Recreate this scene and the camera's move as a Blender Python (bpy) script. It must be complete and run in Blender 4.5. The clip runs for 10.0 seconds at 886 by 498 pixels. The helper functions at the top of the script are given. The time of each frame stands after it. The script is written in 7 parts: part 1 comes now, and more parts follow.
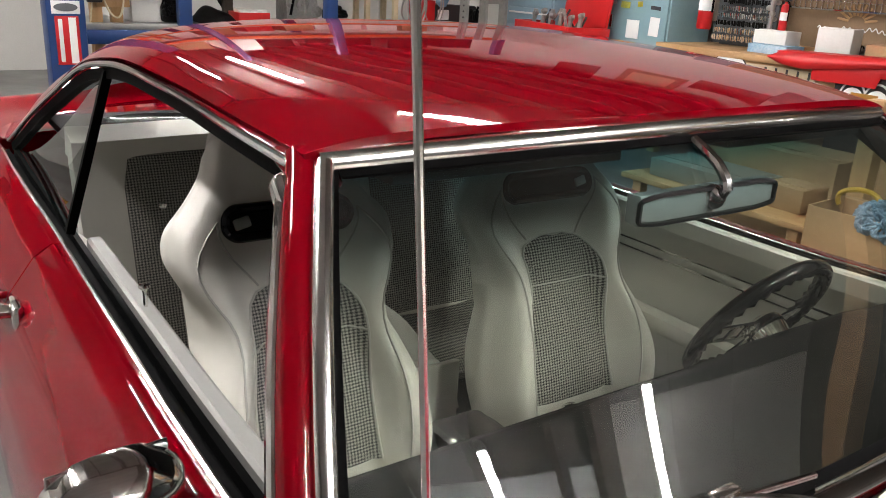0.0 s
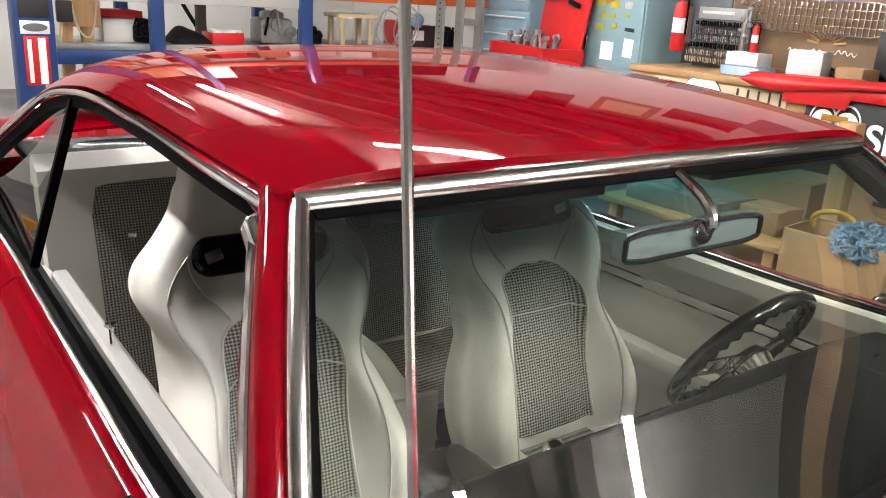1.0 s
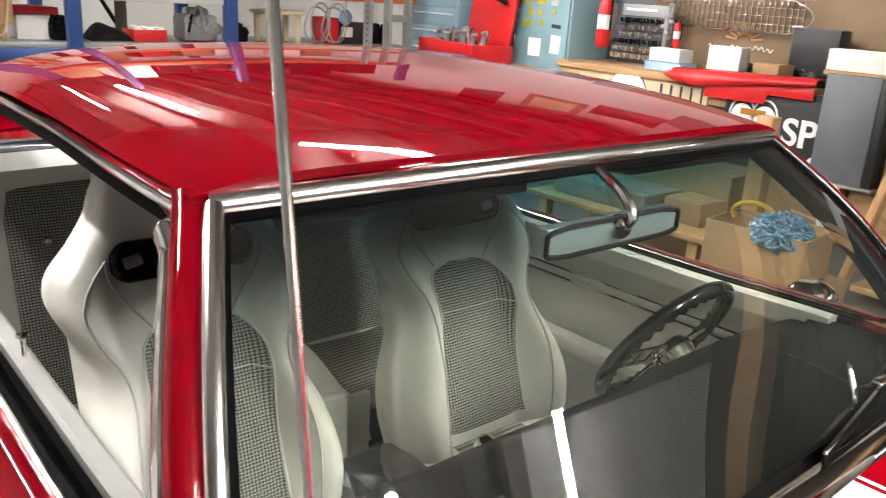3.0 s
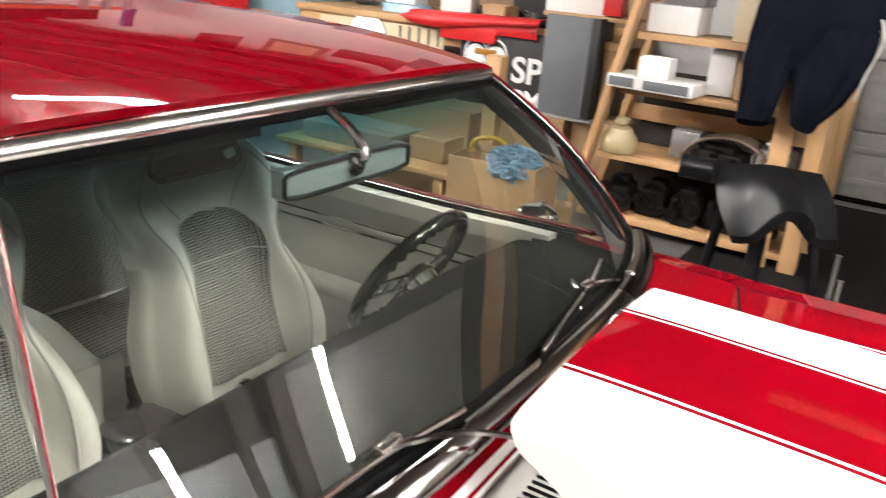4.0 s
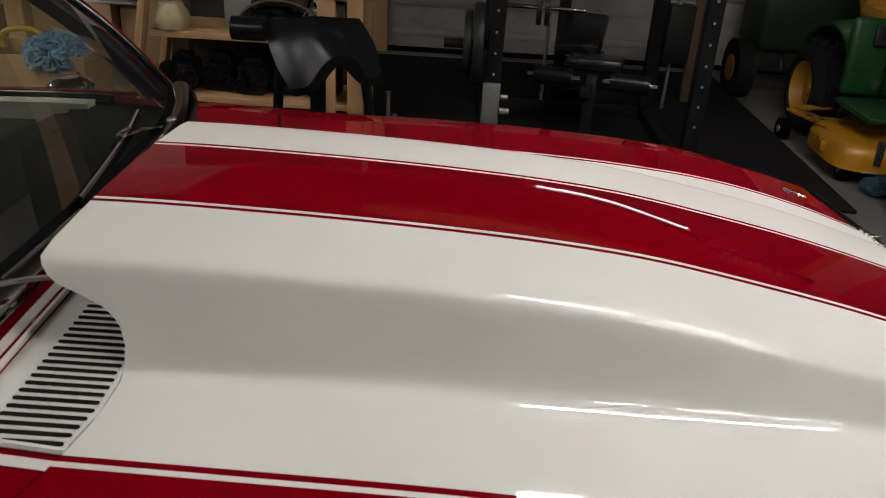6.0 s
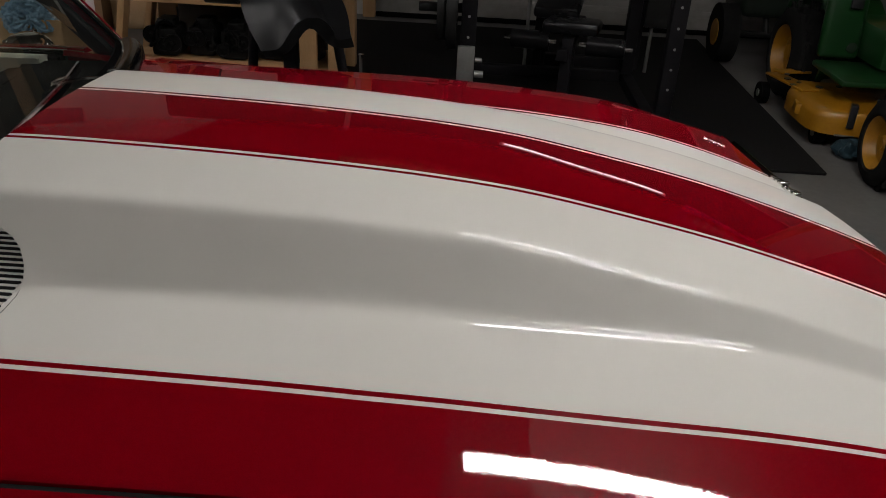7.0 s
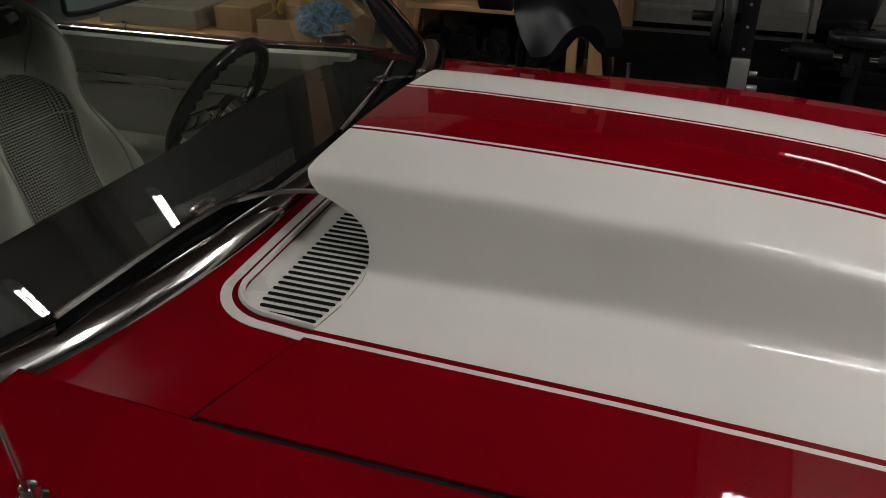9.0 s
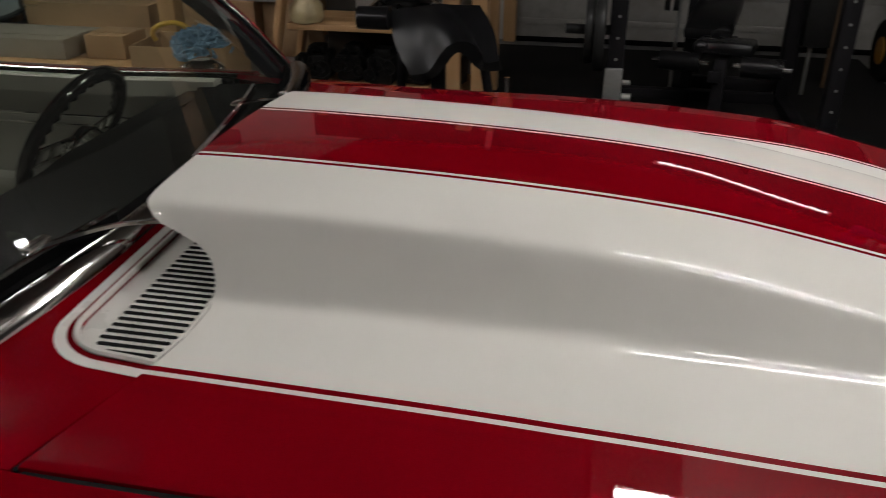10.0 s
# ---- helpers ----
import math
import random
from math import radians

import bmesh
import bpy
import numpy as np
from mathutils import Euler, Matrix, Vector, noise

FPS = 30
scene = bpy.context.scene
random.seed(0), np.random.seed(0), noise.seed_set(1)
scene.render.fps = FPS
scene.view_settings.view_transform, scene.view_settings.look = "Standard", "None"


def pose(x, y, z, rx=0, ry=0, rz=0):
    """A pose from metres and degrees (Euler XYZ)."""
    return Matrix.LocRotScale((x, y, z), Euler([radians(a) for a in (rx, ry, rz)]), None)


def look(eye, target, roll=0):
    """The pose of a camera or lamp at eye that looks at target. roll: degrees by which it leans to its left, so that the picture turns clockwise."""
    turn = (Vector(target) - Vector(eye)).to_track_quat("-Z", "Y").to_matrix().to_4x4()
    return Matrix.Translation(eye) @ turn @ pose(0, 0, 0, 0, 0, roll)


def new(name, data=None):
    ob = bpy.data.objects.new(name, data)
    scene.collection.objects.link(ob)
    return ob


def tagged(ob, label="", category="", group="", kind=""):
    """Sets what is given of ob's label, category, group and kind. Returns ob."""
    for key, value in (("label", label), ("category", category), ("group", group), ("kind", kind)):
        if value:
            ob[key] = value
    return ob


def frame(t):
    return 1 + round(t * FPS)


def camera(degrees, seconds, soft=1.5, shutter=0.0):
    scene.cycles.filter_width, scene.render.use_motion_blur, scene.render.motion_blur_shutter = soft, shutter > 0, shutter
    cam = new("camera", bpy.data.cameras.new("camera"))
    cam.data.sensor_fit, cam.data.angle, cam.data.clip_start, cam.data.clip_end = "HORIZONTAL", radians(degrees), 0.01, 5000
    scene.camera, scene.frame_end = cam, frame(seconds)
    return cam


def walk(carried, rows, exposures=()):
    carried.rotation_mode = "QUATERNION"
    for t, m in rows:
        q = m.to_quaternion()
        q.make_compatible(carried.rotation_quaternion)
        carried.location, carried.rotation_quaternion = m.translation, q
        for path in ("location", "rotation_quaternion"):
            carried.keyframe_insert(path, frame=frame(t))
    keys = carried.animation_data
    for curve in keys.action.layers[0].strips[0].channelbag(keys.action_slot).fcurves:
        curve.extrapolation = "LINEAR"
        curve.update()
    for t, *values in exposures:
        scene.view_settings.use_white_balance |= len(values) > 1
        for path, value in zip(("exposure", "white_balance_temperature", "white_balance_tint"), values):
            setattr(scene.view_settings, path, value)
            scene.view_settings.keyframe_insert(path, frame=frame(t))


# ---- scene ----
cam = camera(57.79, 10.0, soft=0.85, shutter=0.3)
PATH = [
    (0, (1.1282, -0.9741, 1.4687), (-0.4265, 0.1020, 0.8170), 3.23),
    (0.5, (1.0897, -0.9577, 1.4787), (-0.4523, 0.1528, 0.8550), 3.37),
    (1, (1.0872, -0.9547, 1.4825), (-0.4461, 0.1773, 0.8761), 3.49),
    (1.5, (1.0863, -0.9551, 1.4860), (-0.4447, 0.1832, 0.8855), 3.53),
    (2, (1.0850, -0.9549, 1.4866), (-0.4429, 0.1890, 0.8890), 3.57),
    (3.5, (1.1099, -0.9324, 1.4847), (-0.1504, 0.4844, 0.8490), 3.96),
    (4, (1.1456, -0.9586, 1.4935), (0.1911, 0.6575, 0.8028), 4.73),
    (4.5, (1.1595, -0.9890, 1.4838), (0.5433, 0.7634, 0.7427), 5.36),
    (5, (1.1696, -0.9703, 1.4483), (0.8293, 0.8354, 0.6586), 4.75),
    (5.5, (1.1980, -0.9684, 1.4267), (1.0577, 0.8429, 0.5903), 3.82),
    (6, (1.2826, -1.0188, 1.4306), (1.2584, 0.7783, 0.5533), 3.37),
    (7.5, (1.4733, -1.1133, 1.4147), (1.3961, 0.6381, 0.4521), 2.62),
    (8, (1.4070, -1.0915, 1.3867), (1.0887, 0.6261, 0.4127), 0.42),
    (8.5, (1.3333, -1.1053, 1.4073), (0.8562, 0.5801, 0.4419), 0.68),
    (9, (1.3014, -1.0972, 1.4039), (0.7362, 0.5785, 0.4698), 0.32),
    (9.5, (1.3066, -1.0840, 1.4059), (0.7612, 0.6125, 0.4979), 0.14),
    (10, (1.370, -1.075, 1.403), (1.018, 0.679, 0.509), 0.0),
]
EXPOSURES = [(0, 1.86), (0.5, 2.20), (1.0, 2.38), (3.5, 2.42), (4.6, 2.26), (5.1, 1.50), (5.5, 0.76), (6.0, 0.26), (6.3, 0.04), (7.3, -0.26), (8.5, -0.36), (9.4, -0.08), (10, 0.03)]
walk(cam, [(t, look(e, g, r)) for t, e, g, r in PATH], EXPOSURES)

# world: a closed workshop at night, hardly any light from outside
world = bpy.data.worlds.new("world")
scene.world = world
world.use_nodes = True
world.node_tree.nodes["Background"].inputs[0].default_value = (0.02, 0.022, 0.026, 1)
world.node_tree.nodes["Background"].inputs[1].default_value = 0.3
LAMP_POWER = 78.0
# fluorescent fittings: x, y, height, tubes, length, output (relative strength), turn
# the first two are unseen fittings, added to brighten the roof and seats
LAMPS = ((-4.6, -2.4, 3.8, 2, 2.4, 1.0, 0), (-1.95, -2.1, 3.8, 3, 2.4, 1.0, 0), (2.45, 1.24, 2.62, 2, 1.54, 1.12, 4), (2.50, -0.02, 2.62, 2, 1.2, 1.12, 0), (-2.7, 2.03, 3.8, 2, 1.2, 1.7, 47),
         (-6.6, 1.35, 3.8, 3, 2.9, 0.95, 0), (-7.55, 0.35, 3.8, 1, 1.9, 0.95, 0), (2.95, 4.65, 2.30, 1, 1.8, 0.10, 18))

# ---- small tools ----
def lerp(a, b, t):
    return a + (b - a) * t


def smooth01(a, b, v):
    t = min(1.0, max(0.0, (v - a) / (b - a)))
    return t * t * (3 - 2 * t)


def table(xs, ys, x):
    if xs[0] > xs[-1]:
        xs, ys = xs[::-1], ys[::-1]
    return float(np.interp(x, xs, ys))


def bend(xs, ys, x):
    """A smooth curve through the rows of a table."""
    if xs[0] > xs[-1]:
        xs, ys = xs[::-1], ys[::-1]
    if x <= xs[0]:
        return ys[0]
    if x >= xs[-1]:
        return ys[-1]
    i = max(j for j in range(len(xs) - 1) if xs[j] <= x)
    d = [(ys[j + 1] - ys[j]) / (xs[j + 1] - xs[j]) for j in range(len(xs) - 1)]

    def slope(j):
        if j == 0:
            return d[0]
        if j == len(xs) - 1:
            return d[-1]
        h0, h1 = xs[j] - xs[j - 1], xs[j + 1] - xs[j]
        return (d[j - 1] * h1 + d[j] * h0) / (h0 + h1)
    h = xs[i + 1] - xs[i]
    t = (x - xs[i]) / h
    return ((2 * t ** 3 - 3 * t ** 2 + 1) * ys[i] + (t ** 3 - 2 * t ** 2 + t) * h * slope(i)
            + (3 * t ** 2 - 2 * t ** 3) * ys[i + 1] + (t ** 3 - t ** 2) * h * slope(i + 1))


def thing(name, label, category, group="", kind="", at=(0, 0, 0), turn=0):
    ob = new(name)
    ob.matrix_world = pose(*at, 0, 0, turn)
    return tagged(ob, label, category, group, kind)


def finish(name, bm, material, sharp=35):
    me = bpy.data.meshes.new(name)
    bmesh.ops.recalc_face_normals(bm, faces=bm.faces)
    bm.to_mesh(me)
    bm.free()
    me.polygons.foreach_set("use_smooth", [True] * len(me.polygons))
    me.set_sharp_from_angle(angle=radians(sharp))
    for m in material if isinstance(material, (list, tuple)) else [material]:
        me.materials.append(m)
    return me


def part(name, bm, material, parent, label="", sharp=35):
    ob = new(name, finish(name, bm, material, sharp))
    ob.parent = parent
    if label:
        ob["label"] = label
    return ob


def solo(name, bm, material, label, category, group="", kind="", at=None, sharp=35):
    ob = new(name, finish(name, bm, material, sharp))
    if at is not None:
        ob.matrix_world = at
    return tagged(ob, label, category, group, kind)


def sheet(ob, thick, offset=-1):
    """Gives an open surface its thickness, with a crisp rim along its border."""
    me = ob.data
    bm = bmesh.new()
    bm.from_mesh(me)
    bm.normal_update()
    front, border = list(bm.faces), [e for e in bm.edges if len(e.link_faces) == 1]
    twin = {v: bm.verts.new(v.co + v.normal * thick * offset) for v in list(bm.verts)}
    for f in front:
        loop = [twin[v] for v in f.verts]
        bm.faces.new(loop[::-1] if offset < 0 else loop)
    for e in border:
        f = e.link_faces[0]
        vs = list(f.verts)
        a, b = e.verts
        if vs[(vs.index(a) + 1) % len(vs)] != b:
            a, b = b, a
        bm.faces.new((b, a, twin[a], twin[b]) if offset < 0 else (a, b, twin[b], twin[a]))
    if offset > 0:
        for f in front:
            f.normal_flip()
    bm.normal_update()
    bm.to_mesh(me)
    bm.free()
    me.polygons.foreach_set("use_smooth", [True] * len(me.polygons))
    me.set_sharp_from_angle(angle=radians(58))
    return ob


def box(bm, c, s, bevel=0.0, rot=None, seg=2):
    """A box of size s round c; rot: degrees about x, y, z."""
    m = Matrix.Translation(c)
    if rot:
        m = m @ Euler([radians(a) for a in rot]).to_matrix().to_4x4()
    r = bmesh.ops.create_cube(bm, size=1, matrix=m @ Matrix.Diagonal((*s, 1)))
    if bevel:
        es = list({e for v in r["verts"] for e in v.link_edges})
        bmesh.ops.bevel(bm, geom=es, offset=min(bevel, min(s) * 0.45), segments=seg, profile=0.5, affect="EDGES")
    return bm


def rod(bm, a, b, r, r2=None, seg=12, caps=True):
    a, b = Vector(a), Vector(b)
    d = b - a
    m = Matrix.Translation((a + b) / 2) @ d.to_track_quat("Z", "Y").to_matrix().to_4x4()
    bmesh.ops.create_cone(bm, cap_ends=caps, segments=seg, radius1=r, radius2=r if r2 is None else r2, depth=d.length, matrix=m)
    return bm


def ball(bm, c, s, u=16, v=10, rot=None):
    m = Matrix.Translation(c)
    if rot:
        m = m @ Euler([radians(a) for a in rot]).to_matrix().to_4x4()
    bmesh.ops.create_uvsphere(bm, u_segments=u, v_segments=v, radius=1, matrix=m @ Matrix.Diagonal((*s, 1)))
    return bm


def grid(bm, fn, us, vs):
    """A sheet through fn(u, v)."""
    rows = [[bm.verts.new(fn(u, v)) for v in vs] for u in us]
    for i in range(len(us) - 1):
        for j in range(len(vs) - 1):
            bm.faces.new((rows[i][j], rows[i + 1][j], rows[i + 1][j + 1], rows[i][j + 1]))
    return bm


def spin(bm, prof, m=None, seg=24):
    """A turned form round z: prof is a row of (radius, z)."""
    m = m or Matrix.Identity(4)
    rings = []
    for r, z in prof:
        rings.append([bm.verts.new(m @ Vector((max(r, 1e-4) * math.cos(2 * math.pi * k / seg), max(r, 1e-4) * math.sin(2 * math.pi * k / seg), z))) for k in range(seg)])
    for a, b in zip(rings, rings[1:]):
        for k in range(seg):
            bm.faces.new((a[k], a[(k + 1) % seg], b[(k + 1) % seg], b[k]))
    return bm


def curve_pts(ctrl, n):
    """A smooth row of n points through the control points."""
    P = [Vector(c) for c in ctrl]
    P = [2 * P[0] - P[1]] + P + [2 * P[-1] - P[-2]]
    out = []
    for k in range(n):
        s = k / (n - 1) * (len(P) - 3)
        i = min(int(s), len(P) - 4)
        t = s - i
        a, b, c, d = P[i:i + 4]
        out.append(0.5 * ((2 * b) + (c - a) * t + (2 * a - 5 * b + 4 * c - d) * t * t + (3 * b - a - 3 * c + d) * t ** 3))
    return out


def sweep(bm, pts, prof, up=(0, 0, 1), closed=False, caps=True):
    """A profile of (side, up) pairs carried along pts."""
    n, rings = len(pts), []
    for i, p in enumerate(pts):
        a = pts[(i - 1) % n] if closed or i > 0 else pts[i]
        b = pts[(i + 1) % n] if closed or i < n - 1 else pts[i]
        d = (Vector(b) - Vector(a)).normalized()
        s = d.cross(Vector(up)).normalized()
        u = s.cross(d)
        rings.append([bm.verts.new(Vector(p) + s * q[0] + u * q[1]) for q in prof])
    k = len(prof)
    for i in range(n if closed else n - 1):
        a, b = rings[i], rings[(i + 1) % n]
        for j in range(k):
            bm.faces.new((a[j], a[(j + 1) % k], b[(j + 1) % k], b[j]))
    if caps and not closed:
        bm.faces.new(rings[0])
        bm.faces.new(rings[-1])
    return bm


def circle(r, n=10, e=1.0):
    return [(r * math.cos(2 * math.pi * k / n), e * r * math.sin(2 * math.pi * k / n)) for k in range(n)]


def slab(bm, outline, z0, z1, m=None):
    """A plate with an outline of (x, y), from z0 to z1."""
    m = m or Matrix.Identity(4)
    lo = [bm.verts.new(m @ Vector((x, y, z0))) for x, y in outline]
    hi = [bm.verts.new(m @ Vector((x, y, z1))) for x, y in outline]
    bm.faces.new(lo[::-1])
    bm.faces.new(hi)
    n = len(outline)
    for i in range(n):
        bm.faces.new((lo[i], lo[(i + 1) % n], hi[(i + 1) % n], hi[i]))
    return bm


B = bmesh.new
frange = lambda a, b, n: [a + (b - a) * k / (n - 1) for k in range(n)]


# ---- materials ----
class Nodes:
    def __init__(self, name):
        self.m = bpy.data.materials.new(name)
        self.m.use_nodes = True
        self.t = self.m.node_tree
        self.b = self.t.nodes["Principled BSDF"]
        self.out = self.t.nodes["Material Output"]

    def n(self, kind, **sets):
        nd = self.t.nodes.new(kind)
        for k, v in sets.items():
            setattr(nd, k, v)
        return nd

    def link(self, a, b):
        self.t.links.new(a, b)

    def put(self, sock, v):
        if hasattr(v, "is_output"):
            self.t.links.new(v, sock)
        else:
            sock.default_value = v

    def math(self, op, a, b=0.0, c=0.0):
        nd = self.n("ShaderNodeMath", operation=op)
        self.put(nd.inputs[0], a)
        self.put(nd.inputs[1], b)
        self.put(nd.inputs[2], c)
        return nd.outputs[0]

    def mix(self, f, a, b):
        nd = self.n("ShaderNodeMix", data_type="RGBA")
        self.put(nd.inputs[0], f)
        self.put(nd.inputs[6], (*a, 1) if isinstance(a, tuple) else a)
        self.put(nd.inputs[7], (*b, 1) if isinstance(b, tuple) else b)
        return nd.outputs[2]

    def coords(self, kind="Object"):
        return self.n("ShaderNodeTexCoord").outputs[kind]

    def noise(self, scale, detail=4, co=None, rough=0.55):
        nd = self.n("ShaderNodeTexNoise")
        nd.inputs["Scale"].default_value, nd.inputs["Detail"].default_value, nd.inputs["Roughness"].default_value = scale, detail, rough
        self.link(co or self.coords(), nd.inputs["Vector"])
        return nd.outputs["Fac"]

    def ramp(self, f, lo, hi):
        nd = self.n("ShaderNodeMapRange")
        self.put(nd.inputs[0], f)
        nd.inputs[1].default_value, nd.inputs[2].default_value = lo, hi
        return nd.outputs[0]

    def bump(self, h, strength, dist=0.002):
        nd = self.n("ShaderNodeBump")
        nd.inputs["Strength"].default_value, nd.inputs["Distance"].default_value = strength, dist
        self.link(h, nd.inputs["Height"])
        self.link(nd.outputs[0], self.b.inputs["Normal"])

    def set(self, **v):
        names = dict(color="Base Color", rough="Roughness", metal="Metallic", coat="Coat Weight", coat_rough="Coat Roughness",
                     ior="IOR", spec="Specular IOR Level", glow="Emission Color", glow_strength="Emission Strength", sheen="Sheen Weight")
        for k, x in v.items():
            self.put(self.b.inputs[names[k]], (*x, 1) if isinstance(x, tuple) and len(x) == 3 else x)
        return self.m


def surface(name, a, b=None, rough=0.5, metal=0.0, coarse=3.0, fine=60.0, bump=0.15, coat=0.0, dist=0.002, stretch=None, rvar=0.12):
    """A worn surface: colour between a and b at two scales, uneven gloss, fine relief."""
    s = Nodes(name)
    b = b or tuple(c * 0.75 for c in a)
    co = s.coords()
    if stretch:
        mp = s.n("ShaderNodeMapping")
        mp.inputs["Scale"].default_value = stretch
        s.link(co, mp.inputs[0])
        co = mp.outputs[0]
    n1, n2 = s.noise(coarse, 5, co), s.noise(fine, 4, co)
    f = s.ramp(s.math("ADD", s.math("MULTIPLY", n1, 0.65), s.math("MULTIPLY", n2, 0.35)), 0.32, 0.68)
    col = s.mix(f, a, b)
    s.bump(n2, bump, dist)
    return s.set(color=col, rough=s.math("MULTIPLY_ADD", n1, rvar * 2, rough - rvar), metal=metal, coat=coat, coat_rough=0.05)


def random_tint(name, stops, rough=0.6, bump=0.1):
    """One of several colours, by the object."""
    s = Nodes(name)
    info = s.n("ShaderNodeObjectInfo")
    cr = s.n("ShaderNodeValToRGB")
    cr.color_ramp.interpolation = "CONSTANT"
    for i, c in enumerate(stops):
        el = cr.color_ramp.elements[i] if i < 2 else cr.color_ramp.elements.new(i / len(stops))
        el.position, el.color = i / len(stops), (*c, 1)
    s.link(info.outputs["Random"], cr.inputs[0])
    n = s.noise(25)
    s.bump(n, bump)
    col = s.n("ShaderNodeHueSaturation")
    s.link(cr.outputs[0], col.inputs["Color"])
    s.link(s.ramp(n, -0.4, 1.3), col.inputs["Value"])
    return s.set(color=col.outputs[0], rough=rough)


def paint(name, stripes):
    """Red clear-coated car paint; stripes: white bands along the bonnet with pinstripes beside them."""
    s = Nodes(name)
    flake = s.noise(900, 2)
    col = s.mix(s.ramp(flake, 0.3, 0.7), (0.170, 0.0003, 0.0043), (0.193, 0.0005, 0.0055))
    if stripes:
        sep = s.n("ShaderNodeSeparateXYZ")
        s.link(s.coords(), sep.inputs[0])
        y = s.math("ABSOLUTE", sep.outputs[1])
        band = None
        flare = s.math("MULTIPLY", s.math("MINIMUM", s.math("SUBTRACT", sep.outputs[0], 1.0), 0.36), 0.022)
        # towards the nose the outer edges draw in
        nose = s.math("MAXIMUM", s.math("SUBTRACT", sep.outputs[0], 1.5), 0.0)
        yo = s.math("ADD", s.math("SUBTRACT", y, flare), s.math("MULTIPLY", s.math("MULTIPLY", nose, nose), 0.17))
        for lo, hi, yh in ((0.1020, 0.1085, y), (0.1160, 0.4605, yo), (0.4685, 0.4755, yo)):
            y = yh if lo > 0.4 else y
            b = s.math("MULTIPLY", s.math("GREATER_THAN", y, lo), s.math("LESS_THAN", yh, hi))
            band = b if band is None else s.math("ADD", band, b)
        w = s.mix(s.noise(4), (0.76, 0.74, 0.69), (0.71, 0.69, 0.635))
        col = s.mix(band, col, w)
    peel = s.noise(220, 2)
    nd = s.n("ShaderNodeBump")
    nd.inputs["Strength"].default_value, nd.inputs["Distance"].default_value = 0.012, 0.001
    s.link(peel, nd.inputs["Height"])
    s.link(nd.outputs[0], s.b.inputs["Coat Normal"])
    s.b.inputs["Coat IOR"].default_value = 1.5 if stripes else 1.45
    return s.set(color=col, rough=0.6, coat=0.9, coat_rough=s.math("MULTIPLY_ADD", s.noise(2.2), 0.006, 0.002), spec=0.0)


def houndstooth(name, size=0.00095):
    """A woven two-tone check: four dark and four light threads each way, in a twill."""
    s = Nodes(name)
    sep = s.n("ShaderNodeSeparateXYZ")
    s.link(s.coords(), sep.inputs[0])
    u = s.math("FLOOR", s.math("DIVIDE", sep.outputs[1], size))
    v = s.math("FLOOR", s.math("DIVIDE", s.math("ADD", sep.outputs[2], s.math("MULTIPLY", sep.outputs[0], -0.45)), size))
    warp = s.math("LESS_THAN", s.math("FLOORED_MODULO", u, 8), 4)
    weft = s.math("LESS_THAN", s.math("FLOORED_MODULO", v, 8), 4)
    top = s.math("LESS_THAN", s.math("FLOORED_MODULO", s.math("ADD", u, v), 4), 2)
    f = s.math("ADD", s.math("MULTIPLY", warp, top), s.math("MULTIPLY", weft, s.math("SUBTRACT", 1.0, top)))
    n = s.noise(700, 2)
    s.bump(n, 0.5, 0.0006)
    return s.set(color=s.mix(f, (0.020, 0.020, 0.021), (0.40, 0.385, 0.345)), rough=0.85, sheen=0.1)


def pane(name, tint, band=None):
    """Thin tinted glass, with an optional darker shade band towards the top edge."""
    s = Nodes(name)
    tr, gl, mx = s.n("ShaderNodeBsdfTransparent"), s.n("ShaderNodeBsdfGlossy"), s.n("ShaderNodeMixShader")
    col = (*tint, 1)
    if band:
        sep = s.n("ShaderNodeSeparateXYZ")
        s.link(s.coords(), sep.inputs[0])
        col = s.mix(s.ramp(sep.outputs[2], band[0], band[1]), tint, band[2])
        s.link(col, tr.inputs[0])
    else:
        tr.inputs[0].default_value = col
    gl.inputs["Roughness"].default_value = 0.004
    fr = s.n("ShaderNodeFresnel")
    fr.inputs[0].default_value = 1.52
    s.link(s.math("MINIMUM", s.math("MULTIPLY", fr.outputs[0], 1.9), 1.0), mx.inputs[0])
    s.link(tr.outputs[0], mx.inputs[1])
    s.link(gl.outputs[0], mx.inputs[2])
    if band:
        # a thin film of dust, thicker in wiped smears
        du, mx2 = s.n("ShaderNodeBsdfDiffuse"), s.n("ShaderNodeMixShader")
        du.inputs[0].default_value = (0.75, 0.78, 0.70, 1)
        s.link(s.math("MULTIPLY_ADD", s.ramp(s.noise(5.0, 6), 0.35, 0.75), 0.011, 0.0035), mx2.inputs[0])
        s.link(mx.outputs[0], mx2.inputs[1])
        s.link(du.outputs[0], mx2.inputs[2])
        mx = mx2
    s.link(mx.outputs[0], s.out.inputs[0])
    return s.m


RED = paint("red_car_paint", False)
STRIPED = paint("striped_car_paint", True)
WHITEPAINT = surface("white_paint_gloss", (0.76, 0.74, 0.69), (0.71, 0.69, 0.635), 0.3, coat=1.0, bump=0.01)
CHROME = surface("chrome", (0.80, 0.79, 0.77), (0.70, 0.69, 0.67), 0.09, metal=1.0, bump=0.02, rvar=0.05)
STAINLESS = surface("stainless_trim", (0.80, 0.785, 0.75), (0.70, 0.685, 0.65), 0.19, metal=1.0, bump=0.05, coarse=6, stretch=(1, 1, 3), rvar=0.09)
RUBBER = surface("black_rubber", (0.002, 0.002, 0.0022), (0.004, 0.004, 0.004), 0.55, bump=0.1)
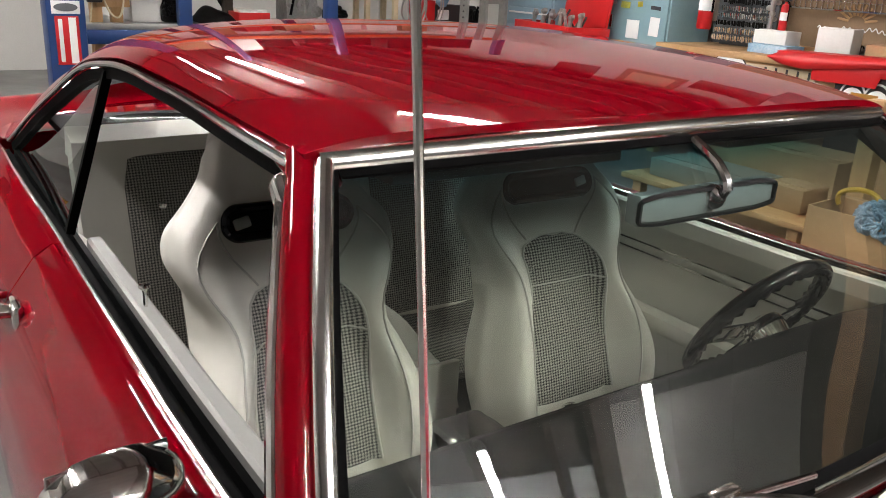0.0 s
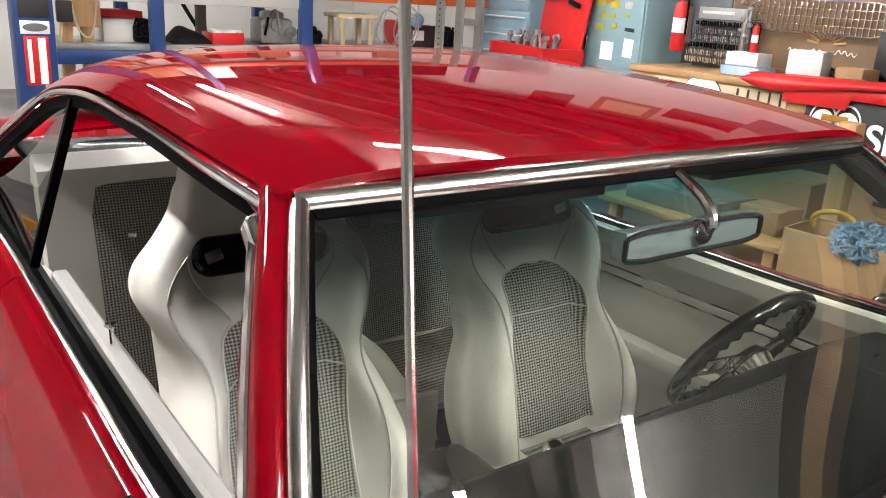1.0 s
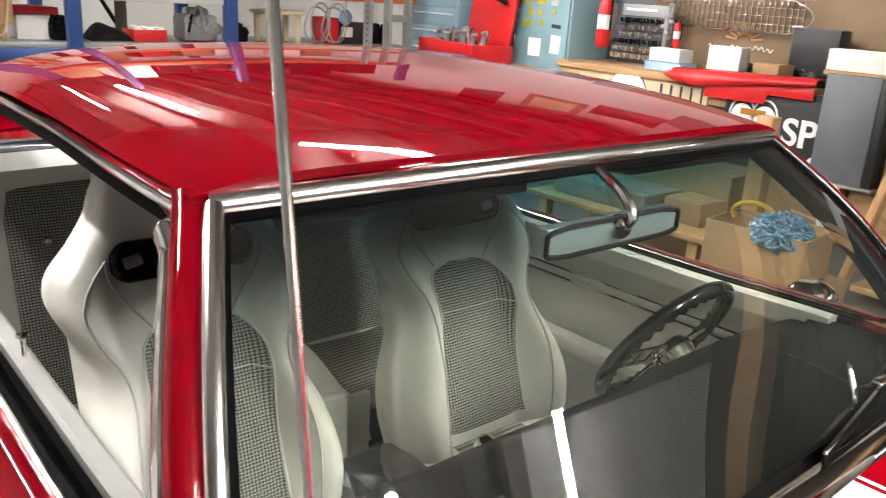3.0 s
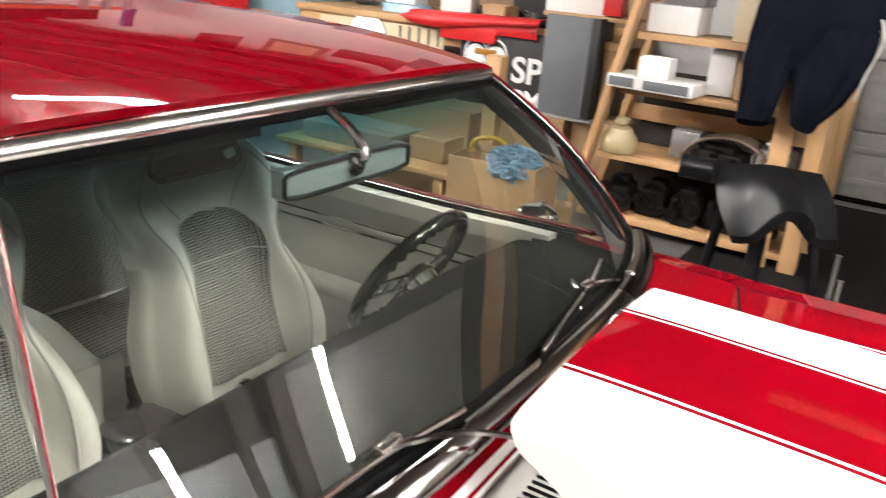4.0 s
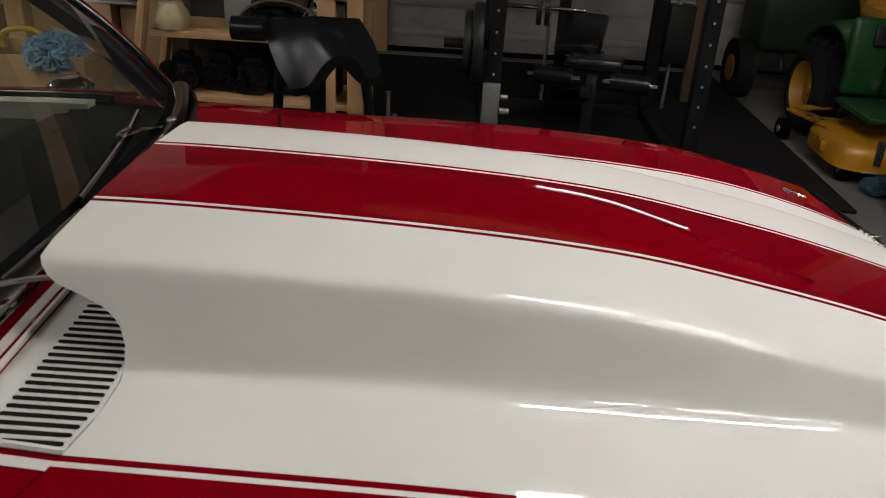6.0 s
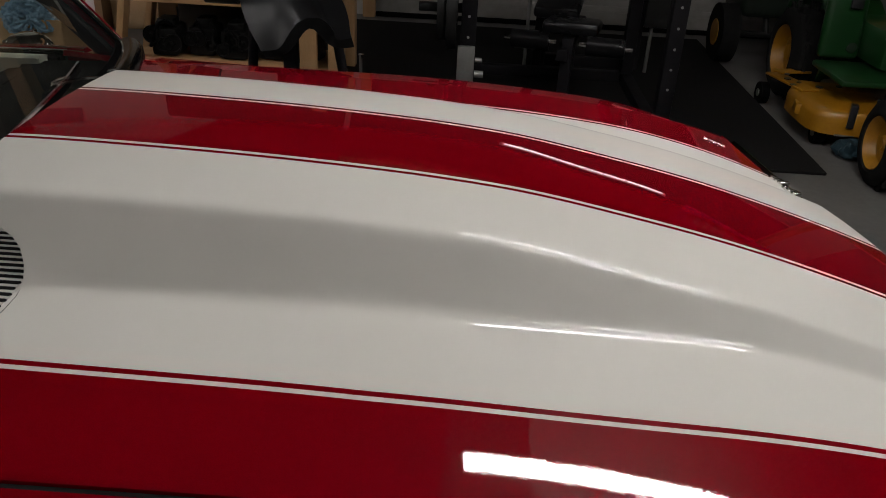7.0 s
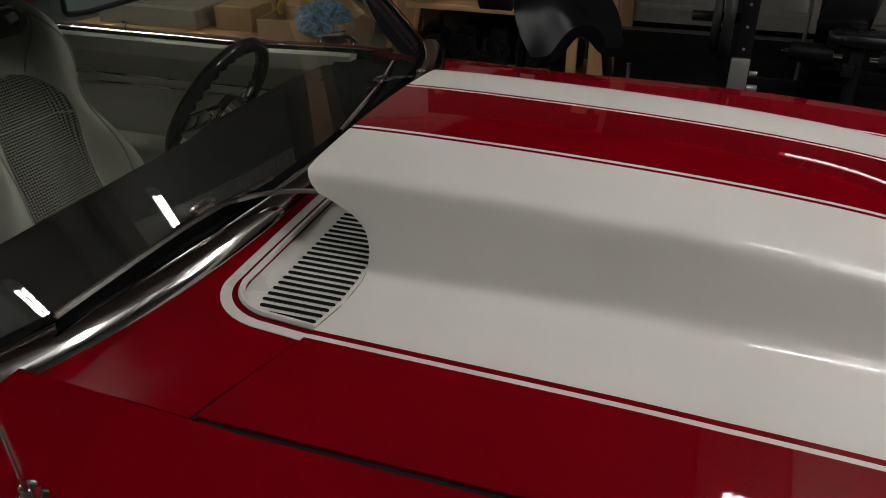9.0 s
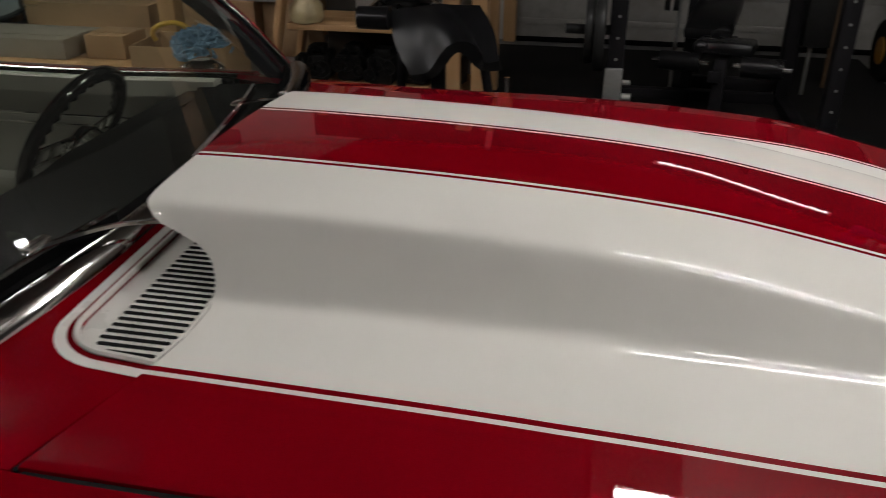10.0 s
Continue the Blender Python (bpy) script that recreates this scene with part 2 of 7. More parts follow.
BLACKPLASTIC = surface("black_plastic", (0.012, 0.012, 0.013), (0.02, 0.02, 0.021), 0.32, bump=0.12, fine=300)
BLACKGLOSS = surface("black_gloss", (0.008, 0.008, 0.009), (0.012, 0.012, 0.012), 0.12, bump=0.02)
VINYL = surface("white_vinyl", (0.72, 0.70, 0.64), (0.66, 0.635, 0.575), 0.42, bump=0.25, fine=420, dist=0.0008, coarse=7)
VINYLGREY = surface("light_grey_vinyl", (0.58, 0.565, 0.515), (0.51, 0.495, 0.455), 0.45, bump=0.25, fine=420, dist=0.0008)
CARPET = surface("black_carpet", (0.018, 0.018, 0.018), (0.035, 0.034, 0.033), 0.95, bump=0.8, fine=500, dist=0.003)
HEADLINER = surface("dark_headliner", (0.009, 0.009, 0.0095), (0.016, 0.0155, 0.0155), 0.8, bump=0.2)
TOOTH = houndstooth("houndstooth_cloth")
SATIN = surface("satin_silver", (0.62, 0.61, 0.59), (0.5, 0.49, 0.47), 0.34, metal=1.0, bump=0.05)
DASHBLACK = surface("black_dash_vinyl", (0.008, 0.008, 0.0085), (0.013, 0.013, 0.013), 0.62, bump=0.06, fine=350, dist=0.0006)
WINDSHIELD = pane("windscreen_glass", (0.90, 0.97, 0.86), (1.13, 1.24, (0.07, 0.24, 0.28)))
SIDEGLASS = pane("side_glass", (0.72, 0.80, 0.74))
MIRRORGLASS = Nodes("mirror_silver").set(color=(0.85, 0.87, 0.86), metal=1.0, rough=0.01)
CASTIRON = surface("black_iron", (0.008, 0.008, 0.0085), (0.018, 0.018, 0.017), 0.42, metal=0.0, bump=0.3)
# polished mirror back: the pale reflection is put into a light grey
REFLECTGREY = surface("pale_reflection_grey", (0.66, 0.67, 0.64), (0.50, 0.51, 0.49), 0.25, metal=0.35, bump=0.02)
SEAM = surface("stitched_seam", (0.50, 0.485, 0.44), (0.43, 0.415, 0.38), 0.6, bump=0.3)
for nd in list(DASHBLACK.node_tree.nodes) + list(RUBBER.node_tree.nodes):
    if nd.type == "BSDF_PRINCIPLED":
        nd.inputs["Specular IOR Level"].default_value = 0.03
# bright trim whose dark reflections are put into the base colour
DARKENEDTRIM = surface("darkened_trim", (0.10, 0.095, 0.088), (0.06, 0.056, 0.05), 0.16, metal=1.0, bump=0.03)

# ---- the car: nose towards +x, its left side towards +y ----
car = thing("car", "red two-door coupe with white bonnet stripes and chrome trim", "car")


def base_z(x, y):
    """Bonnet and wing tops without the bulge."""
    z = 0.937 - 0.017 * (1 - math.exp(-(y / 0.40) ** 2))
    if x > 1.2:
        z -= 0.09 * (x - 1.2) ** 2
    if x > 1.7:
        z -= 0.25 * (x - 1.7) ** 2
    return z


TX = (0.80, 0.84, 1.05, 1.15, 1.28, 1.41, 1.52, 1.67, 1.83, 1.89, 2.05, 2.2)
TZ = (1.022, 1.023, 1.021, 1.018, 1.012, 1.003, 0.991, 0.9635, 0.928, 0.912, 0.863, 0.81)


def hood_z(x, y):
    a = abs(y)
    zb = base_z(x, y)
    top = bend(TX, TZ, x) + 0.005 * (1 - (a / 0.25) ** 2)
    k = smooth01(1.4, 1.95, x)
    y0, y1 = 0.257 + 0.010 * k, 0.325 - 0.020 * k
    t = (a - y0) / (y1 - y0)
    s = 1 - 0.5 * (math.sqrt(t * t + 0.013) - math.sqrt((t - 1) ** 2 + 0.016) + 1)
    h = max(0.0, top - base_z(x, 0))
    return zb + h * s


RY = (0.0, 0.22, 0.250, 0.260, 0.267, 0.273, 0.279, 0.286, 0.292, 0.299, 0.311, 0.327, 0.35, 0.40, 0.46, 0.57, 0.625)
RX = (0.831, 0.831, 0.833, 0.838, 0.846, 0.858, 0.884, 0.910, 0.924, 0.934, 0.942, 0.946, 0.950, 0.950, 0.940, 0.912, 0.899)


def hood_rear(y):
    return table(RY, RX, abs(y))


def hood_front(y):
    return table((0.0, 0.12, 0.2, 0.28, 0.39, 0.5, 0.62, 0.8), (2.15, 2.142, 2.122, 2.094, 2.066, 2.045, 2.02, 1.99), abs(y))


# bonnet
ys = sorted({s * v for s in (-1, 1) for v in (0, 0.03, 0.06, 0.09, 0.12, 0.15, 0.18, 0.195, 0.205, 0.215, 0.225, 0.232, 0.238, 0.243, 0.247, 0.25, 0.2535, 0.257, 0.26, 0.2635, 0.267, 0.27, 0.273, 0.276, 0.279, 0.2825,
        0.286, 0.289, 0.292, 0.2955, 0.299, 0.305, 0.311, 0.316, 0.321, 0.327, 0.333, 0.34, 0.35, 0.365, 0.38, 0.41, 0.44, 0.47, 0.51, 0.55, 0.59, 0.606, 0.614, 0.6175, 0.619)})
bm = grid(B(), lambda y, v: Vector((lerp(hood_rear(y), hood_front(y), v), y, hood_z(lerp(hood_rear(y), hood_front(y), v), y) - (0.014 if abs(y) > 0.6185 else 0.0015 if abs(y) > 0.616 else 0))),
          ys, [k / 60 for k in range(61)])
bonnet = sheet(part("bonnet", bm, STRIPED, car, "white-striped red bonnet with a raised cowl bulge", 60), 0.014)


# wings, from the bonnet gap over the crown and down the side
def wing_point(side, x, s):
    prof = ((0, 0.001), (0.05, -0.0055), (0.10, -0.013), (0.145, -0.029), (0.185, -0.056), (0.225, -0.105), (0.25, -0.18), (0.255, -0.28), (0.24, -0.42), (0.19, -0.60))
    yi = 0.6290
    k = s * (len(prof) - 1)
    i = min(int(k), len(prof) - 2)
    o, d = lerp(prof[i][0], prof[i + 1][0], k - i), lerp(prof[i][1], prof[i + 1][1], k - i)
    narrow = 0.06 * smooth01(1.7, 2.2, x)
    y = yi + o * (0.90 - narrow - yi) / 0.255
    z = base_z(min(x, 2.1), 0.632) - 0.010 + d + 0.064 * max(0.0, 0.95 - x) * (1 - s) ** 3
    z -= 0.010 * smooth01(1.72, 2.02, x) ** 1.5
    return Vector((x, side * y, z))


for side in (-1, 1):
    us = frange(0.545, 2.005, 44)
    vs = [k / 32 for k in range(33)]

    def wing_fn(x, s):
        p = wing_point(side, x, s)
        for ax in (1.74,):
            r = math.hypot(x - ax, p.z - 0.33)
            if r < 0.37 and p.z < 0.72 and abs(p.y) > 0.8:
                p.z = 0.33 + math.sqrt(max(0.0, 0.37 ** 2 - (x - ax) ** 2))
        return p
    wing = sheet(part("front_wing", grid(B(), wing_fn, us, vs), RED, car, "", 60), 0.012, 1 if side < 0 else -1)

# cowl panel in front of the windscreen
def glass_foot(y):
    """Where the windscreen's lower edge stands, in plan."""
    return 0.742 - 0.112 * (abs(y) / 0.74) ** 3.2


def cowl_z(x, y):
    return base_z(max(x, 0.9), y) - 0.020 + 0.082 * max(0.0, 0.95 - x) + 0.006 * smooth01(0.74, 0.87, x)


VX0, VX1, VYE = 0.823, 0.948, 0.452


def intake_x0(y):
    """The rear edge of the intake, rounded towards its outer ends."""
    a = abs(y)
    return VX0 + (0.0 if a < 0.394 else 0.058 - math.sqrt(max(0.0, 0.058 ** 2 - (a - 0.394) ** 2)))


bm = grid(B(), lambda y, v: Vector((lerp(glass_foot(y) - 0.02, intake_x0(y) + 0.003 if abs(y) < 0.4515 else hood_rear(y) - 0.0055, v), y, cowl_z(lerp(glass_foot(y) - 0.02, intake_x0(y) + 0.003 if abs(y) < 0.4515 else hood_rear(y) - 0.0055, v), y) + 0.008)),
          sorted(frange(-0.6225, 0.6225, 61) + [-0.452, -0.449, 0.449, 0.452]), frange(0, 1, 16))
sheet(part("cowl_panel", bm, RED, car, "", 60), 0.01)

# painted white air intake with its slots, and the pinstripe loop round it
bm = grid(B(), lambda y, v: Vector((lerp(intake_x0(y), max(hood_rear(y) - 0.001, 0.935), v), y, cowl_z(0.88, y) + 0.0085)), frange(-VYE, VYE, 73), frange(0, 1, 10))
intake = part("air_intake", bm, WHITEPAINT, car, "white-painted slotted cowl intake")
for side in (-1, 1):
    k = 0
    while True:
        y = 0.446 - 0.0122 * k
        k += 1
        if y < 0.02:
            break
        x0 = max(0.857, intake_x0(y) + 0.022)
        x1 = hood_rear(y) - 0.006 if y > 0.33 else 0.942
        pts = []
        for a in frange(-90, 90, 5):
            pts.append((x1 - 0.0025 + 0.0025 * math.cos(radians(a)), 0.0025 * math.sin(radians(a))))
        for a in frange(90, 270, 5):
            pts.append((x0 + 0.0025 + 0.0025 * math.cos(radians(a)), 0.0025 * math.sin(radians(a))))
        bs = slab(B(), [(px, side * y + py) for px, py in pts], cowl_z(0.88, y) + 0.0055, cowl_z(0.88, y) + 0.0098)
        part("slot", bs, DASHBLACK, intake, "dark louvre slot")
        rib = B()
        rod(rib, (x0, side * (y - 0.0061), cowl_z(0.88, y) + 0.0070), (x1, side * (y - 0.0061), cowl_z(0.88, y) + 0.0070), 0.0036, seg=8)
        part("louvre", rib, WHITEPAINT, intake)


def intake_loop(off):
    """The outline of the intake grown by off, on one side, from the middle out to the bonnet edge."""
    pts = [Vector((VX0 - off, y, 0)) for y in frange(0.05, 0.36, 9)]
    cx, cy, rr = VX0 + 0.058, 0.394, 0.058 + off
    for a in frange(0, 84, 10)[1:]:
        pts.append(Vector((cx - rr * math.cos(radians(a)), cy + rr * math.sin(radians(a)), 0)))
    pts.append(Vector((0.940, VYE + off, 0)))
    return pts


for side in (-1, 1):
    a, b = intake_loop(0.011), intake_loop(0.024)
    bm = grid(B(), lambda k, v: Vector((lerp(a[k].x, b[k].x, v), side * lerp(a[k].y, b[k].y, v), cowl_z(lerp(a[k].x, b[k].x, v), lerp(a[k].y, b[k].y, v)) + 0.0088)), range(len(a)), [0, 0.5, 1])
    sheet(part("pinstripe", bm, WHITEPAINT, car, "white pinstripe round the intake"), 0.0006)
    # raised lip between the intake and the red panel
    c = intake_loop(0.0)
    bm = sweep(B(), [Vector((p.x, side * p.y, cowl_z(p.x, p.y) + 0.0105)) for p in c], circle(0.004, 6))
    part("intake_lip", bm, WHITEPAINT, car)

# black strips down in the shut lines, added for the shade in the gaps
for side in (-1, 1):
    strip = [(-0.0042, -0.010), (0.0042, -0.010), (0.0042, 0.0), (-0.0042, 0.0)]
    bm = sweep(B(), [Vector((x, side * 0.6232, hood_z(x, 0.616) - 0.0040)) for x in frange(0.905, 1.98, 45)], strip)
    part("bonnet_gap_shade", bm, DASHBLACK, car, "black strip for the shade in the bonnet gap")
    bm = sweep(B(), [Vector((x, side * 0.6250, cowl_z(x, 0.62) + 0.0062)) for x in frange(0.66, 0.898, 12)], [(c[0] * 0.6, c[1]) for c in strip])
    part("cowl_gap_shade", bm, DASHBLACK, car)
    bm = sweep(B(), [Vector((hood_rear(y) - 0.0030, side * y, cowl_z(hood_rear(y), y) + 0.0065)) for y in frange(0.455, 0.62, 14)], [(c[0] * 0.62, c[1]) for c in strip])
    part("bonnet_gap_shade", bm, DASHBLACK, car)

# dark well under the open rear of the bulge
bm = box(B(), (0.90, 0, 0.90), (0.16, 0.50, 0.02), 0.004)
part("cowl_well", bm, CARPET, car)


# ---- windscreen ----
GY = 0.735


def screen(y, v):
    """v = 0 at the foot, 1 at the header."""
    s = abs(y) / GY
    top_x = 0.352 - 0.045 * s ** 2.2
    yy = y * (lerp(1.0, 0.797, v) + 0.02 * math.sin(math.pi * max(0, min(1, v))))
    foot = Vector((glass_foot(y), y, 0.932 - 0.006 * s ** 2))
    head = Vector((top_x, y * 0.797, 1.272 - 0.016 * s ** 2))
    p = foot.lerp(head, v)
    bow = (0.3 + 0.7 * s * s) * math.sin(math.pi * v)
    p.x += 0.018 * bow
    p.z += 0.014 * bow
    p.y = yy
    return p


glass = part("windscreen", grid(B(), screen, frange(-GY, GY, 49), frange(-0.03, 1.0, 25)), WINDSHIELD, car, "green-tinted windscreen with a dark shade band", 80)
glass.visible_shadow = False

PROF = [(-0.019, 0.000), (-0.0175, 0.006), (-0.014, 0.010), (-0.008, 0.0135), (0.0, 0.015), (0.008, 0.0135), (0.014, 0.010), (0.0175, 0.006), (0.020, -0.001), (0.0, -0.006)]
FLAT = [(-0.019, 0.000), (-0.017, 0.005), (-0.006, 0.009), (0.006, 0.008), (0.017, 0.004), (0.020, -0.001), (0.0, -0.006)]
PROFW = [(p[0] * 1.6, p[1] * 1.9 + 0.004) for p in PROF]


def normal_at(y, v):
    d = 0.01
    a = screen(y + d, v) - screen(y - d, v)
    b = screen(y, v + d) - screen(y, v - d)
    n = a.cross(b).normalized()
    return n if n.z > 0 else -n


def trim(name, path, prof, mat, label=""):
    """A moulding along points of the windscreen's edge, lying on its surface."""
    bmx = B()
    pts = [screen(*q) + normal_at(*q) * 0.003 for q in path]
    rings = []
    for i, p in enumerate(pts):
        d = (pts[min(i + 1, len(pts) - 1)] - pts[max(i - 1, 0)]).normalized()
        n = normal_at(*path[i])
        s = d.cross(n).normalized()
        u = s.cross(d)
        rings.append([bmx.verts.new(p + s * c[0] + u * c[1]) for c in prof])
    for a, b in zip(rings, rings[1:]):
        for j in range(len(prof)):
            bmx.faces.new((a[j], a[(j + 1) % len(prof)], b[(j + 1) % len(prof)], b[j]))
    bmx.faces.new(rings[0])
    bmx.faces.new(rings[-1])
    return part(name, bmx, mat, car, label, 50)


trim("header_moulding", [(y, 1.0) for y in frange(-GY, GY, 41)], [(c[0] * 0.88, c[1] * 0.80) for c in PROF], STAINLESS, "polished stainless windscreen moulding")
# far length of the moulding: dark reflection painted in by its colour
trim("cowl_moulding", [(y, -0.035) for y in frange(0.36, GY, 16)], PROFW, DARKENEDTRIM, "stainless windscreen moulding with its dark reflection in the colour")
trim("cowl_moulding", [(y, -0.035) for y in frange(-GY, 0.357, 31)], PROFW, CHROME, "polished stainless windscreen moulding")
for side in (-1, 1):
    # the far pillar moulding is coloured dark for what it reflects
    trim("pillar_moulding", [(side * (GY - 0.008), v) for v in frange(-0.05, 0.985, 25)], [(c[0] * 0.66, c[1] * 0.90) for c in PROF] if side < 0 else [(c[0] * 0.38, c[1] * 0.8) for c in FLAT], STAINLESS if side < 0 else DARKENEDTRIM)
    trim("screen_seal", [(side * (GY - (0.023 if side < 0 else 0.022)), v) for v in frange(0.0, 0.98, 21)], [(-0.005, 0.001), (0.005, 0.001), (0.005, -0.003), (-0.005, -0.003)], RUBBER)
trim("screen_seal", [(y, 0.965) for y in frange(-GY + 0.03, GY - 0.03, 31)], [(-0.012, 0.001), (0.012, 0.001), (0.012, -0.003), (-0.012, -0.003)], RUBBER)
trim("screen_seal", [(y, 0.02) for y in frange(-GY + 0.03, GY - 0.03, 31)], [(-0.014, 0.001), (0.014, 0.001), (0.014, -0.003), (-0.014, -0.003)], RUBBER)

# ---- roof ----
RFX = (0.36, 0.30, 0.15, 0.0, -0.2, -0.4, -0.6, -0.8, -1.0, -1.15, -1.3, -1.45, -1.6, -1.75)
RFZ = (1.279, 1.294, 1.320, 1.335, 1.346, 1.348, 1.341, 1.325, 1.293, 1.255, 1.19, 1.11, 1.02, 0.955)
EDX = (0.36, 0.20, -0.21, -0.55, -0.75, -0.97, -1.15, -1.40, -1.75)
EDZ = (1.247, 1.262, 1.274, 1.266, 1.235, 1.150, 1.07, 0.955, 0.93)
EDY = (0.596, 0.612, 0.612, 0.616, 0.630, 0.660, 0.69, 0.725, 0.74)


def roof_front(s):
    return screen(s * GY, 1.0).x + 0.002


def roof(s, v):
    """s from -1 to 1 across, v from 0 at the header to 1 at the boot."""
    x0 = roof_front(s)
    x = lerp(x0, -1.62, v)
    ze, ye, zc = bend(EDX, EDZ, x), bend(EDX, EDY, x), bend(RFX, RFZ, x)
    a = abs(s)
    y = ye * s
    t = 1 - a ** 2.4 * 0.54 - a ** 9 * 0.46
    z = ze + (zc - ze) * t
    return Vector((x, y, z + 0.004 * (1 - v)))


ss = sorted({q * k for q in (-1, 1) for k in (0, 0.05, 0.1, 0.15, 0.2, 0.25, 0.3, 0.4, 0.5, 0.58, 0.66, 0.73, 0.79, 0.84, 0.88, 0.91, 0.94, 0.965, 0.985, 1.0)})
rear_hole = lambda s, v: abs(s) < 0.80 and 0.70 < v < 0.97
bm = B()
vs = frange(0, 1, 70)
rows = [[bm.verts.new(roof(s, v)) for v in vs] for s in ss]
for i in range(len(ss) - 1):
    for j in range(len(vs) - 1):
        if not rear_hole((ss[i] + ss[i + 1]) / 2, (vs[j] + vs[j + 1]) / 2):
            bm.faces.new((rows[i][j], rows[i + 1][j], rows[i + 1][j + 1], rows[i][j + 1]))
sheet(part("roof", bm, RED, car, "glossy red roof skin", 60), 0.012, 1)
bm = grid(B(), lambda s, v: roof(s, v) + Vector((0, 0, -0.004)), frange(-0.81, 0.81, 25), frange(0.69, 0.975, 15))
rear_glass = part("rear_window", bm, SIDEGLASS, car)
rear_glass.visible_shadow = False
bm = grid(B(), lambda s, v: roof(s, v) + Vector((0, 0, -0.03)), frange(-0.97, 0.97, 31), frange(0.02, 0.68, 20))
sheet(part("headliner", bm, HEADLINER, car, "dark roof lining"), 0.01)

# ---- pillars, rails and side openings ----
for side in (-1, 1):
    # windscreen pillar, a red post outside the moulding
    pil = []
    for v in frange(-0.08, 1.035, 17):
        p = screen(side * GY, v)
        p += Vector((-0.011, side * 0.013, -0.006))
        pil.append(p)
    bm = sweep(B(), pil, [(-0.017, -0.03), (0.017, -0.03)] + [(0.021 * math.cos(radians(a)), 0.017 * math.sin(radians(a))) for a in range(-10, 191, 20)], up=(0.6, side * 0.3, 0.7))
    part("windscreen_pillar", bm, RED, car)
    rim = curve_pts([screen(side * GY, v) + Vector((-0.012, side * 0.010, -0.011)) for v in (0.90, 0.975)] + [Vector((x, side * (bend(EDX, EDY, x) - 0.012), bend(EDX, EDZ, x) - 0.004)) for x in (0.27, 0.18, 0.02, -0.2)], 30)
    bm, rings = B(), []
    for k, p in enumerate(rim):
        d = (rim[min(k + 1, 29)] - rim[max(k - 1, 0)]).normalized()
        sd = d.cross(Vector((0, 0, 1))).normalized()
        up, r = sd.cross(d), 0.0180 * math.sqrt(smooth01(-0.02, 0.26, k / 29)) * (1 - 0.5 * smooth01(0.6, 1.0, k / 29))
        rings.append([bm.verts.new(p + sd * c[0] + up * c[1]) for c in circle(r, 14)])
    for a, b in zip(rings, rings[1:]):
        for j in range(14):
            bm.faces.new((a[j], a[(j + 1) % 14], b[(j + 1) % 14], b[j]))
    part("roof_rim", bm, RED, car)
    # the roof's front corner, rolled over into the pillar
    corner = roof(side, 0.0) + Vector((-0.030, -side * 0.014, -0.010))
    part("roof_corner", ball(B(), corner, (0.058, 0.030, 0.0195), 24, 14, (0, 14, -side * 12)), RED, car)
    # cap where the drip rail meets the pillar, bright near, dark reflection coloured in far
    cap = screen(side * GY, 0.93) + Vector((-0.024, side * 0.031, -0.013))
    part("rail_cap", box(B(), cap, (0.030, 0.022, 0.044), 0.008, (0, -42, 0), 3), CHROME if side < 0 else DARKENEDTRIM, car)
    # dark trim on the inside of the pillar
    inner = [screen(side * (GY - 0.020), v) + Vector((-0.030, 0, -0.014)) for v in frange(-0.02, 1.0, 14)]
    if side > 0:
        part("pillar_trim", sweep(B(), inner, [(-0.030, -0.02), (0.030, -0.02), (0.032, 0.006), (0.016, 0.012), (-0.016, 0.012), (-0.032, 0.006)], up=(0.6, side * 0.3, 0.7)), HEADLINER, car, "dark inner pillar trim")
    # drip rail and stainless edge along the opening
    rail = [Vector((x, side * (bend(EDX, EDY, x) + 0.010), bend(EDX, EDZ, x) - 0.001)) for x in frange(0.292, -1.38, 44)]
    part("drip_rail", sweep(B(), rail, circle(0.0065, 10)), CHROME, car, "polished drip rail")
    rail2 = [p + Vector((0, -side * 0.019, -0.017)) for p in rail]
    part("roof_seal", sweep(B(), rail2, [(-0.014, -0.012), (0.008, -0.013), (0.013, 0.008), (-0.014, 0.010)]), RUBBER, car)
    edge = [Vector((screen(side * GY, v).x - 0.022, side * (abs(screen(side * GY, v).y) + 0.031), screen(side * GY, v).z - 0.014)) for v in frange(0.02, 0.985, 12)]
    # far edge darkened in colour to stand for its reflections
    part("pillar_edge", sweep(B(), edge, circle(0.0095 if side < 0 else 0.004, 10)), CHROME if side < 0 else DARKENEDTRIM, car)

    # body side below the belt: door and quarter panel
    def body(x, s, kick=0.0):
        # s from 0 (belt) to 1 (sill)
        prof = ((0.735, 0.892), (0.752, 0.893), (0.79, 0.868), (0.84, 0.80), (0.885, 0.70), (0.903, 0.60), (0.90, 0.48), (0.87, 0.34), (0.82, 0.24))
        k = s * (len(prof) - 1)
        i = min(int(k), len(prof) - 2)
        y, z = lerp(prof[i][0], prof[i + 1][0], k - i), lerp(prof[i][1], prof[i + 1][1], k - i)
        rise = 0.045 * smooth01(-0.55, -1.35, x) * (1 - s)
        return Vector((x, side * (y + 0.02 * smooth01(-0.6, -1.2, x) * (1 - s)), z + rise + 0.010 * smooth01(0.1, 0.5, x) * (1 - s)))
    sheet(part("door_skin", grid(B(), lambda x, s: body(x, s), frange(0.538, -0.612, 24), frange(0, 1, 33)), RED, car, "", 60), 0.012, 1 if side > 0 else -1)

    def quarter(x, s):
        p = body(x, s)
        r = math.hypot(x + 1.0, p.z - 0.33)
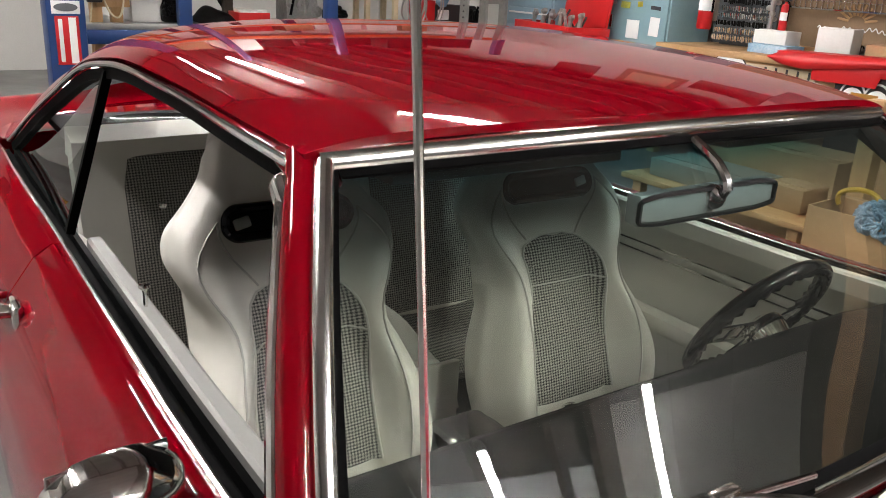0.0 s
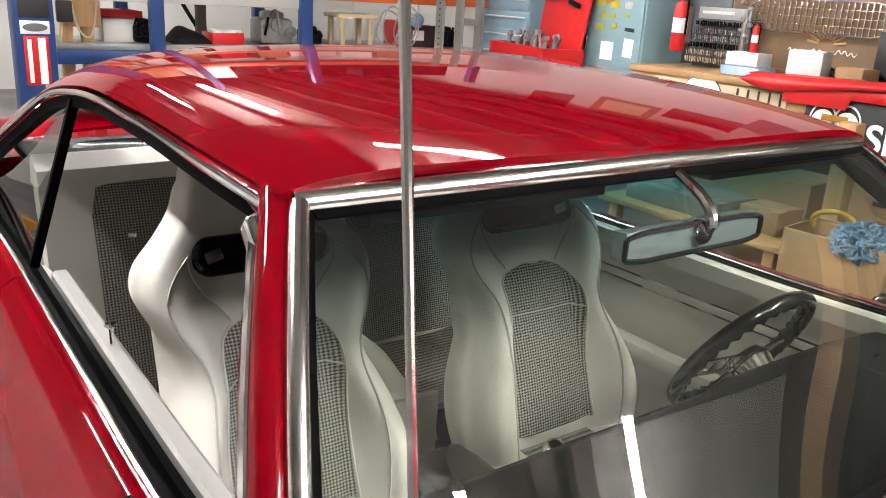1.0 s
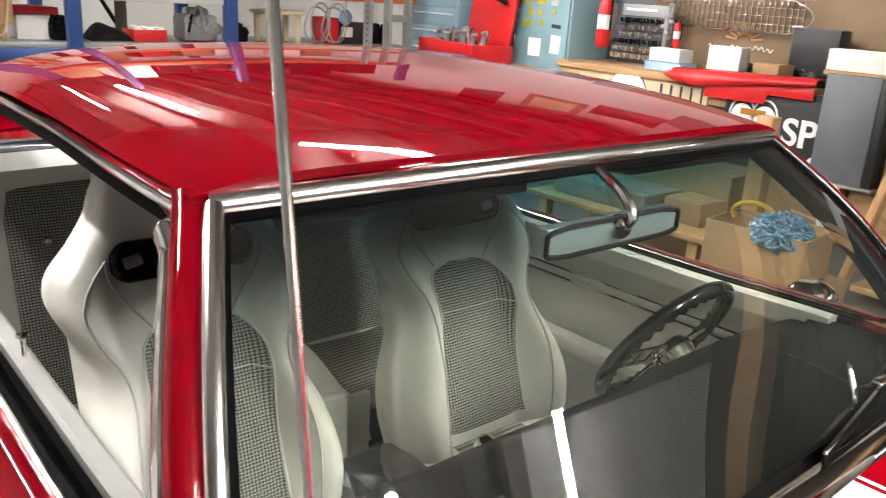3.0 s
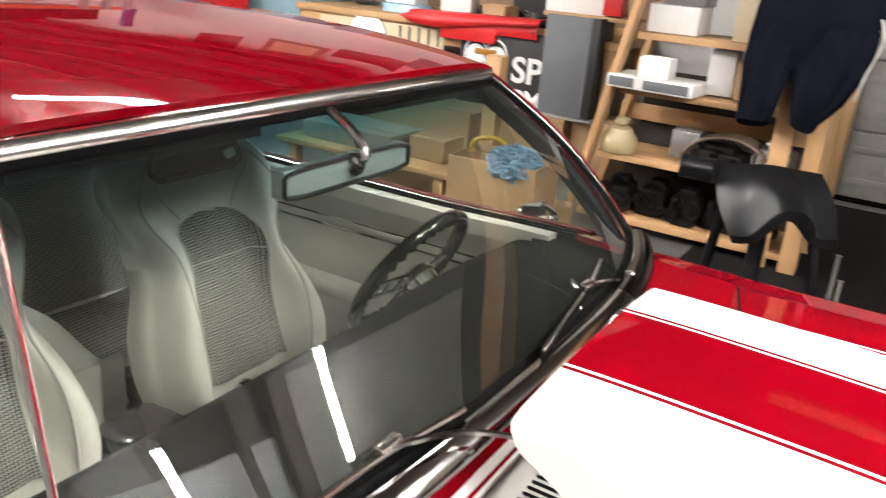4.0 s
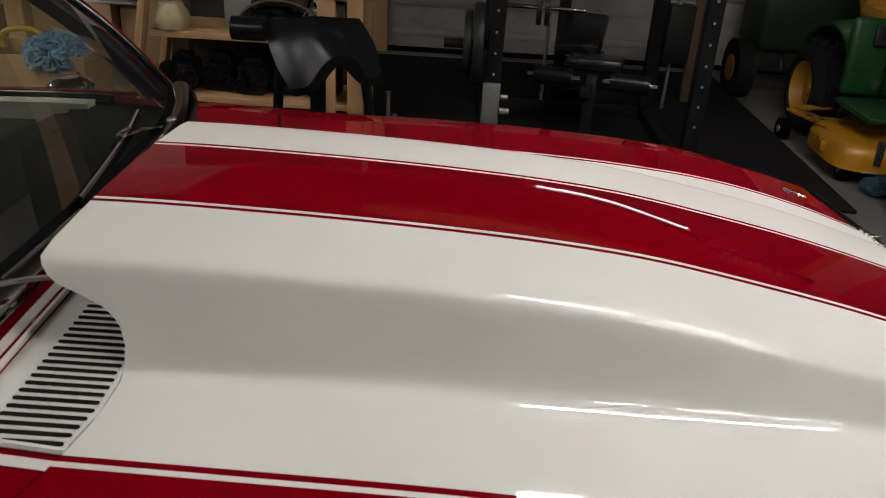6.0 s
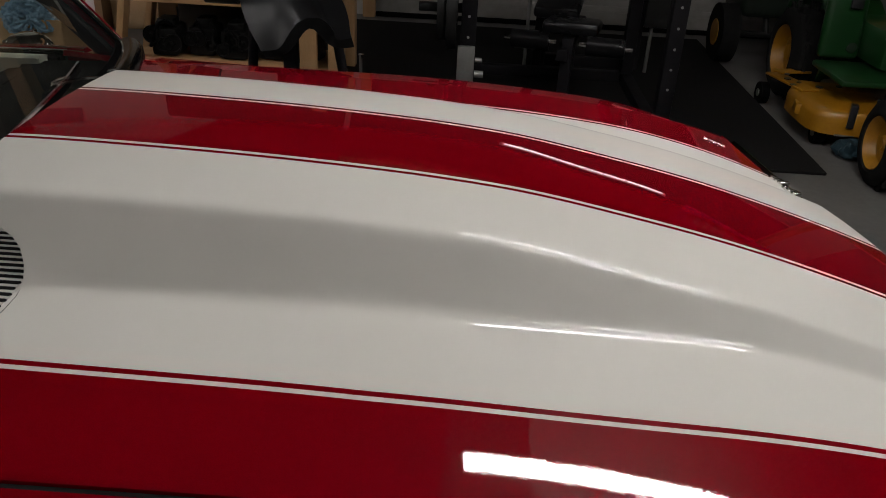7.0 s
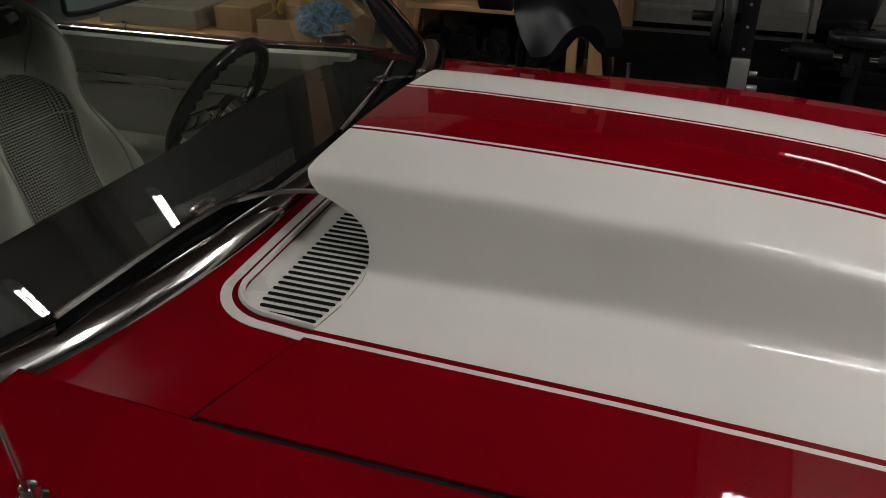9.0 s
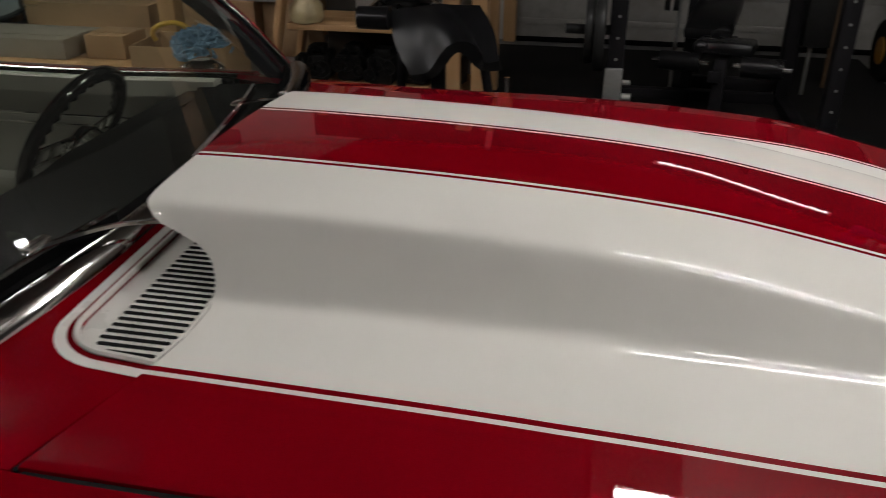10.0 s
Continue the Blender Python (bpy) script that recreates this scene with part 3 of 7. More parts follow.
        if r < 0.36 and abs(p.y) > 0.8:
            p.z = 0.33 + math.sqrt(max(0.0, 0.36 ** 2 - (x + 1.0) ** 2))
        if x < -1.36 and s < 0.3:
            p.y = side * lerp(abs(p.y), 0.735, (0.3 - s) / 0.3 * 0.3)
        return p
    sheet(part("quarter_panel", grid(B(), quarter, frange(-0.618, -2.15, 36), frange(0, 1, 33)), RED, car, "", 60), 0.012, 1 if side > 0 else -1)
    # belt: chrome outer sweep, black channel, pale vinyl inner sill
    def belt_y(x):
        return 0.735 + 0.02 * smooth01(-0.6, -1.2, x)

    def belt_z(x):
        return 0.895 + 0.045 * smooth01(-0.55, -1.35, x) + 0.010 * smooth01(0.1, 0.5, x)
    bx = frange(0.50, -1.36, 36)
    part("belt_moulding", sweep(B(), [Vector((x, side * (belt_y(x) - 0.002), belt_z(x) + 0.002)) for x in bx], [(-0.004, -0.006), (0.004, -0.006), (0.004, 0.002), (0, 0.004), (-0.004, 0.002)]), STAINLESS, car)
    part("window_channel", sweep(B(), [Vector((x, side * (belt_y(x) - 0.024), belt_z(x) - 0.004)) for x in bx], [(-0.018, -0.03), (0.018, -0.03), (0.018, 0.002), (0.006, 0.004), (0.004, -0.012), (-0.004, -0.012), (-0.006, 0.004), (-0.018, 0.002)]), RUBBER, car)
    dx = frange(0.47, -0.60, 22)
    inner = [(-0.016, -0.03), (0.016, -0.03), (0.016, 0.004), (0.010, 0.009), (-0.010, 0.009), (-0.016, 0.004)] if side < 0 else [(-0.050, -0.034), (0.014, -0.034), (0.014, 0.004), (0.006, 0.009), (-0.022, 0.005), (-0.042, -0.006), (-0.050, -0.020)]
    # one vinyl in two tones: shade in the near colour, light in the far
    part("inner_sill", sweep(B(), [Vector((x, side * (belt_y(x) - 0.064), belt_z(x) - 0.002)) for x in (dx if side < 0 else dx[::-1])], inner), surface("shaded_door_sill_vinyl", (0.33, 0.325, 0.305), (0.28, 0.275, 0.26), 0.5, bump=0.2, fine=420, dist=0.0008) if side < 0 else VINYL, car, "pale vinyl door sill")
    # door trim panel with two thin bright lines
    def trim_panel(x, s):
        return Vector((x, side * lerp(0.676, 0.70, math.sin(s * 1.5)), lerp(0.872, 0.30, s)))
    door_panel = sheet(part("door_panel", grid(B(), trim_panel, frange(0.47, -0.60, 10), frange(0, 1, 12)), VINYLGREY, car, "pale vinyl door panel"), 0.02, 1 if side > 0 else -1)
    for zz in (0.80, 0.775):
        part("panel_line", sweep(B(), [Vector((x, side * 0.671, zz + 0.02 * (x - 0.4) * 0.3)) for x in frange(0.44, -0.55, 10)], circle(0.003, 6)), CHROME, door_panel)
    part("armrest", box(B(), (-0.12, side * 0.625, 0.62), (0.42, 0.06, 0.055), 0.02), VINYLGREY, door_panel)
    # lock knob
    bm = rod(B(), (-0.19, side * 0.672, 0.895), (-0.19, side * 0.672, 0.935), 0.0035, seg=10)
    spin(bm, [(0, 0.052), (0.009, 0.050), (0.0105, 0.046), (0.008, 0.043), (0.005, 0.040), (0.0035, 0.034)], pose(-0.19, side * 0.672, 0.892))
    part("lock_knob", bm, CHROME, car)
    # quarter glass with its black leading edge
    front = lambda v: Vector((lerp(-0.64, -0.60, v), side * lerp(0.712, 0.618, v), lerp(0.905, 1.245, v)))
    bm = B()
    sweep(bm, [front(v) for v in frange(0, 1, 8)], [(-0.009, -0.008), (0.009, -0.008), (0.009, 0.008), (-0.009, 0.008)], up=(1, 0, 0))
    part("glass_seal", bm, RUBBER, car)

    def qglass(u, v):
        x = lerp(front(v).x, lerp(-1.36, -0.66, v ** 1.2), u)
        top = table(EDX, EDZ, x) - 0.02
        z = lerp(belt_z(x), max(top, belt_z(x) + 0.002), v)
        return Vector((x, side * lerp(0.712, table(EDX, EDY, x) - 0.012, v), z))
    q = part("quarter_glass", grid(B(), qglass, frange(0, 1, 14), frange(0, 1, 10)), SIDEGLASS, car)
    q.visible_shadow = False
    # door handle: chrome pull with a push button
    h = part("door_handle", sweep(B(), curve_pts([(-0.505, side * 0.838, 0.80), (-0.53, side * 0.866, 0.806), (-0.60, side * 0.872, 0.804), (-0.64, side * 0.85, 0.79)], 12), circle(0.013, 8, 0.8)), CHROME, car, "chrome door handle")
    bm = box(B(), (-0.50, side * 0.842, 0.80), (0.075, 0.02, 0.055), 0.009)
    rod(bm, (-0.51, side * 0.84, 0.80), (-0.51, side * 0.872, 0.803), 0.012, seg=14)
    part("button", bm, CHROME, h)

# inner rear side trim, rear shelf and speakers
for side in (-1, 1):
    bm = grid(B(), lambda x, s: Vector((x, side * lerp(0.69, 0.655, s), lerp(0.30, table(EDX, EDZ, x) - 0.03 if x > -0.9 else 1.0, s))), frange(-0.62, -1.35, 10), frange(0, 0.62, 8))
    sheet(part("rear_side_trim", bm, VINYLGREY, car, "pale vinyl rear side panel"), 0.015, 1)
bm = box(B(), (-1.30, 0, 0.985), (0.46, 1.22, 0.03), 0.01)
part("parcel_shelf", bm, HEADLINER, car)
for side in (-1, 1):
    bm = spin(B(), [(0.0, 0.008), (0.05, 0.012), (0.085, 0.012), (0.10, 0.02), (0.112, 0.016), (0.115, 0.0)], pose(-1.27, side * 0.36, 1.0) @ Matrix.Diagonal((1, 1.5, 1, 1)), 28)
    part("speaker", bm, BLACKGLOSS, car)

AERIAL = (Vector((0.838, -0.752, 0.905)), Vector((0.893, -0.84, 1.62)))
# ---- cabin ----
part("cabin_floor", box(B(), (-0.25, 0, 0.24), (1.9, 1.40, 0.03), 0.01), CARPET, car)
part("underbody", box(B(), (0.0, 0, 0.20), (4.0, 1.2, 0.06), 0.02), BLACKPLASTIC, car)
# dashboard: top pad sloping from the screen to a rolled lip, then the face
def dash(y, s):
    prof = ((0.735, 0.918), (0.60, 0.912), (0.47, 0.902), (0.395, 0.893), (0.372, 0.880), (0.372, 0.862), (0.395, 0.84), (0.41, 0.74), (0.47, 0.62), (0.50, 0.50))
    k = s * (len(prof) - 1)
    i = min(int(k), len(prof) - 2)
    x, z = lerp(prof[i][0], prof[i + 1][0], k - i), lerp(prof[i][1], prof[i + 1][1], k - i)
    hood = 0.007 * (1 - smooth01(0.16, 0.24, abs(y - 0.37)))
    return Vector((x - (0.11 * (abs(y) / 0.74) ** 3.2 if s < 0.2 else 0.0) - hood * (1 if 0.3 < s < 0.7 else 0), y, z - 0.012 + hood * (0.8 if 0.2 < s < 0.6 else 0)))


sheet(part("dashboard", grid(B(), dash, frange(-0.68, 0.68, 45), frange(0, 1, 37)), DASHBLACK, car, "black padded dashboard", 50), 0.01)
for yy in (0.30, 0.45):
    bm = spin(B(), [(0.0, 0.0), (0.05, 0.0), (0.052, 0.014), (0.058, 0.016), (0.062, 0.008), (0.062, -0.01)], pose(0.40, yy, 0.80, 0, -80, 0), 24)
    part("gauge", bm, [BLACKGLOSS], car, "round gauge with bright bezel")
part("glovebox_line", box(B(), (0.394, -0.33, 0.79), (0.006, 0.40, 0.004), 0.001), CHROME, car)


# bucket seats
def seat_half(z):
    return bend((0.40, 0.48, 0.56, 0.64, 0.71, 0.78, 0.83, 0.88, 0.93, 0.97, 1.02, 1.07, 1.12, 1.155, 1.175), (0.225, 0.246, 0.258, 0.250, 0.222, 0.192, 0.196, 0.224, 0.244, 0.236, 0.190, 0.152, 0.136, 0.115, 0.065), z)


def seat_x(z):
    return bend((0.40, 0.60, 0.80, 0.95, 1.08, 1.155, 1.175), (-0.125, -0.178, -0.248, -0.302, -0.345, -0.375, -0.392), z)


def seat_front(z, u):
    """How far the face stands forward of the centre panel: bolsters at the sides, a soft pillow at the head."""
    a = abs(u)
    bol = bend((0.40, 0.50, 0.58, 0.68, 0.78, 0.88, 0.96, 1.04, 1.175), (0.055, 0.090, 0.104, 0.098, 0.070, 0.058, 0.034, 0.010, 0.0), z)
    hump = smooth01(0.44, 0.74, a) * (1 - 0.75 * smooth01(0.76, 1.0, a) ** 1.6)
    return bol * hump + 0.020 * smooth01(1.0, 1.06, z) * (1 - a ** 2.2) - 0.030 * smooth01(0.86, 1.0, a) ** 2


def bucket(yc, label):
    seat = part("front_seat", box(B(), (0.10, yc, 0.285), (0.50, 0.40, 0.07), 0.02), CARPET, car, label)
    bm = B()
    rings = []
    face = sorted({q * k for q in (-1, 1) for k in (0, 0.15, 0.3, 0.42, 0.47, 0.52, 0.57, 0.62, 0.67, 0.72, 0.77, 0.82, 0.87, 0.91, 0.95, 0.98, 1.0)})
    for z in frange(0.40, 1.175, 56):
        w, x = seat_half(z), seat_x(z)
        ring = [bm.verts.new((x + seat_front(z, u), yc + u * w, z)) for u in face]
        deep = 0.105 - 0.05 * smooth01(1.08, 1.175, z)
        for u in (0.99, 0.93, 0.8, 0.6, 0.3, 0.0, -0.3, -0.6, -0.8, -0.93, -0.99):
            wb = max(w, 0.216) if z < 0.97 else w
            ring.append(bm.verts.new((x - deep + 0.055 * u ** 4 - 0.03 * (1 - smooth01(0.42, 0.9, z)), yc + u * wb, z)))
        rings.append(ring)
    for a, b in zip(rings, rings[1:]):
        for j in range(len(a)):
            bm.faces.new((a[j], a[(j + 1) % len(a)], b[(j + 1) % len(a)], b[j]))
    bm.faces.new(rings[0])
    bm.faces.new(rings[-1])
    part("backrest", bm, VINYL, seat, "white vinyl backrest with high bolsters", 75)

    # cloth centre panel with a rounded top, seamed near its head
    def panel(u, v):
        z = lerp(0.492, 0.878, v)
        w = 0.131 - 0.013 * v
        w *= max(0.0, 1 - max(0.0, (v - 0.78) / 0.22) ** 2.6) ** 0.42 if v > 0.78 else 1.0
        pad = 0.004 + 0.014 * (1 - abs(u) ** 4)
        return Vector((seat_x(z) + max(0.0, seat_front(z, u * w / seat_half(z))) + pad, yc + u * w, z))
    part("cloth_panel", grid(B(), panel, frange(-1, 1, 15), frange(0, 0.998, 40)), TOOTH, seat, "black and white houndstooth centre panel", 70)
    part("piping", sweep(B(), [panel(u, 0.72) + Vector((0.001, 0, 0)) for u in frange(-1, 1, 9)], circle(0.0022, 6), up=(1, 0, 0)), SEAM, seat)
    rim = [panel(-1, v) for v in frange(0, 0.995, 24)] + [panel(1, v) for v in frange(0.995, 0, 24)]
    part("piping", sweep(B(), rim, circle(0.0026, 6), up=(1, 0, 0)), VINYLGREY, seat)

    def on_face(z, u, out=0.0015):
        return Vector((seat_x(z) + seat_front(z, u) + out, yc + u * seat_half(z), z))
    for sgn in (-1, 1):
        # the seam down the bolster, and the one that slants from the shoulder to the panel
        part("piping", sweep(B(), [on_face(z, sgn * bend((0.42, 0.62, 0.80, 0.92, 1.0), (0.66, 0.68, 0.80, 0.84, 0.70), z)) for z in frange(0.42, 1.0, 26)], circle(0.0024, 6), up=(1, 0, 0)), SEAM, seat)
        part("piping", sweep(B(), [on_face(lerp(1.0, 0.87, q), sgn * lerp(0.70, 0.36, q)) for q in frange(0, 1, 12)], circle(0.0022, 6), up=(1, 0, 0)), SEAM, seat)
    # belt slot across the head of the seat
    zc = 0.992
    m = Matrix.Translation((seat_x(zc) + 0.016, yc, zc)) @ Euler((0, radians(70), 0)).to_matrix().to_4x4()
    loop = []
    for a in frange(0, 2 * math.pi, 41)[:-1]:
        loop.append(m @ Vector((0.028 * math.sin(a), 0.104 * math.copysign(1, math.cos(a)) + 0.028 * math.cos(a), 0.0)))
    guide = part("belt_guide", sweep(B(), loop, circle(0.010, 8), up=tuple(m.to_3x3() @ Vector((0, 0, 1))), closed=True), BLACKGLOSS, seat, "black plastic belt slot")
    bm = slab(B(), [(0.028 * math.sin(a), 0.104 * math.copysign(1, math.cos(a)) + 0.028 * math.cos(a)) for a in frange(0, 2 * math.pi, 41)[:-1]], -0.004, 0.001, m)
    part("slot_liner", bm, DASHBLACK, guide)
    bm = box(B(), m @ Vector((0.0, math.copysign(0.100, yc), 0.006)), (0.008, 0.034, 0.022), 0.004, (12, -20, 0))
    part("clip", bm, SATIN, guide, "bright metal clip")

    # cushion
    def cushion(x, u):
        a = abs(u)
        w = 0.25 - 0.02 * smooth01(0.1, 0.36, x)
        z = 0.455 + 0.02 * smooth01(-0.1, 0.3, x) + 0.045 * math.sin(math.pi * smooth01(0.45, 1.05, a)) - 0.05 * smooth01(0.9, 1.0, a) - 0.05 * smooth01(0.33, 0.385, x)
        return Vector((x, yc + u * w, z))
    us = frange(-1, 1, 21)
    bm = grid(B(), cushion, frange(-0.15, 0.385, 18), us)
    sheet(part("cushion", bm, VINYL, seat, "white vinyl seat cushion", 60), 0.12)
    bm = grid(B(), lambda x, u: cushion(x, u * 0.44) + Vector((0, 0, 0.008)), frange(-0.13, 0.34, 14), frange(-1, 1, 9))
    part("cushion_cloth", bm, TOOTH, seat)


bucket(0.315, "white vinyl bucket seat with houndstooth cloth centre")
bucket(-0.360, "white vinyl bucket seat with houndstooth cloth centre")

# rear bench
def rear_x(z):
    return table((0.42, 0.55, 0.80, 0.97, 1.03, 1.06), (-0.80, -0.84, -0.905, -0.955, -0.985, -1.03), z)


rear = part("rear_seat", box(B(), (-0.75, 0, 0.33), (0.55, 1.15, 0.12), 0.04), CARPET, car, "white rear bench with houndstooth panels")
bm = grid(B(), lambda y, z: Vector((rear_x(z) + 0.02 * math.cos(y * 5.2) ** 2 + 0.03 * smooth01(0.98, 1.03, z) * (1 - smooth01(1.03, 1.06, z)), y, z)), frange(-0.645, 0.645, 41), frange(0.42, 1.06, 24))
sheet(part("backrest", bm, VINYL, rear, "white vinyl rear backrest", 70), 0.08)
for sgn in (-1, 1):
    def rpanel(u, v):
        z = lerp(0.47, 1.005, v)
        y = sgn * 0.345 + u * 0.19 * (1 - 0.12 * max(0, v - 0.85) / 0.15)
        return Vector((rear_x(z) + 0.02 * math.cos(y * 5.2) ** 2 + 0.004 + 0.012 * (1 - u ** 6) * (1 - abs(2 * v - 1) ** 8), y, z))
    part("cloth_panel", grid(B(), rpanel, frange(-1, 1, 15), frange(0, 1, 26)), TOOTH, rear, "houndstooth panel with three buttons", 70)
    for u in (-0.55, 0.0, 0.55):
        p = rpanel(u, 0.74)
        part("button", ball(B(), p + Vector((0.002, 0, 0)), (0.007, 0.012, 0.012), 12, 8), CHROME, rear)
bm = grid(B(), lambda x, y: Vector((x, y, 0.455 + 0.03 * math.cos(y * 4.8) ** 2 - 0.04 * smooth01(-0.52, -0.47, x))), frange(-0.86, -0.47, 14), frange(-0.62, 0.62, 33))
sheet(part("cushion", bm, TOOTH, rear, "houndstooth rear cushion", 70), 0.1)

# padded white hump between the two rear places
bm = grid(B(), lambda x, u: Vector((x, 0.15 * u, 0.43 + 0.17 * (1 - abs(u) ** 3.5) - 0.05 * smooth01(-0.60, -0.40, x))), frange(-0.86, -0.38, 14), frange(-1, 1, 17))
sheet(part("centre_hump", bm, VINYLGREY, rear, "pale vinyl hump between the rear seats", 70), 0.02)
part("front_face", box(B(), (-0.375, 0, 0.42), (0.02, 0.27, 0.22), 0.008), VINYLGREY, rear)

# console, shifter
part("console", box(B(), (0.10, 0.0, 0.40), (0.62, 0.17, 0.20), 0.03), BLACKGLOSS, car, "glossy black centre console")
bm = rod(B(), (0.20, 0.02, 0.50), (0.16, 0.02, 0.66), 0.008)
ball(bm, (0.158, 0.02, 0.675), (0.024, 0.024, 0.026))
part("gear_lever", bm, CHROME, car)

# steering wheel
WC = Vector((0.291, 0.358, 0.860))
WA = Vector((-0.87, 0, 0.50)).normalized()
WU = Vector((0.50, 0, 0.87)).normalized()
WS = Vector((0, 1, 0))
ring = [WC + (WU * math.cos(a) + WS * math.sin(a)) * 0.155 for a in frange(0, 2 * math.pi, 73)[:-1]]
bm = B()
rings = []
for k, p in enumerate(ring):
    o = (p - WC).normalized()
    r = 0.0155 + 0.0030 * math.cos(k * 2 * math.pi / 72 * 36)
    rings.append([bm.verts.new(p + (o * math.cos(q) + WA * math.sin(q)) * (r if math.cos(q) < 0 else 0.0145)) for q in frange(0, 2 * math.pi, 11)[:-1]])
for k in range(72):
    a, b = rings[k], rings[(k + 1) % 72]
    for j in range(10):
        bm.faces.new((a[j], a[(j + 1) % 10], b[(j + 1) % 10], b[j]))
steering = part("steering_wheel", bm, BLACKGLOSS, car, "black sports steering wheel with drilled spokes", 80)
for ang in (90, -90, 180):
    a = radians(ang)
    o = WU * math.cos(a) + WS * math.sin(a)
    t = WA.cross(o)
    bm = B()
    for sgn in (-1, 1):
        sweep(bm, [WC + o * q + t * sgn * (0.022 - 0.03 * (q - 0.03)) - WA * 0.02 * (1 - q / 0.18) for q in frange(0.03, 0.156, 8)], [(-0.004, -0.002), (0.004, -0.002), (0.004, 0.002), (-0.004, 0.002)], up=tuple(WA))
    for q in (0.055, 0.09, 0.125):
        sweep(bm, [WC + o * q + t * s - WA * 0.02 * (1 - q / 0.18) for s in frange(-0.018, 0.018, 4)], [(-0.007, -0.002), (0.007, -0.002), (0.007, 0.002), (-0.007, 0.002)], up=tuple(WA))
    part("spoke", bm, CHROME, steering, "drilled chrome spoke")
bm = spin(B(), [(0.0, 0.012), (0.018, 0.012), (0.026, 0.006), (0.038, 0.002), (0.042, -0.006), (0.042, -0.02), (0.03, -0.06), (0.028, -0.3)], Matrix.Translation(WC - WA * 0.012) @ WA.to_track_quat("Z", "Y").to_matrix().to_4x4(), 28)
part("hub", bm, CHROME, steering, "chrome steering hub")
bm = rod(B(), WC - WA * 0.06 + WS * 0.03, WC - WA * 0.07 + WS * 0.16 + WU * 0.03, 0.004)
ball(bm, WC - WA * 0.07 + WS * 0.165 + WU * 0.03, (0.008, 0.012, 0.008))
part("indicator_stalk", bm, CHROME, steering)

# interior mirror and sun visors
# mirror body coloured pale grey for the bright surroundings it would reflect
bm = sweep(B(), [Vector((0.422, y, 1.183 + 0.0 * y)) for y in frange(-0.182, 0.100, 12)], [(-0.012, -0.019), (0.010, -0.021), (0.014, -0.013), (0.014, 0.013), (0.010, 0.021), (-0.012, 0.019)])
im = part("interior_mirror", bm, REFLECTGREY, car, "interior mirror with a pale reflection in its grey, on a chrome stem")
bm = sweep(B(), [Vector((0.437, -0.041 + 0.145 * max(-1, min(1, 1.2 * math.cos(a))), 1.183 + 0.020 * max(-1, min(1, 1.3 * math.sin(a))))) for a in frange(0, 2 * math.pi, 41)[:-1]], circle(0.004, 6), up=(1, 0, 0), closed=True)
part("rim", bm, BLACKPLASTIC, im)
part("mirror_glass", box(B(), (0.405, -0.041, 1.183), (0.004, 0.27, 0.034), 0.0015, (0, 0, 0)), MIRRORGLASS, im)
bm = sweep(B(), curve_pts([(0.43, -0.035, 1.187), (0.455, -0.035, 1.205), (0.43, -0.03, 1.235), (0.375, -0.02, 1.258)], 10), circle(0.008, 8), up=(0, 1, 0))
ball(bm, (0.435, -0.035, 1.189), (0.018, 0.018, 0.018))
part("stem", bm, CHROME, im)
for side in (-1, 1):
    bm = grid(B(), lambda y, v: Vector((lerp(0.33, 0.17, v), side * y, 1.262 - 0.028 * math.sin(math.pi * v) * 0.3 - 0.02 * (1 - v))), frange(0.12, 0.50, 8), frange(0, 1, 6))
    visor = sheet(part("sun_visor", bm, HEADLINER, car, "dark sun visor"), 0.016)
    part("hinge", rod(B(), (0.325, side * 0.10, 1.262), (0.325, side * 0.13, 1.262), 0.006, seg=8), BLACKPLASTIC, visor)

# ---- wipers, aerial, door mirror ----
def wiper(blade, arm, label):
    bm = B()
    pts = curve_pts(arm, 14)
    sweep(bm, pts, [(-0.0045, -0.001), (0.0045, -0.001), (0.003, 0.003), (-0.003, 0.003)])
    w = part("wiper", bm, CHROME, car, label)
    bp = curve_pts(blade, 16)
    part("blade_bridge", sweep(B(), [p + Vector((0, 0, 0.007)) for p in bp], [(-0.003, -0.002), (0.003, -0.002), (0.002, 0.003), (-0.002, 0.003)]), CHROME, w)
    part("rubber_blade", sweep(B(), bp, [(-0.0025, -0.010), (0.0025, -0.010), (0.002, 0.003), (-0.002, 0.003)]), RUBBER, w)
    c = Vector(arm[0]) + Vector((0, 0, 0.004))
    part("blade_clip", box(B(), c, (0.014, 0.040, 0.010), 0.003), STAINLESS, w)
    p = Vector(arm[-1])
    part("pivot", spin(B(), [(0, 0.018), (0.008, 0.017), (0.012, 0.012), (0.013, 0.0), (0.016, -0.004), (0.016, -0.02)], Matrix.Translation(p), 16), CHROME, w)


wiper([(0.717, -0.579, 0.960), (0.720, -0.362, 0.960), (0.741, -0.189, 0.959)], [(0.722, -0.325, 0.974), (0.772, -0.232, 0.966), (0.855, -0.165, 0.950)], "bright metal wiper parked on the cowl")
wiper([(0.749, 0.02, 0.960), (0.716, 0.259, 0.967), (0.681, 0.416, 0.968)], [(0.712, 0.275, 0.976), (0.722, 0.36, 0.962), (0.728, 0.455, 0.936)], "bright metal wiper parked on the cowl")

aerial = part("aerial", spin(B(), [(0.0, 0.034), (0.007, 0.033), (0.009, 0.022), (0.013, 0.020), (0.015, 0.010), (0.022, 0.004), (0.024, 0.0), (0.024, -0.01)], Matrix.Translation(AERIAL[0]), 20), CHROME, car, "thin chrome radio aerial")
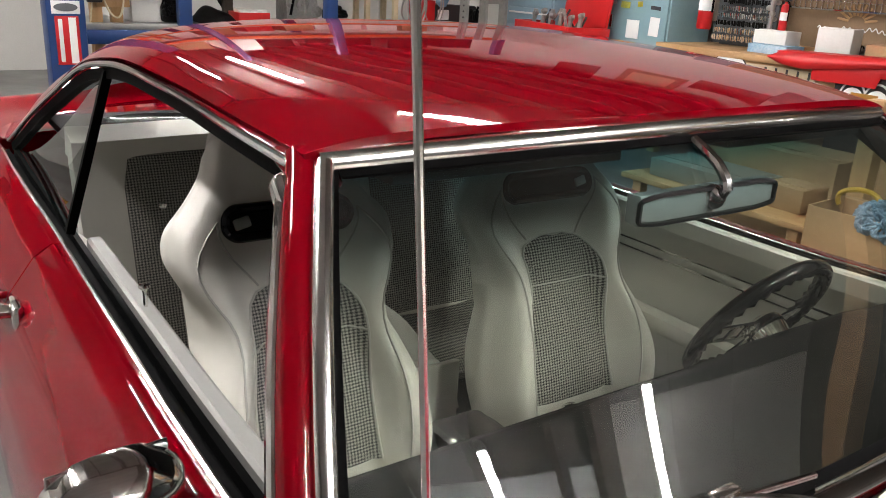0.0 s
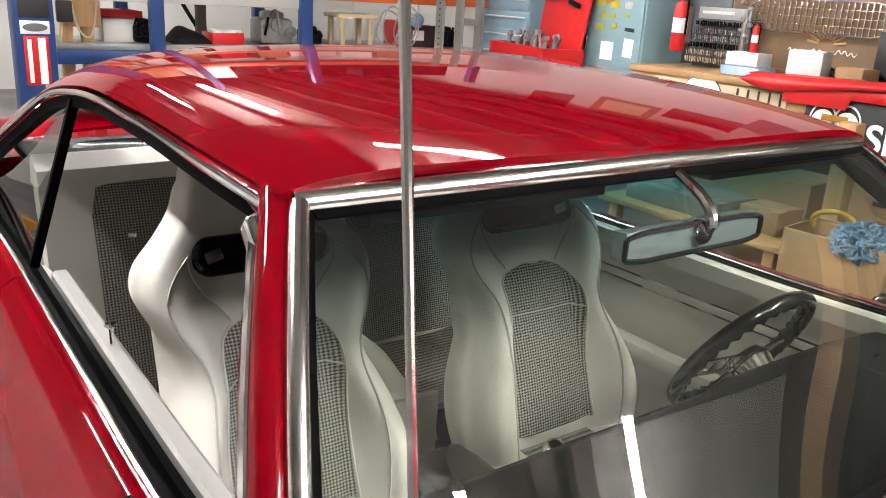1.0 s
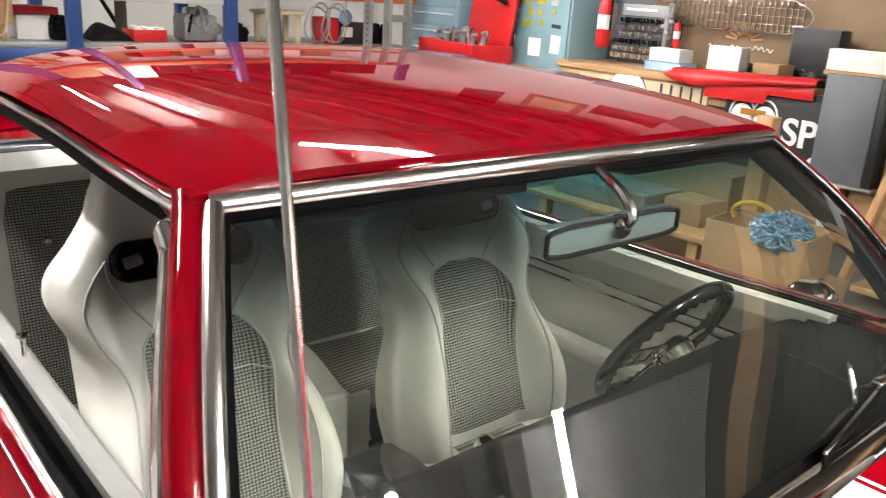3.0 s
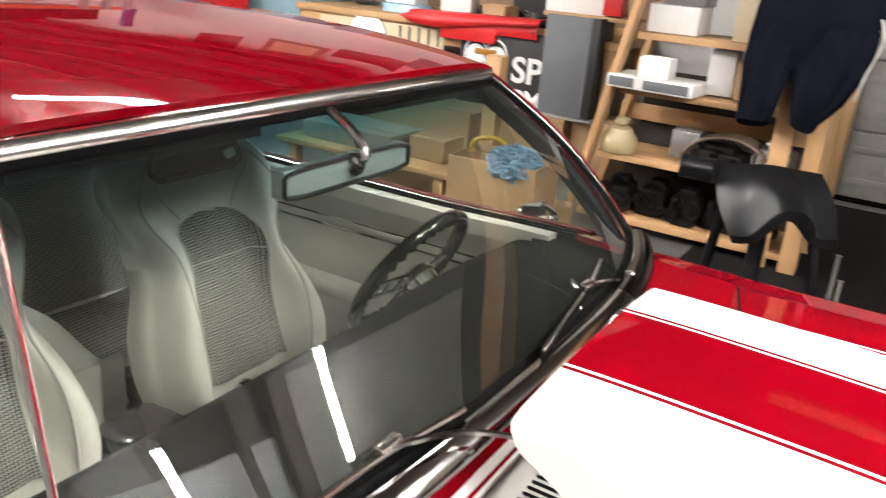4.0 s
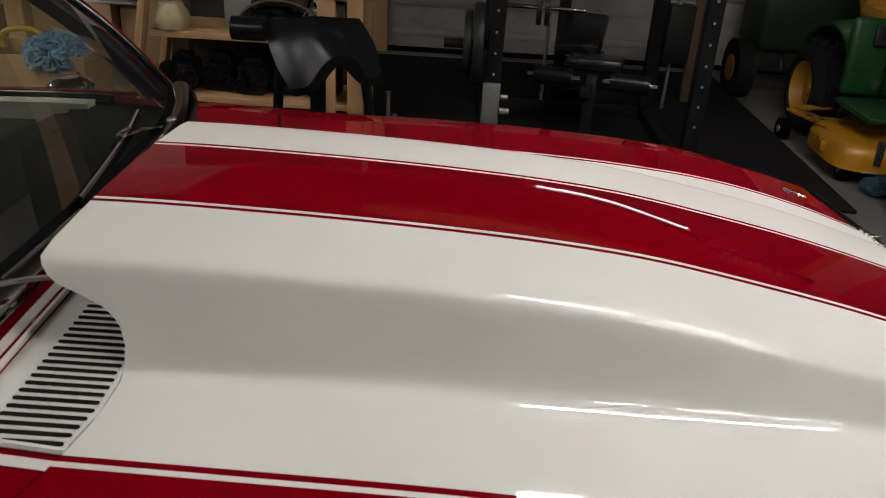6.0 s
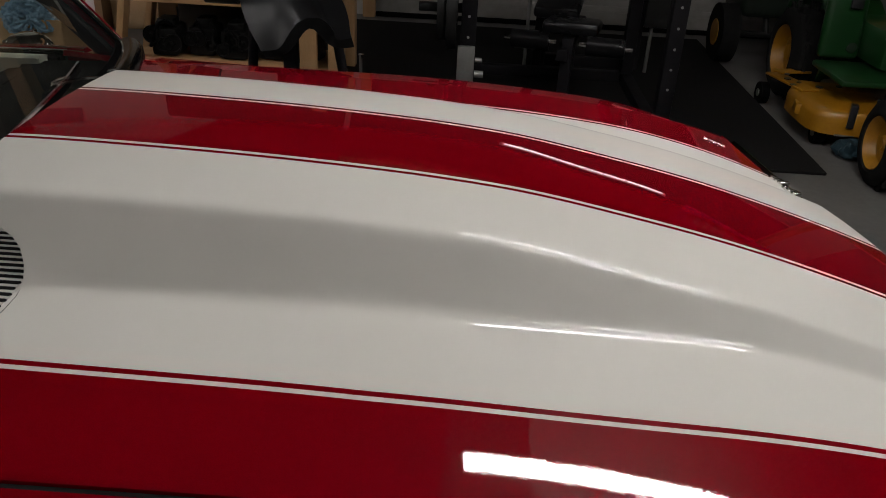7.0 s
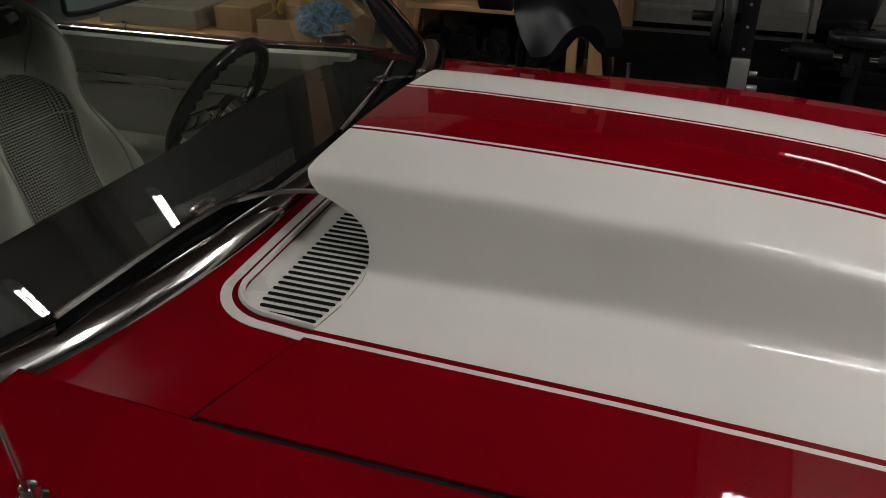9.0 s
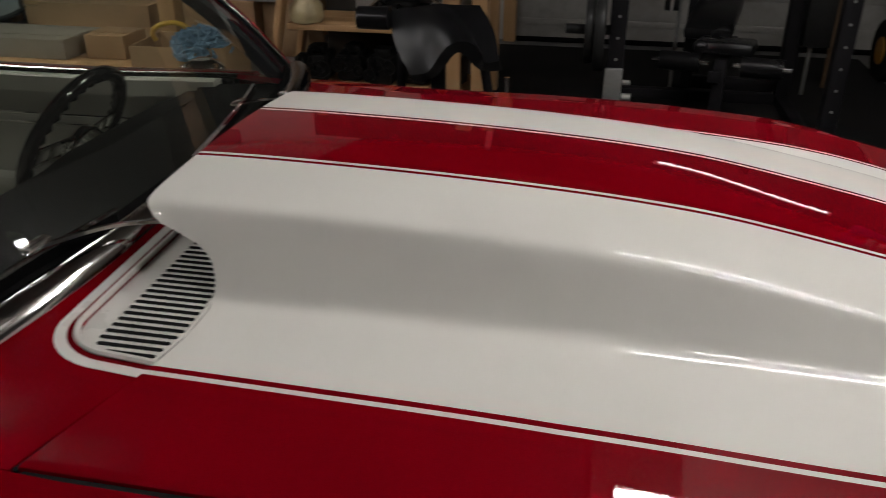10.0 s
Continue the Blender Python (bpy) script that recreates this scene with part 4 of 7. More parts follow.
part("mast", rod(B(), AERIAL[0], AERIAL[1], 0.0024, 0.0019, 10), STAINLESS, aerial)

for side in (-1, 1):
    m = Matrix.Translation((0.325, side * 0.842, 0.918 if side < 0 else 0.868)) @ pose(0, 0, 0, 0, 0, -side * 8)
    bm = B()
    # a shallow chrome shell, wider than high, open to the rear
    rings = []
    for d, k in ((0.0, 1.0), (0.012, 1.03), (0.03, 1.0), (0.05, 0.86), (0.065, 0.62), (0.073, 0.3), (0.075, 0.02)):
        rings.append([bm.verts.new(m @ Vector((d, 0.074 * k * max(-1, min(1, 1.06 * math.cos(a))), 0.046 * k * max(-1, min(1, 1.06 * math.sin(a)))))) for a in frange(0, 2 * math.pi, 29)[:-1]])
    for a, b in zip(rings, rings[1:]):
        for j in range(28):
            bm.faces.new((a[j], a[(j + 1) % 28], b[(j + 1) % 28], b[j]))
    dm = part("door_mirror", bm, CHROME, car, "chrome door mirror", 60)
    part("mirror_glass", box(B(), m @ Vector((0.006, 0, 0)), (0.004, 0.13, 0.085), 0.001, (0, 0, -side * 8)), MIRRORGLASS, dm)
    bm = sweep(B(), curve_pts([(0.34, side * 0.835, 0.885), (0.35, side * 0.82, 0.865), (0.36, side * 0.81, 0.845)], 6), [(-0.03, -0.012), (0.03, -0.012), (0.03, 0.012), (-0.03, 0.012)], up=(1, 0, 0))
    part("stalk", bm, CHROME, dm)

# ---- nose, tail, wheels ----
bm = grid(B(), lambda y, v: Vector((hood_front(y) + 0.004 + 0.06 * v + 0.03 * math.sin(v * 3.1), y, lerp(hood_z(hood_front(y), y) - 0.004, 0.60, v ** 1.4))), frange(-0.64, 0.64, 33), frange(0, 1, 10))
sheet(part("nose_panel", bm, STRIPED, car, "", 60), 0.01)
bm = sweep(B(), [Vector((hood_front(y) + 0.012, y, base_z(hood_front(y), y) - 0.008)) for y in frange(-0.60, 0.60, 31)], [(-0.010, -0.010), (0.010, -0.010), (0.010, 0.004), (0, 0.009), (-0.010, 0.004)])
part("nose_moulding", bm, DARKENEDTRIM, car, "dark nose moulding")
for side in (-1, 1):
    bm = B()
    for k, y in enumerate(frange(0.29, 0.41, 9)):
        box(bm, (hood_front(y) + 0.006, side * y, base_z(hood_front(y), y) + 0.002), (0.022 - 0.006 * (k % 2), 0.009, 0.014 - 0.004 * (k % 3)), 0.002, (0, 10 * (k % 3), 18 * (k % 2)))
    sweep(bm, [Vector((hood_front(y) + 0.006, side * y, base_z(hood_front(y), y) - 0.004)) for y in frange(0.28, 0.42, 8)], circle(0.006, 6))
    part("nose_badge", bm, CHROME, car, "small chrome badge")
part("grille", box(B(), (2.14, 0, 0.60), (0.03, 1.30, 0.20), 0.01), BLACKPLASTIC, car)
bm = sweep(B(), [Vector((2.27 - 0.09 * (abs(y) / 0.85) ** 3, y, 0.47)) for y in frange(-0.86, 0.86, 25)], [(-0.03, -0.06), (0.03, -0.05), (0.04, 0.0), (0.03, 0.05), (-0.03, 0.06)])
part("front_bumper", bm, CHROME, car, "chrome front bumper")
bm = sweep(B(), [Vector((-2.36 + 0.09 * (abs(y) / 0.85) ** 3, y, 0.52)) for y in frange(-0.86, 0.86, 25)], [(-0.03, -0.06), (0.03, -0.05), (0.04, 0.0), (0.03, 0.05), (-0.03, 0.06)])
part("rear_bumper", bm, CHROME, car, "chrome rear bumper")
bm = grid(B(), lambda x, y: Vector((x, y, 0.965 + 0.02 * smooth01(-1.9, -2.25, x) - 0.03 * (y / 0.75) ** 2 - 0.25 * smooth01(-2.2, -2.3, x))), frange(-1.56, -2.30, 18), frange(-0.78, 0.78, 31))
sheet(part("boot_lid", bm, RED, car, "", 60), 0.012)
bm = grid(B(), lambda y, z: Vector((-2.29 - 0.02 * math.sin(z * 4), y, z)), frange(-0.80, 0.80, 15), frange(0.40, 0.75, 6))
sheet(part("tail_panel", bm, RED, car), 0.012)
bm = B()
for k, y in enumerate(frange(0.44, 0.57, 5)):
    ball(bm, (1.955 + 0.009 * k, 0.545 - 0.003 * k, base_z(1.955 + 0.009 * k, 0.545) + 0.001), (0.006, 0.010, 0.003), 8, 6)
part("bonnet_badge", bm, CHROME, car, "small chrome bonnet badge")
for ax, side in ((1.74, -1), (1.74, 1), (-1.0, -1), (-1.0, 1)):
    m = pose(ax, side * 0.76, 0.325, 90, 0, 0)
    wheel = part("wheel", spin(B(), [(0.20, 0.10), (0.24, 0.11), (0.30, 0.105), (0.325, 0.08), (0.325, -0.08), (0.30, -0.105), (0.24, -0.11), (0.20, -0.10)], m, 40), RUBBER, car, "black road tyre on a steel rim")
    part("rim", spin(B(), [(0.0, 0.05), (0.05, 0.05), (0.07, 0.03), (0.15, 0.02), (0.18, 0.06), (0.205, 0.10), (0.205, -0.10), (0.18, -0.06), (0.15, -0.02), (0.05, -0.05), (0.0, -0.05)], m, 32), CHROME, wheel)

# ---- the workshop ----
CONCRETE = surface("concrete_floor", (0.14, 0.135, 0.128), (0.085, 0.082, 0.078), 0.42, coarse=1.2, fine=30, bump=0.12, rvar=0.2)
PLASTER = surface("white_wall", (0.52, 0.505, 0.475), (0.44, 0.425, 0.395), 0.75, coarse=0.8, bump=0.1)
PEGBOARD = surface("brown_hardboard", (0.26, 0.17, 0.10), (0.20, 0.13, 0.075), 0.7, bump=0.1)
CEILDARK = surface("grey_ceiling_boards", (0.26, 0.255, 0.245), (0.18, 0.175, 0.17), 0.75, coarse=0.9, bump=0.2, stretch=(6, 1, 1))
CEILWHITE = surface("ceiling_white", (0.23, 0.225, 0.215), (0.16, 0.155, 0.15), 0.8, coarse=0.7, bump=0.1)
JOIST = surface("joist_wood", (0.05, 0.036, 0.026), (0.032, 0.024, 0.017), 0.75, bump=0.2)
WOOD = surface("pine_board", (0.50, 0.31, 0.15), (0.36, 0.20, 0.085), 0.6, coarse=2.0, fine=40, bump=0.2, stretch=(1, 8, 8))
WOODUP = surface("pine_post", (0.50, 0.31, 0.15), (0.36, 0.20, 0.085), 0.6, coarse=2.0, fine=40, bump=0.2, stretch=(8, 8, 1))
CARD = surface("cardboard", (0.34, 0.205, 0.105), (0.28, 0.17, 0.085), 0.8, bump=0.1)
BLUEPAINT = surface("blue_enamel", (0.018, 0.055, 0.18), (0.014, 0.04, 0.13), 0.35, bump=0.05)
ORANGE = surface("orange_enamel", (0.62, 0.13, 0.03), (0.50, 0.10, 0.025), 0.45, bump=0.05)
LOCKER = surface("blue_grey_enamel", (0.21, 0.33, 0.36), (0.17, 0.28, 0.31), 0.42, bump=0.04)
DRAWER = surface("pale_blue_enamel", (0.24, 0.35, 0.42), (0.20, 0.30, 0.36), 0.42, bump=0.04)
REDENAMEL = surface("red_enamel", (0.55, 0.010, 0.012), (0.45, 0.008, 0.010), 0.45, bump=0.04)
GREYSTEEL = surface("galvanised_steel", (0.36, 0.36, 0.34), (0.26, 0.26, 0.25), 0.42, metal=0.7, bump=0.1)
GREYBOARD = surface("grey_board", (0.13, 0.135, 0.145), (0.11, 0.115, 0.12), 0.55, bump=0.05)
DARKSTUFF = surface("dark_greasy_metal", (0.006, 0.006, 0.006), (0.018, 0.017, 0.016), 0.5, metal=0.3, bump=0.5, fine=30)
SILVERSTUFF = surface("cast_aluminium", (0.42, 0.41, 0.38), (0.22, 0.21, 0.20), 0.45, metal=0.7, bump=0.5, fine=40)
LEATHER = surface("black_leatherette", (0.004, 0.004, 0.0045), (0.008, 0.008, 0.0085), 0.30, bump=0.3, fine=260, dist=0.0008)
RACKPAINT = surface("charcoal_powder_coat", (0.008, 0.008, 0.009), (0.014, 0.013, 0.014), 0.5, bump=0.15, fine=200)
GREEN = surface("green_enamel", (0.006, 0.044, 0.009), (0.005, 0.034, 0.007), 0.35, bump=0.04, coat=0.3)
YELLOW = surface("yellow_enamel", (0.37, 0.17, 0.008), (0.27, 0.115, 0.006), 0.4, bump=0.08, coat=0.2)
TYRE = surface("tractor_tyre", (0.008, 0.008, 0.008), (0.016, 0.016, 0.015), 0.75, bump=0.4)
MAT = surface("rubber_floor_mat", (0.009, 0.0087, 0.0085), (0.015, 0.0145, 0.014), 0.8, bump=0.3, fine=150)
DENIM = surface("dark_denim", (0.0045, 0.0052, 0.0085), (0.008, 0.009, 0.015), 0.9, bump=0.6, fine=300, coarse=8)
WHITESTUFF = surface("white_card", (0.72, 0.71, 0.68), (0.62, 0.61, 0.58), 0.6, bump=0.05)
PAPER = surface("paper", (0.80, 0.80, 0.78), (0.74, 0.74, 0.72), 0.7, bump=0.03)
BLACKCARD = surface("black_card", (0.012, 0.012, 0.012), (0.018, 0.018, 0.018), 0.5, bump=0.05)
for m in (RACKPAINT, MAT, TYRE, DARKSTUFF, DENIM, LEATHER, CASTIRON):
    for nd in m.node_tree.nodes:
        if nd.type == "BSDF_PRINCIPLED":
            nd.inputs["Specular IOR Level"].default_value = 0.20 if m in (LEATHER, CASTIRON) else 0.04
CREAM = surface("cream_board", (0.55, 0.46, 0.30), (0.46, 0.38, 0.24), 0.6, bump=0.08)
TOWEL = surface("blue_terry", (0.11, 0.20, 0.31), (0.18, 0.29, 0.40), 0.95, bump=0.9, fine=120, dist=0.006)
YELLOWHOSE = surface("yellow_plastic", (0.60, 0.36, 0.04), (0.5, 0.3, 0.03), 0.4)
STICKERS = random_tint("sticker_print", [(0.75, 0.60, 0.03), (0.75, 0.75, 0.72), (0.05, 0.05, 0.06), (0.45, 0.03, 0.03), (0.70, 0.68, 0.10)], 0.5)
CLUTTER = random_tint("painted_clutter", [(0.08, 0.08, 0.085), (0.30, 0.29, 0.27), (0.40, 0.04, 0.03), (0.55, 0.54, 0.50), (0.06, 0.09, 0.16), (0.18, 0.15, 0.12)], 0.55)
BRASS = surface("cream_pottery", (0.50, 0.42, 0.24), (0.38, 0.30, 0.16), 0.4)

DARKWALL = surface("dark_grey_wall_paint", (0.16, 0.155, 0.15), (0.12, 0.115, 0.11), 0.7, coarse=1.2, bump=0.1)
WX0, WX1, WY0, WY1 = -10.5, 6.0, -3.6, 5.56
# the rear bay is high, the front part has a low boarded ceiling from LOW_X on
CEIL, LOW, LOW_X = 4.1, 3.1, -0.6
MX, MY = (WX0 + WX1) / 2, (WY0 + WY1) / 2
solo("floor", box(B(), (MX, MY, -0.05), (WX1 - WX0 + 0.4, WY1 - WY0 + 0.4, 0.1)), CONCRETE, "grey concrete workshop floor", "floor", kind="structure")
solo("wall_north", box(B(), (MX, WY1 + 0.08, CEIL / 2), (WX1 - WX0, 0.16, CEIL)), PLASTER, "white-painted workshop wall", "wall", kind="structure")
south = solo("wall_south", box(B(), (MX, WY0 - 0.08, CEIL / 2), (WX1 - WX0, 0.16, CEIL)), surface("grey_wall", (0.27, 0.262, 0.25), (0.21, 0.205, 0.195), 0.75, coarse=0.8, bump=0.1), "grey-painted workshop wall", "wall", kind="structure")
# unseen boards added to keep the pale wall out of the bonnet's reflection
part("unseen_boarding", box(B(), (-0.24, WY1 - 0.012, 2.7), (1.66, 0.024, 0.8)), JOIST, bpy.data.objects["wall_north"], "unseen dark boarding added above the shelves")
# unseen dark boards along the top of the south wall
part("unseen_boarding", box(B(), (MX, WY0 + 0.012, 3.19), (WX1 - WX0, 0.024, 1.8)), surface("dark_wall_boards", (0.05, 0.042, 0.035), (0.035, 0.03, 0.025), 0.75, coarse=0.9, bump=0.2), south, "unseen dark boarding above the grey wall")
solo("wall_west", box(B(), (WX0 - 0.08, MY, CEIL / 2), (0.16, WY1 - WY0 + 0.32, CEIL)), PLASTER, "white-painted workshop wall", "wall", kind="structure")
solo("wall_east", box(B(), (WX1 + 0.08, MY, CEIL / 2), (0.16, WY1 - WY0 + 0.32, CEIL)), DARKWALL, "dark grey painted workshop wall", "wall", kind="structure")
CEILBROWN = surface("dark_ceiling_boards", (0.085, 0.073, 0.063), (0.055, 0.048, 0.042), 0.75, coarse=0.9, bump=0.2, stretch=(6, 1, 1))
PALEBOARD = surface("pale_blue_grey_board", (0.74, 0.76, 0.77), (0.62, 0.64, 0.65), 0.7, coarse=1.5, bump=0.1)
bm = box(B(), (MX, MY, CEIL + 0.04), (WX1 - WX0 + 0.3, WY1 - WY0 + 0.3, 0.08))
ceiling = solo("ceiling", bm, CEILWHITE, "grey ceiling boards between dark joists", "ceiling", kind="structure")
bm = B()
for k in range(14):
    box(bm, ((WX0 + LOW_X) / 2, WY0 + 0.35 + 0.65 * k, CEIL - 0.09), (LOW_X - WX0, 0.05, 0.18))
part("joists", bm, JOIST, ceiling, "dark wooden joists")
lw, lc = WX1 - LOW_X, (WX1 + LOW_X) / 2
bm = box(B(), (lc, MY, LOW + 0.04), (lw, WY1 - WY0, 0.08))
box(bm, (LOW_X + 0.05, MY, (LOW + CEIL) / 2 + 0.04), (0.10, WY1 - WY0, CEIL - LOW - 0.08))
low = solo("ceiling_low", bm, CEILBROWN, "low dark boarded ceiling over the gym", "ceiling", kind="structure")
part("grey_boarding", box(B(), (lc + 0.05, WY0 / 2, LOW - 0.006), (lw - 0.1, -WY0, 0.012)), CEILDARK, low, "grey bare ceiling boards")
bm = B()
for k in range(10):
    box(bm, (2.68 + 0.29 * k, 0.22, LOW - 0.022), (0.282, 1.56, 0.02))
part("pale_boards", bm, PALEBOARD, low, "pale boards nailed over the joists")
# sheets of board beside the lamp, with open joints; tones stepped for its glow
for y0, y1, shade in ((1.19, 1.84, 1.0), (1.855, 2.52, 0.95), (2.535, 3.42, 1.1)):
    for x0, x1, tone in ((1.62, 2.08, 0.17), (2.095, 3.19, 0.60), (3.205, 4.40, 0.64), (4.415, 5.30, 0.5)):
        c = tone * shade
        part("ceiling_sheet", box(B(), ((x0 + x1) / 2, (y0 + y1) / 2, LOW - 0.02), (x1 - x0, y1 - y0, 0.016)), surface("glow_toned_ceiling_sheet", (c, c * 0.98, c * 0.93), (c * 0.8, c * 0.78, c * 0.73), 0.75, coarse=1.5, bump=0.1), low, "ceiling sheet beside the lamps, their glow put into its tone")
bm = B()
for yy in (-1.4, -0.5, 0.68, 4.6):
    box(bm, (3.3, yy, LOW - 0.09), (4.2, 0.06, 0.10))
box(bm, (3.3, 1.09, LOW - 0.08), (4.2, 0.17, 0.10))
part("long_joists", bm, JOIST, low, "dark wooden joists")
part("beam", box(B(), (3.3, 3.92, LOW - 0.10), (5.0, 0.26, 0.18)), WOODUP, low, "bare timber beam")


# fluorescent fittings: a white tray with two or three bare tubes
def lamp_glow(name, power):
    s = Nodes(name)
    return s.set(color=(0.9, 0.9, 0.9), glow=(1.0, 0.968, 0.95), glow_strength=power)


TUBES = {k: lamp_glow("fluorescent_tube", LAMP_POWER * k) for k in sorted({row[5] for row in LAMPS})}


def fitting(x, y, z, n, length, output, turn):
    h, roof_z = length / 2, LOW if x > LOW_X else CEIL
    f = thing("ceiling_light", "white fluorescent ceiling fitting with bare tubes", "lamp", "ceiling lights", at=(x, y, z), turn=turn)
    bm = B()
    sweep(bm, [Vector((-h - 0.04, 0, 0)), Vector((h + 0.04, 0, 0))], [(-0.024, 0.024), (-0.018, 0.05), (0.018, 0.05), (0.024, 0.024)])
    part("tray", bm, WHITESTUFF, f)
    for k in range(n):
        yy = (k - (n - 1) / 2) * 0.038
        part("tube", rod(B(), (-h, yy, 0.005), (h, yy, 0.005), 0.013, seg=12), TUBES[output], f, "glowing fluorescent tube")
        for e in (-1, 1):
            part("holder", box(B(), (e * (h + 0.018), yy, 0.012), (0.03, 0.03, 0.05), 0.004), WHITESTUFF, f)
    for e in (-h * 0.8, h * 0.8):
        part("hanger", rod(B(), (e, 0, 0.05), (e, 0, roof_z - z), 0.004, seg=6), GREYSTEEL, f)
    return f


for row in LAMPS:
    fitting(*row)

# sectional garage door in the north wall, behind the rack
door = thing("garage_door", "closed white sectional garage door with dirty panels", "garage door", kind="structure")
DARKLINTEL = surface("dark_lintel_boards", (0.03, 0.026, 0.022), (0.02, 0.018, 0.015), 0.8, coarse=0.9, bump=0.2)
DOORWHITE = surface("dirty_white_panel", (0.30, 0.285, 0.265), (0.18, 0.17, 0.155), 0.6, coarse=2.2, fine=14, bump=0.1)
for k in range(3):
    z0 = 0.03 + 0.50 * k
    part("panel", box(B(), (3.0, WY1 - 0.02, z0 + 0.245), (4.7, 0.04, 0.485), 0.012), DOORWHITE, door)
    for zz in (0.13, 0.36):
        part("rib", box(B(), (3.0, WY1 - 0.041, z0 + zz), (4.66, 0.014, 0.05), 0.006), DOORWHITE, door)
part("lintel", box(B(), (3.0, WY1 - 0.025, 2.32), (4.7, 0.05, 1.56), 0.006), DARKLINTEL, door, "dark boarding over the door")
part("bottom_seal", box(B(), (3.0, WY1 - 0.03, 0.02), (4.7, 0.05, 0.04), 0.01), RUBBER, door)
for xx in (0.60, 5.42):
    part("frame", box(B(), (xx, WY1 - 0.05, 1.25), (0.10, 0.10, 2.5), 0.01), WOODUP, door)

# banner hung on the boarding over the door
banner = thing("banner", "purple cloth banner with a red oval and pale bars", "banner", at=(4.98, WY1 - 0.062, 2.78))
part("cloth", grid(B(), lambda x, z: Vector((x, 0.006 * math.sin(9 * x) - 0.012 * (z + 0.3), z)), frange(-0.62, 0.62, 25), frange(-0.30, 0.30, 7)), surface("purple_cloth", (0.20, 0.035, 0.24), (0.15, 0.025, 0.19), 0.8, bump=0.2), banner)
oval = B()
slab(oval, [(0.50 * math.cos(a), 0.20 * math.sin(a)) for a in frange(0, 2 * math.pi, 41)[:-1]], 0.020, 0.026, pose(0, 0, 0, 90, 0, 0))
part("oval", oval, surface("red_cloth", (0.30, 0.012, 0.016), (0.24, 0.010, 0.013), 0.8), banner, "red oval")
for k in range(7):
    part("bar", box(B(), (-0.36 + 0.12 * k, -0.030, 0.0), (0.078, 0.006, 0.20 + 0.02 * (k % 2)), 0.004, (0, 8, 0)), PAPER, banner, "pale bar")

# rubber mat
solo("rubber_mat", box(B(), (1.67, 3.94, 0.008), (3.06, 2.72, 0.016), 0.004), MAT, "dark rubber gym mat on the floor", "mat")

# ---- wooden shelf unit ----
shelf = thing("shelf_unit", "open pine shelf unit full of boxes and parts", "shelves")
for zz in (0.10, 0.47, 0.86, 1.17, 1.60):
    lx = -0.60 + 0.20 * zz
    part("shelf_board", box(B(), ((lx + 0.62) / 2, 3.76, zz - 0.02), (0.62 - lx, 0.46, 0.038), 0.004), WOOD, shelf)
for yy in (3.53, 3.98):
    part("leaning_post", box(B(), (-0.455, yy, 0.95), (0.04, 0.09, 1.98), 0.004, (0, 11.3, 0)), WOODUP, shelf)
    part("post", box(B(), (0.665, yy, 1.0), (0.09, 0.09, 2.0), 0.004), WOODUP, shelf)
part("back_rail", box(B(), (0.05, 3.99, 0.66), (1.2, 0.02, 0.10), 0.003), WOOD, shelf)
# thin dark panel added behind the lower shelves
part("back_panel", box(B(), (0.10, 4.034, 0.50), (1.06, 0.012, 0.84), 0.002), surface("dark_back_panel", (0.02, 0.017, 0.014), (0.03, 0.025, 0.02), 0.8), shelf, "dark panel behind the lower shelves")
part("brace", box(B(), (0.50, 3.52, 0.55), (0.10, 0.04, 1.1), 0.004), WOODUP, shelf)


def carton(name, c, s, mat, label, cat="box", turn=0, group=""):
    t = thing(name, label, cat, group, at=(c[0], c[1], c[2]), turn=turn)
    part("body", box(B(), (0, 0, s[2] / 2), s, 0.004), mat, t)
    bm = box(B(), (0, 0, s[2] + 0.0015), (s[0] * 0.98, s[1] * 0.48, 0.003))
    part("flap", bm, mat, t)
    return t


# on the shelf unit
tray = thing("paper_tray", "white tray box with printed panels on a shelf", "tray", at=(-0.22, 3.58, 0.862), turn=-4)
part("tray", box(B(), (0, 0, 0.035), (0.50, 0.30, 0.07), 0.006), WHITESTUFF, tray)
part("print", box(B(), (-0.16, -0.152, 0.035), (0.15, 0.004, 0.05), 0.001), GREYBOARD, tray)
part("print", box(B(), (0.10, -0.152, 0.035), (0.26, 0.004, 0.05), 0.001), GREYBOARD, tray)
carton("white_box", (-0.22, 3.52, 0.935), (0.17, 0.14, 0.11), WHITESTUFF, "small white carton on the tray")
jar = thing("cream_jar", "squat cream pottery jar with dark marks", "jar", at=(-0.40, 3.60, 0.472))
part("pot", spin(B(), [(0.0, 0.0), (0.09, 0.0), (0.105, 0.03), (0.10, 0.09), (0.075, 0.12), (0.07, 0.14), (0.05, 0.15), (0.0, 0.152)], None, 24), BRASS, jar)
part("knob", spin(B(), [(0.02, 0.15), (0.045, 0.17), (0.04, 0.20), (0.0, 0.21)], None, 18), BRASS, jar)
carton("grey_case", (-0.20, 3.72, 1.172), (0.28, 0.25, 0.15), WHITESTUFF, "pale grey equipment case on a shelf")
carton("grey_case", (-0.16, 3.72, 1.326), (0.24, 0.22, 0.16), GREYSTEEL, "steel-grey instrument case on a shelf")
carton("white_tin", (0.10, 3.70, 0.872), (0.14, 0.14, 0.24), WHITESTUFF, "tall white tin on a shelf", "tin")
carton("brown_box", (0.34, 3.74, 0.872), (0.30, 0.30, 0.20), CARD, "brown carton on a shelf")
carton("brown_box", (0.30, 3.74, 1.172), (0.34, 0.30, 0.22), CREAM, "pale carton with a red mark on a shelf")
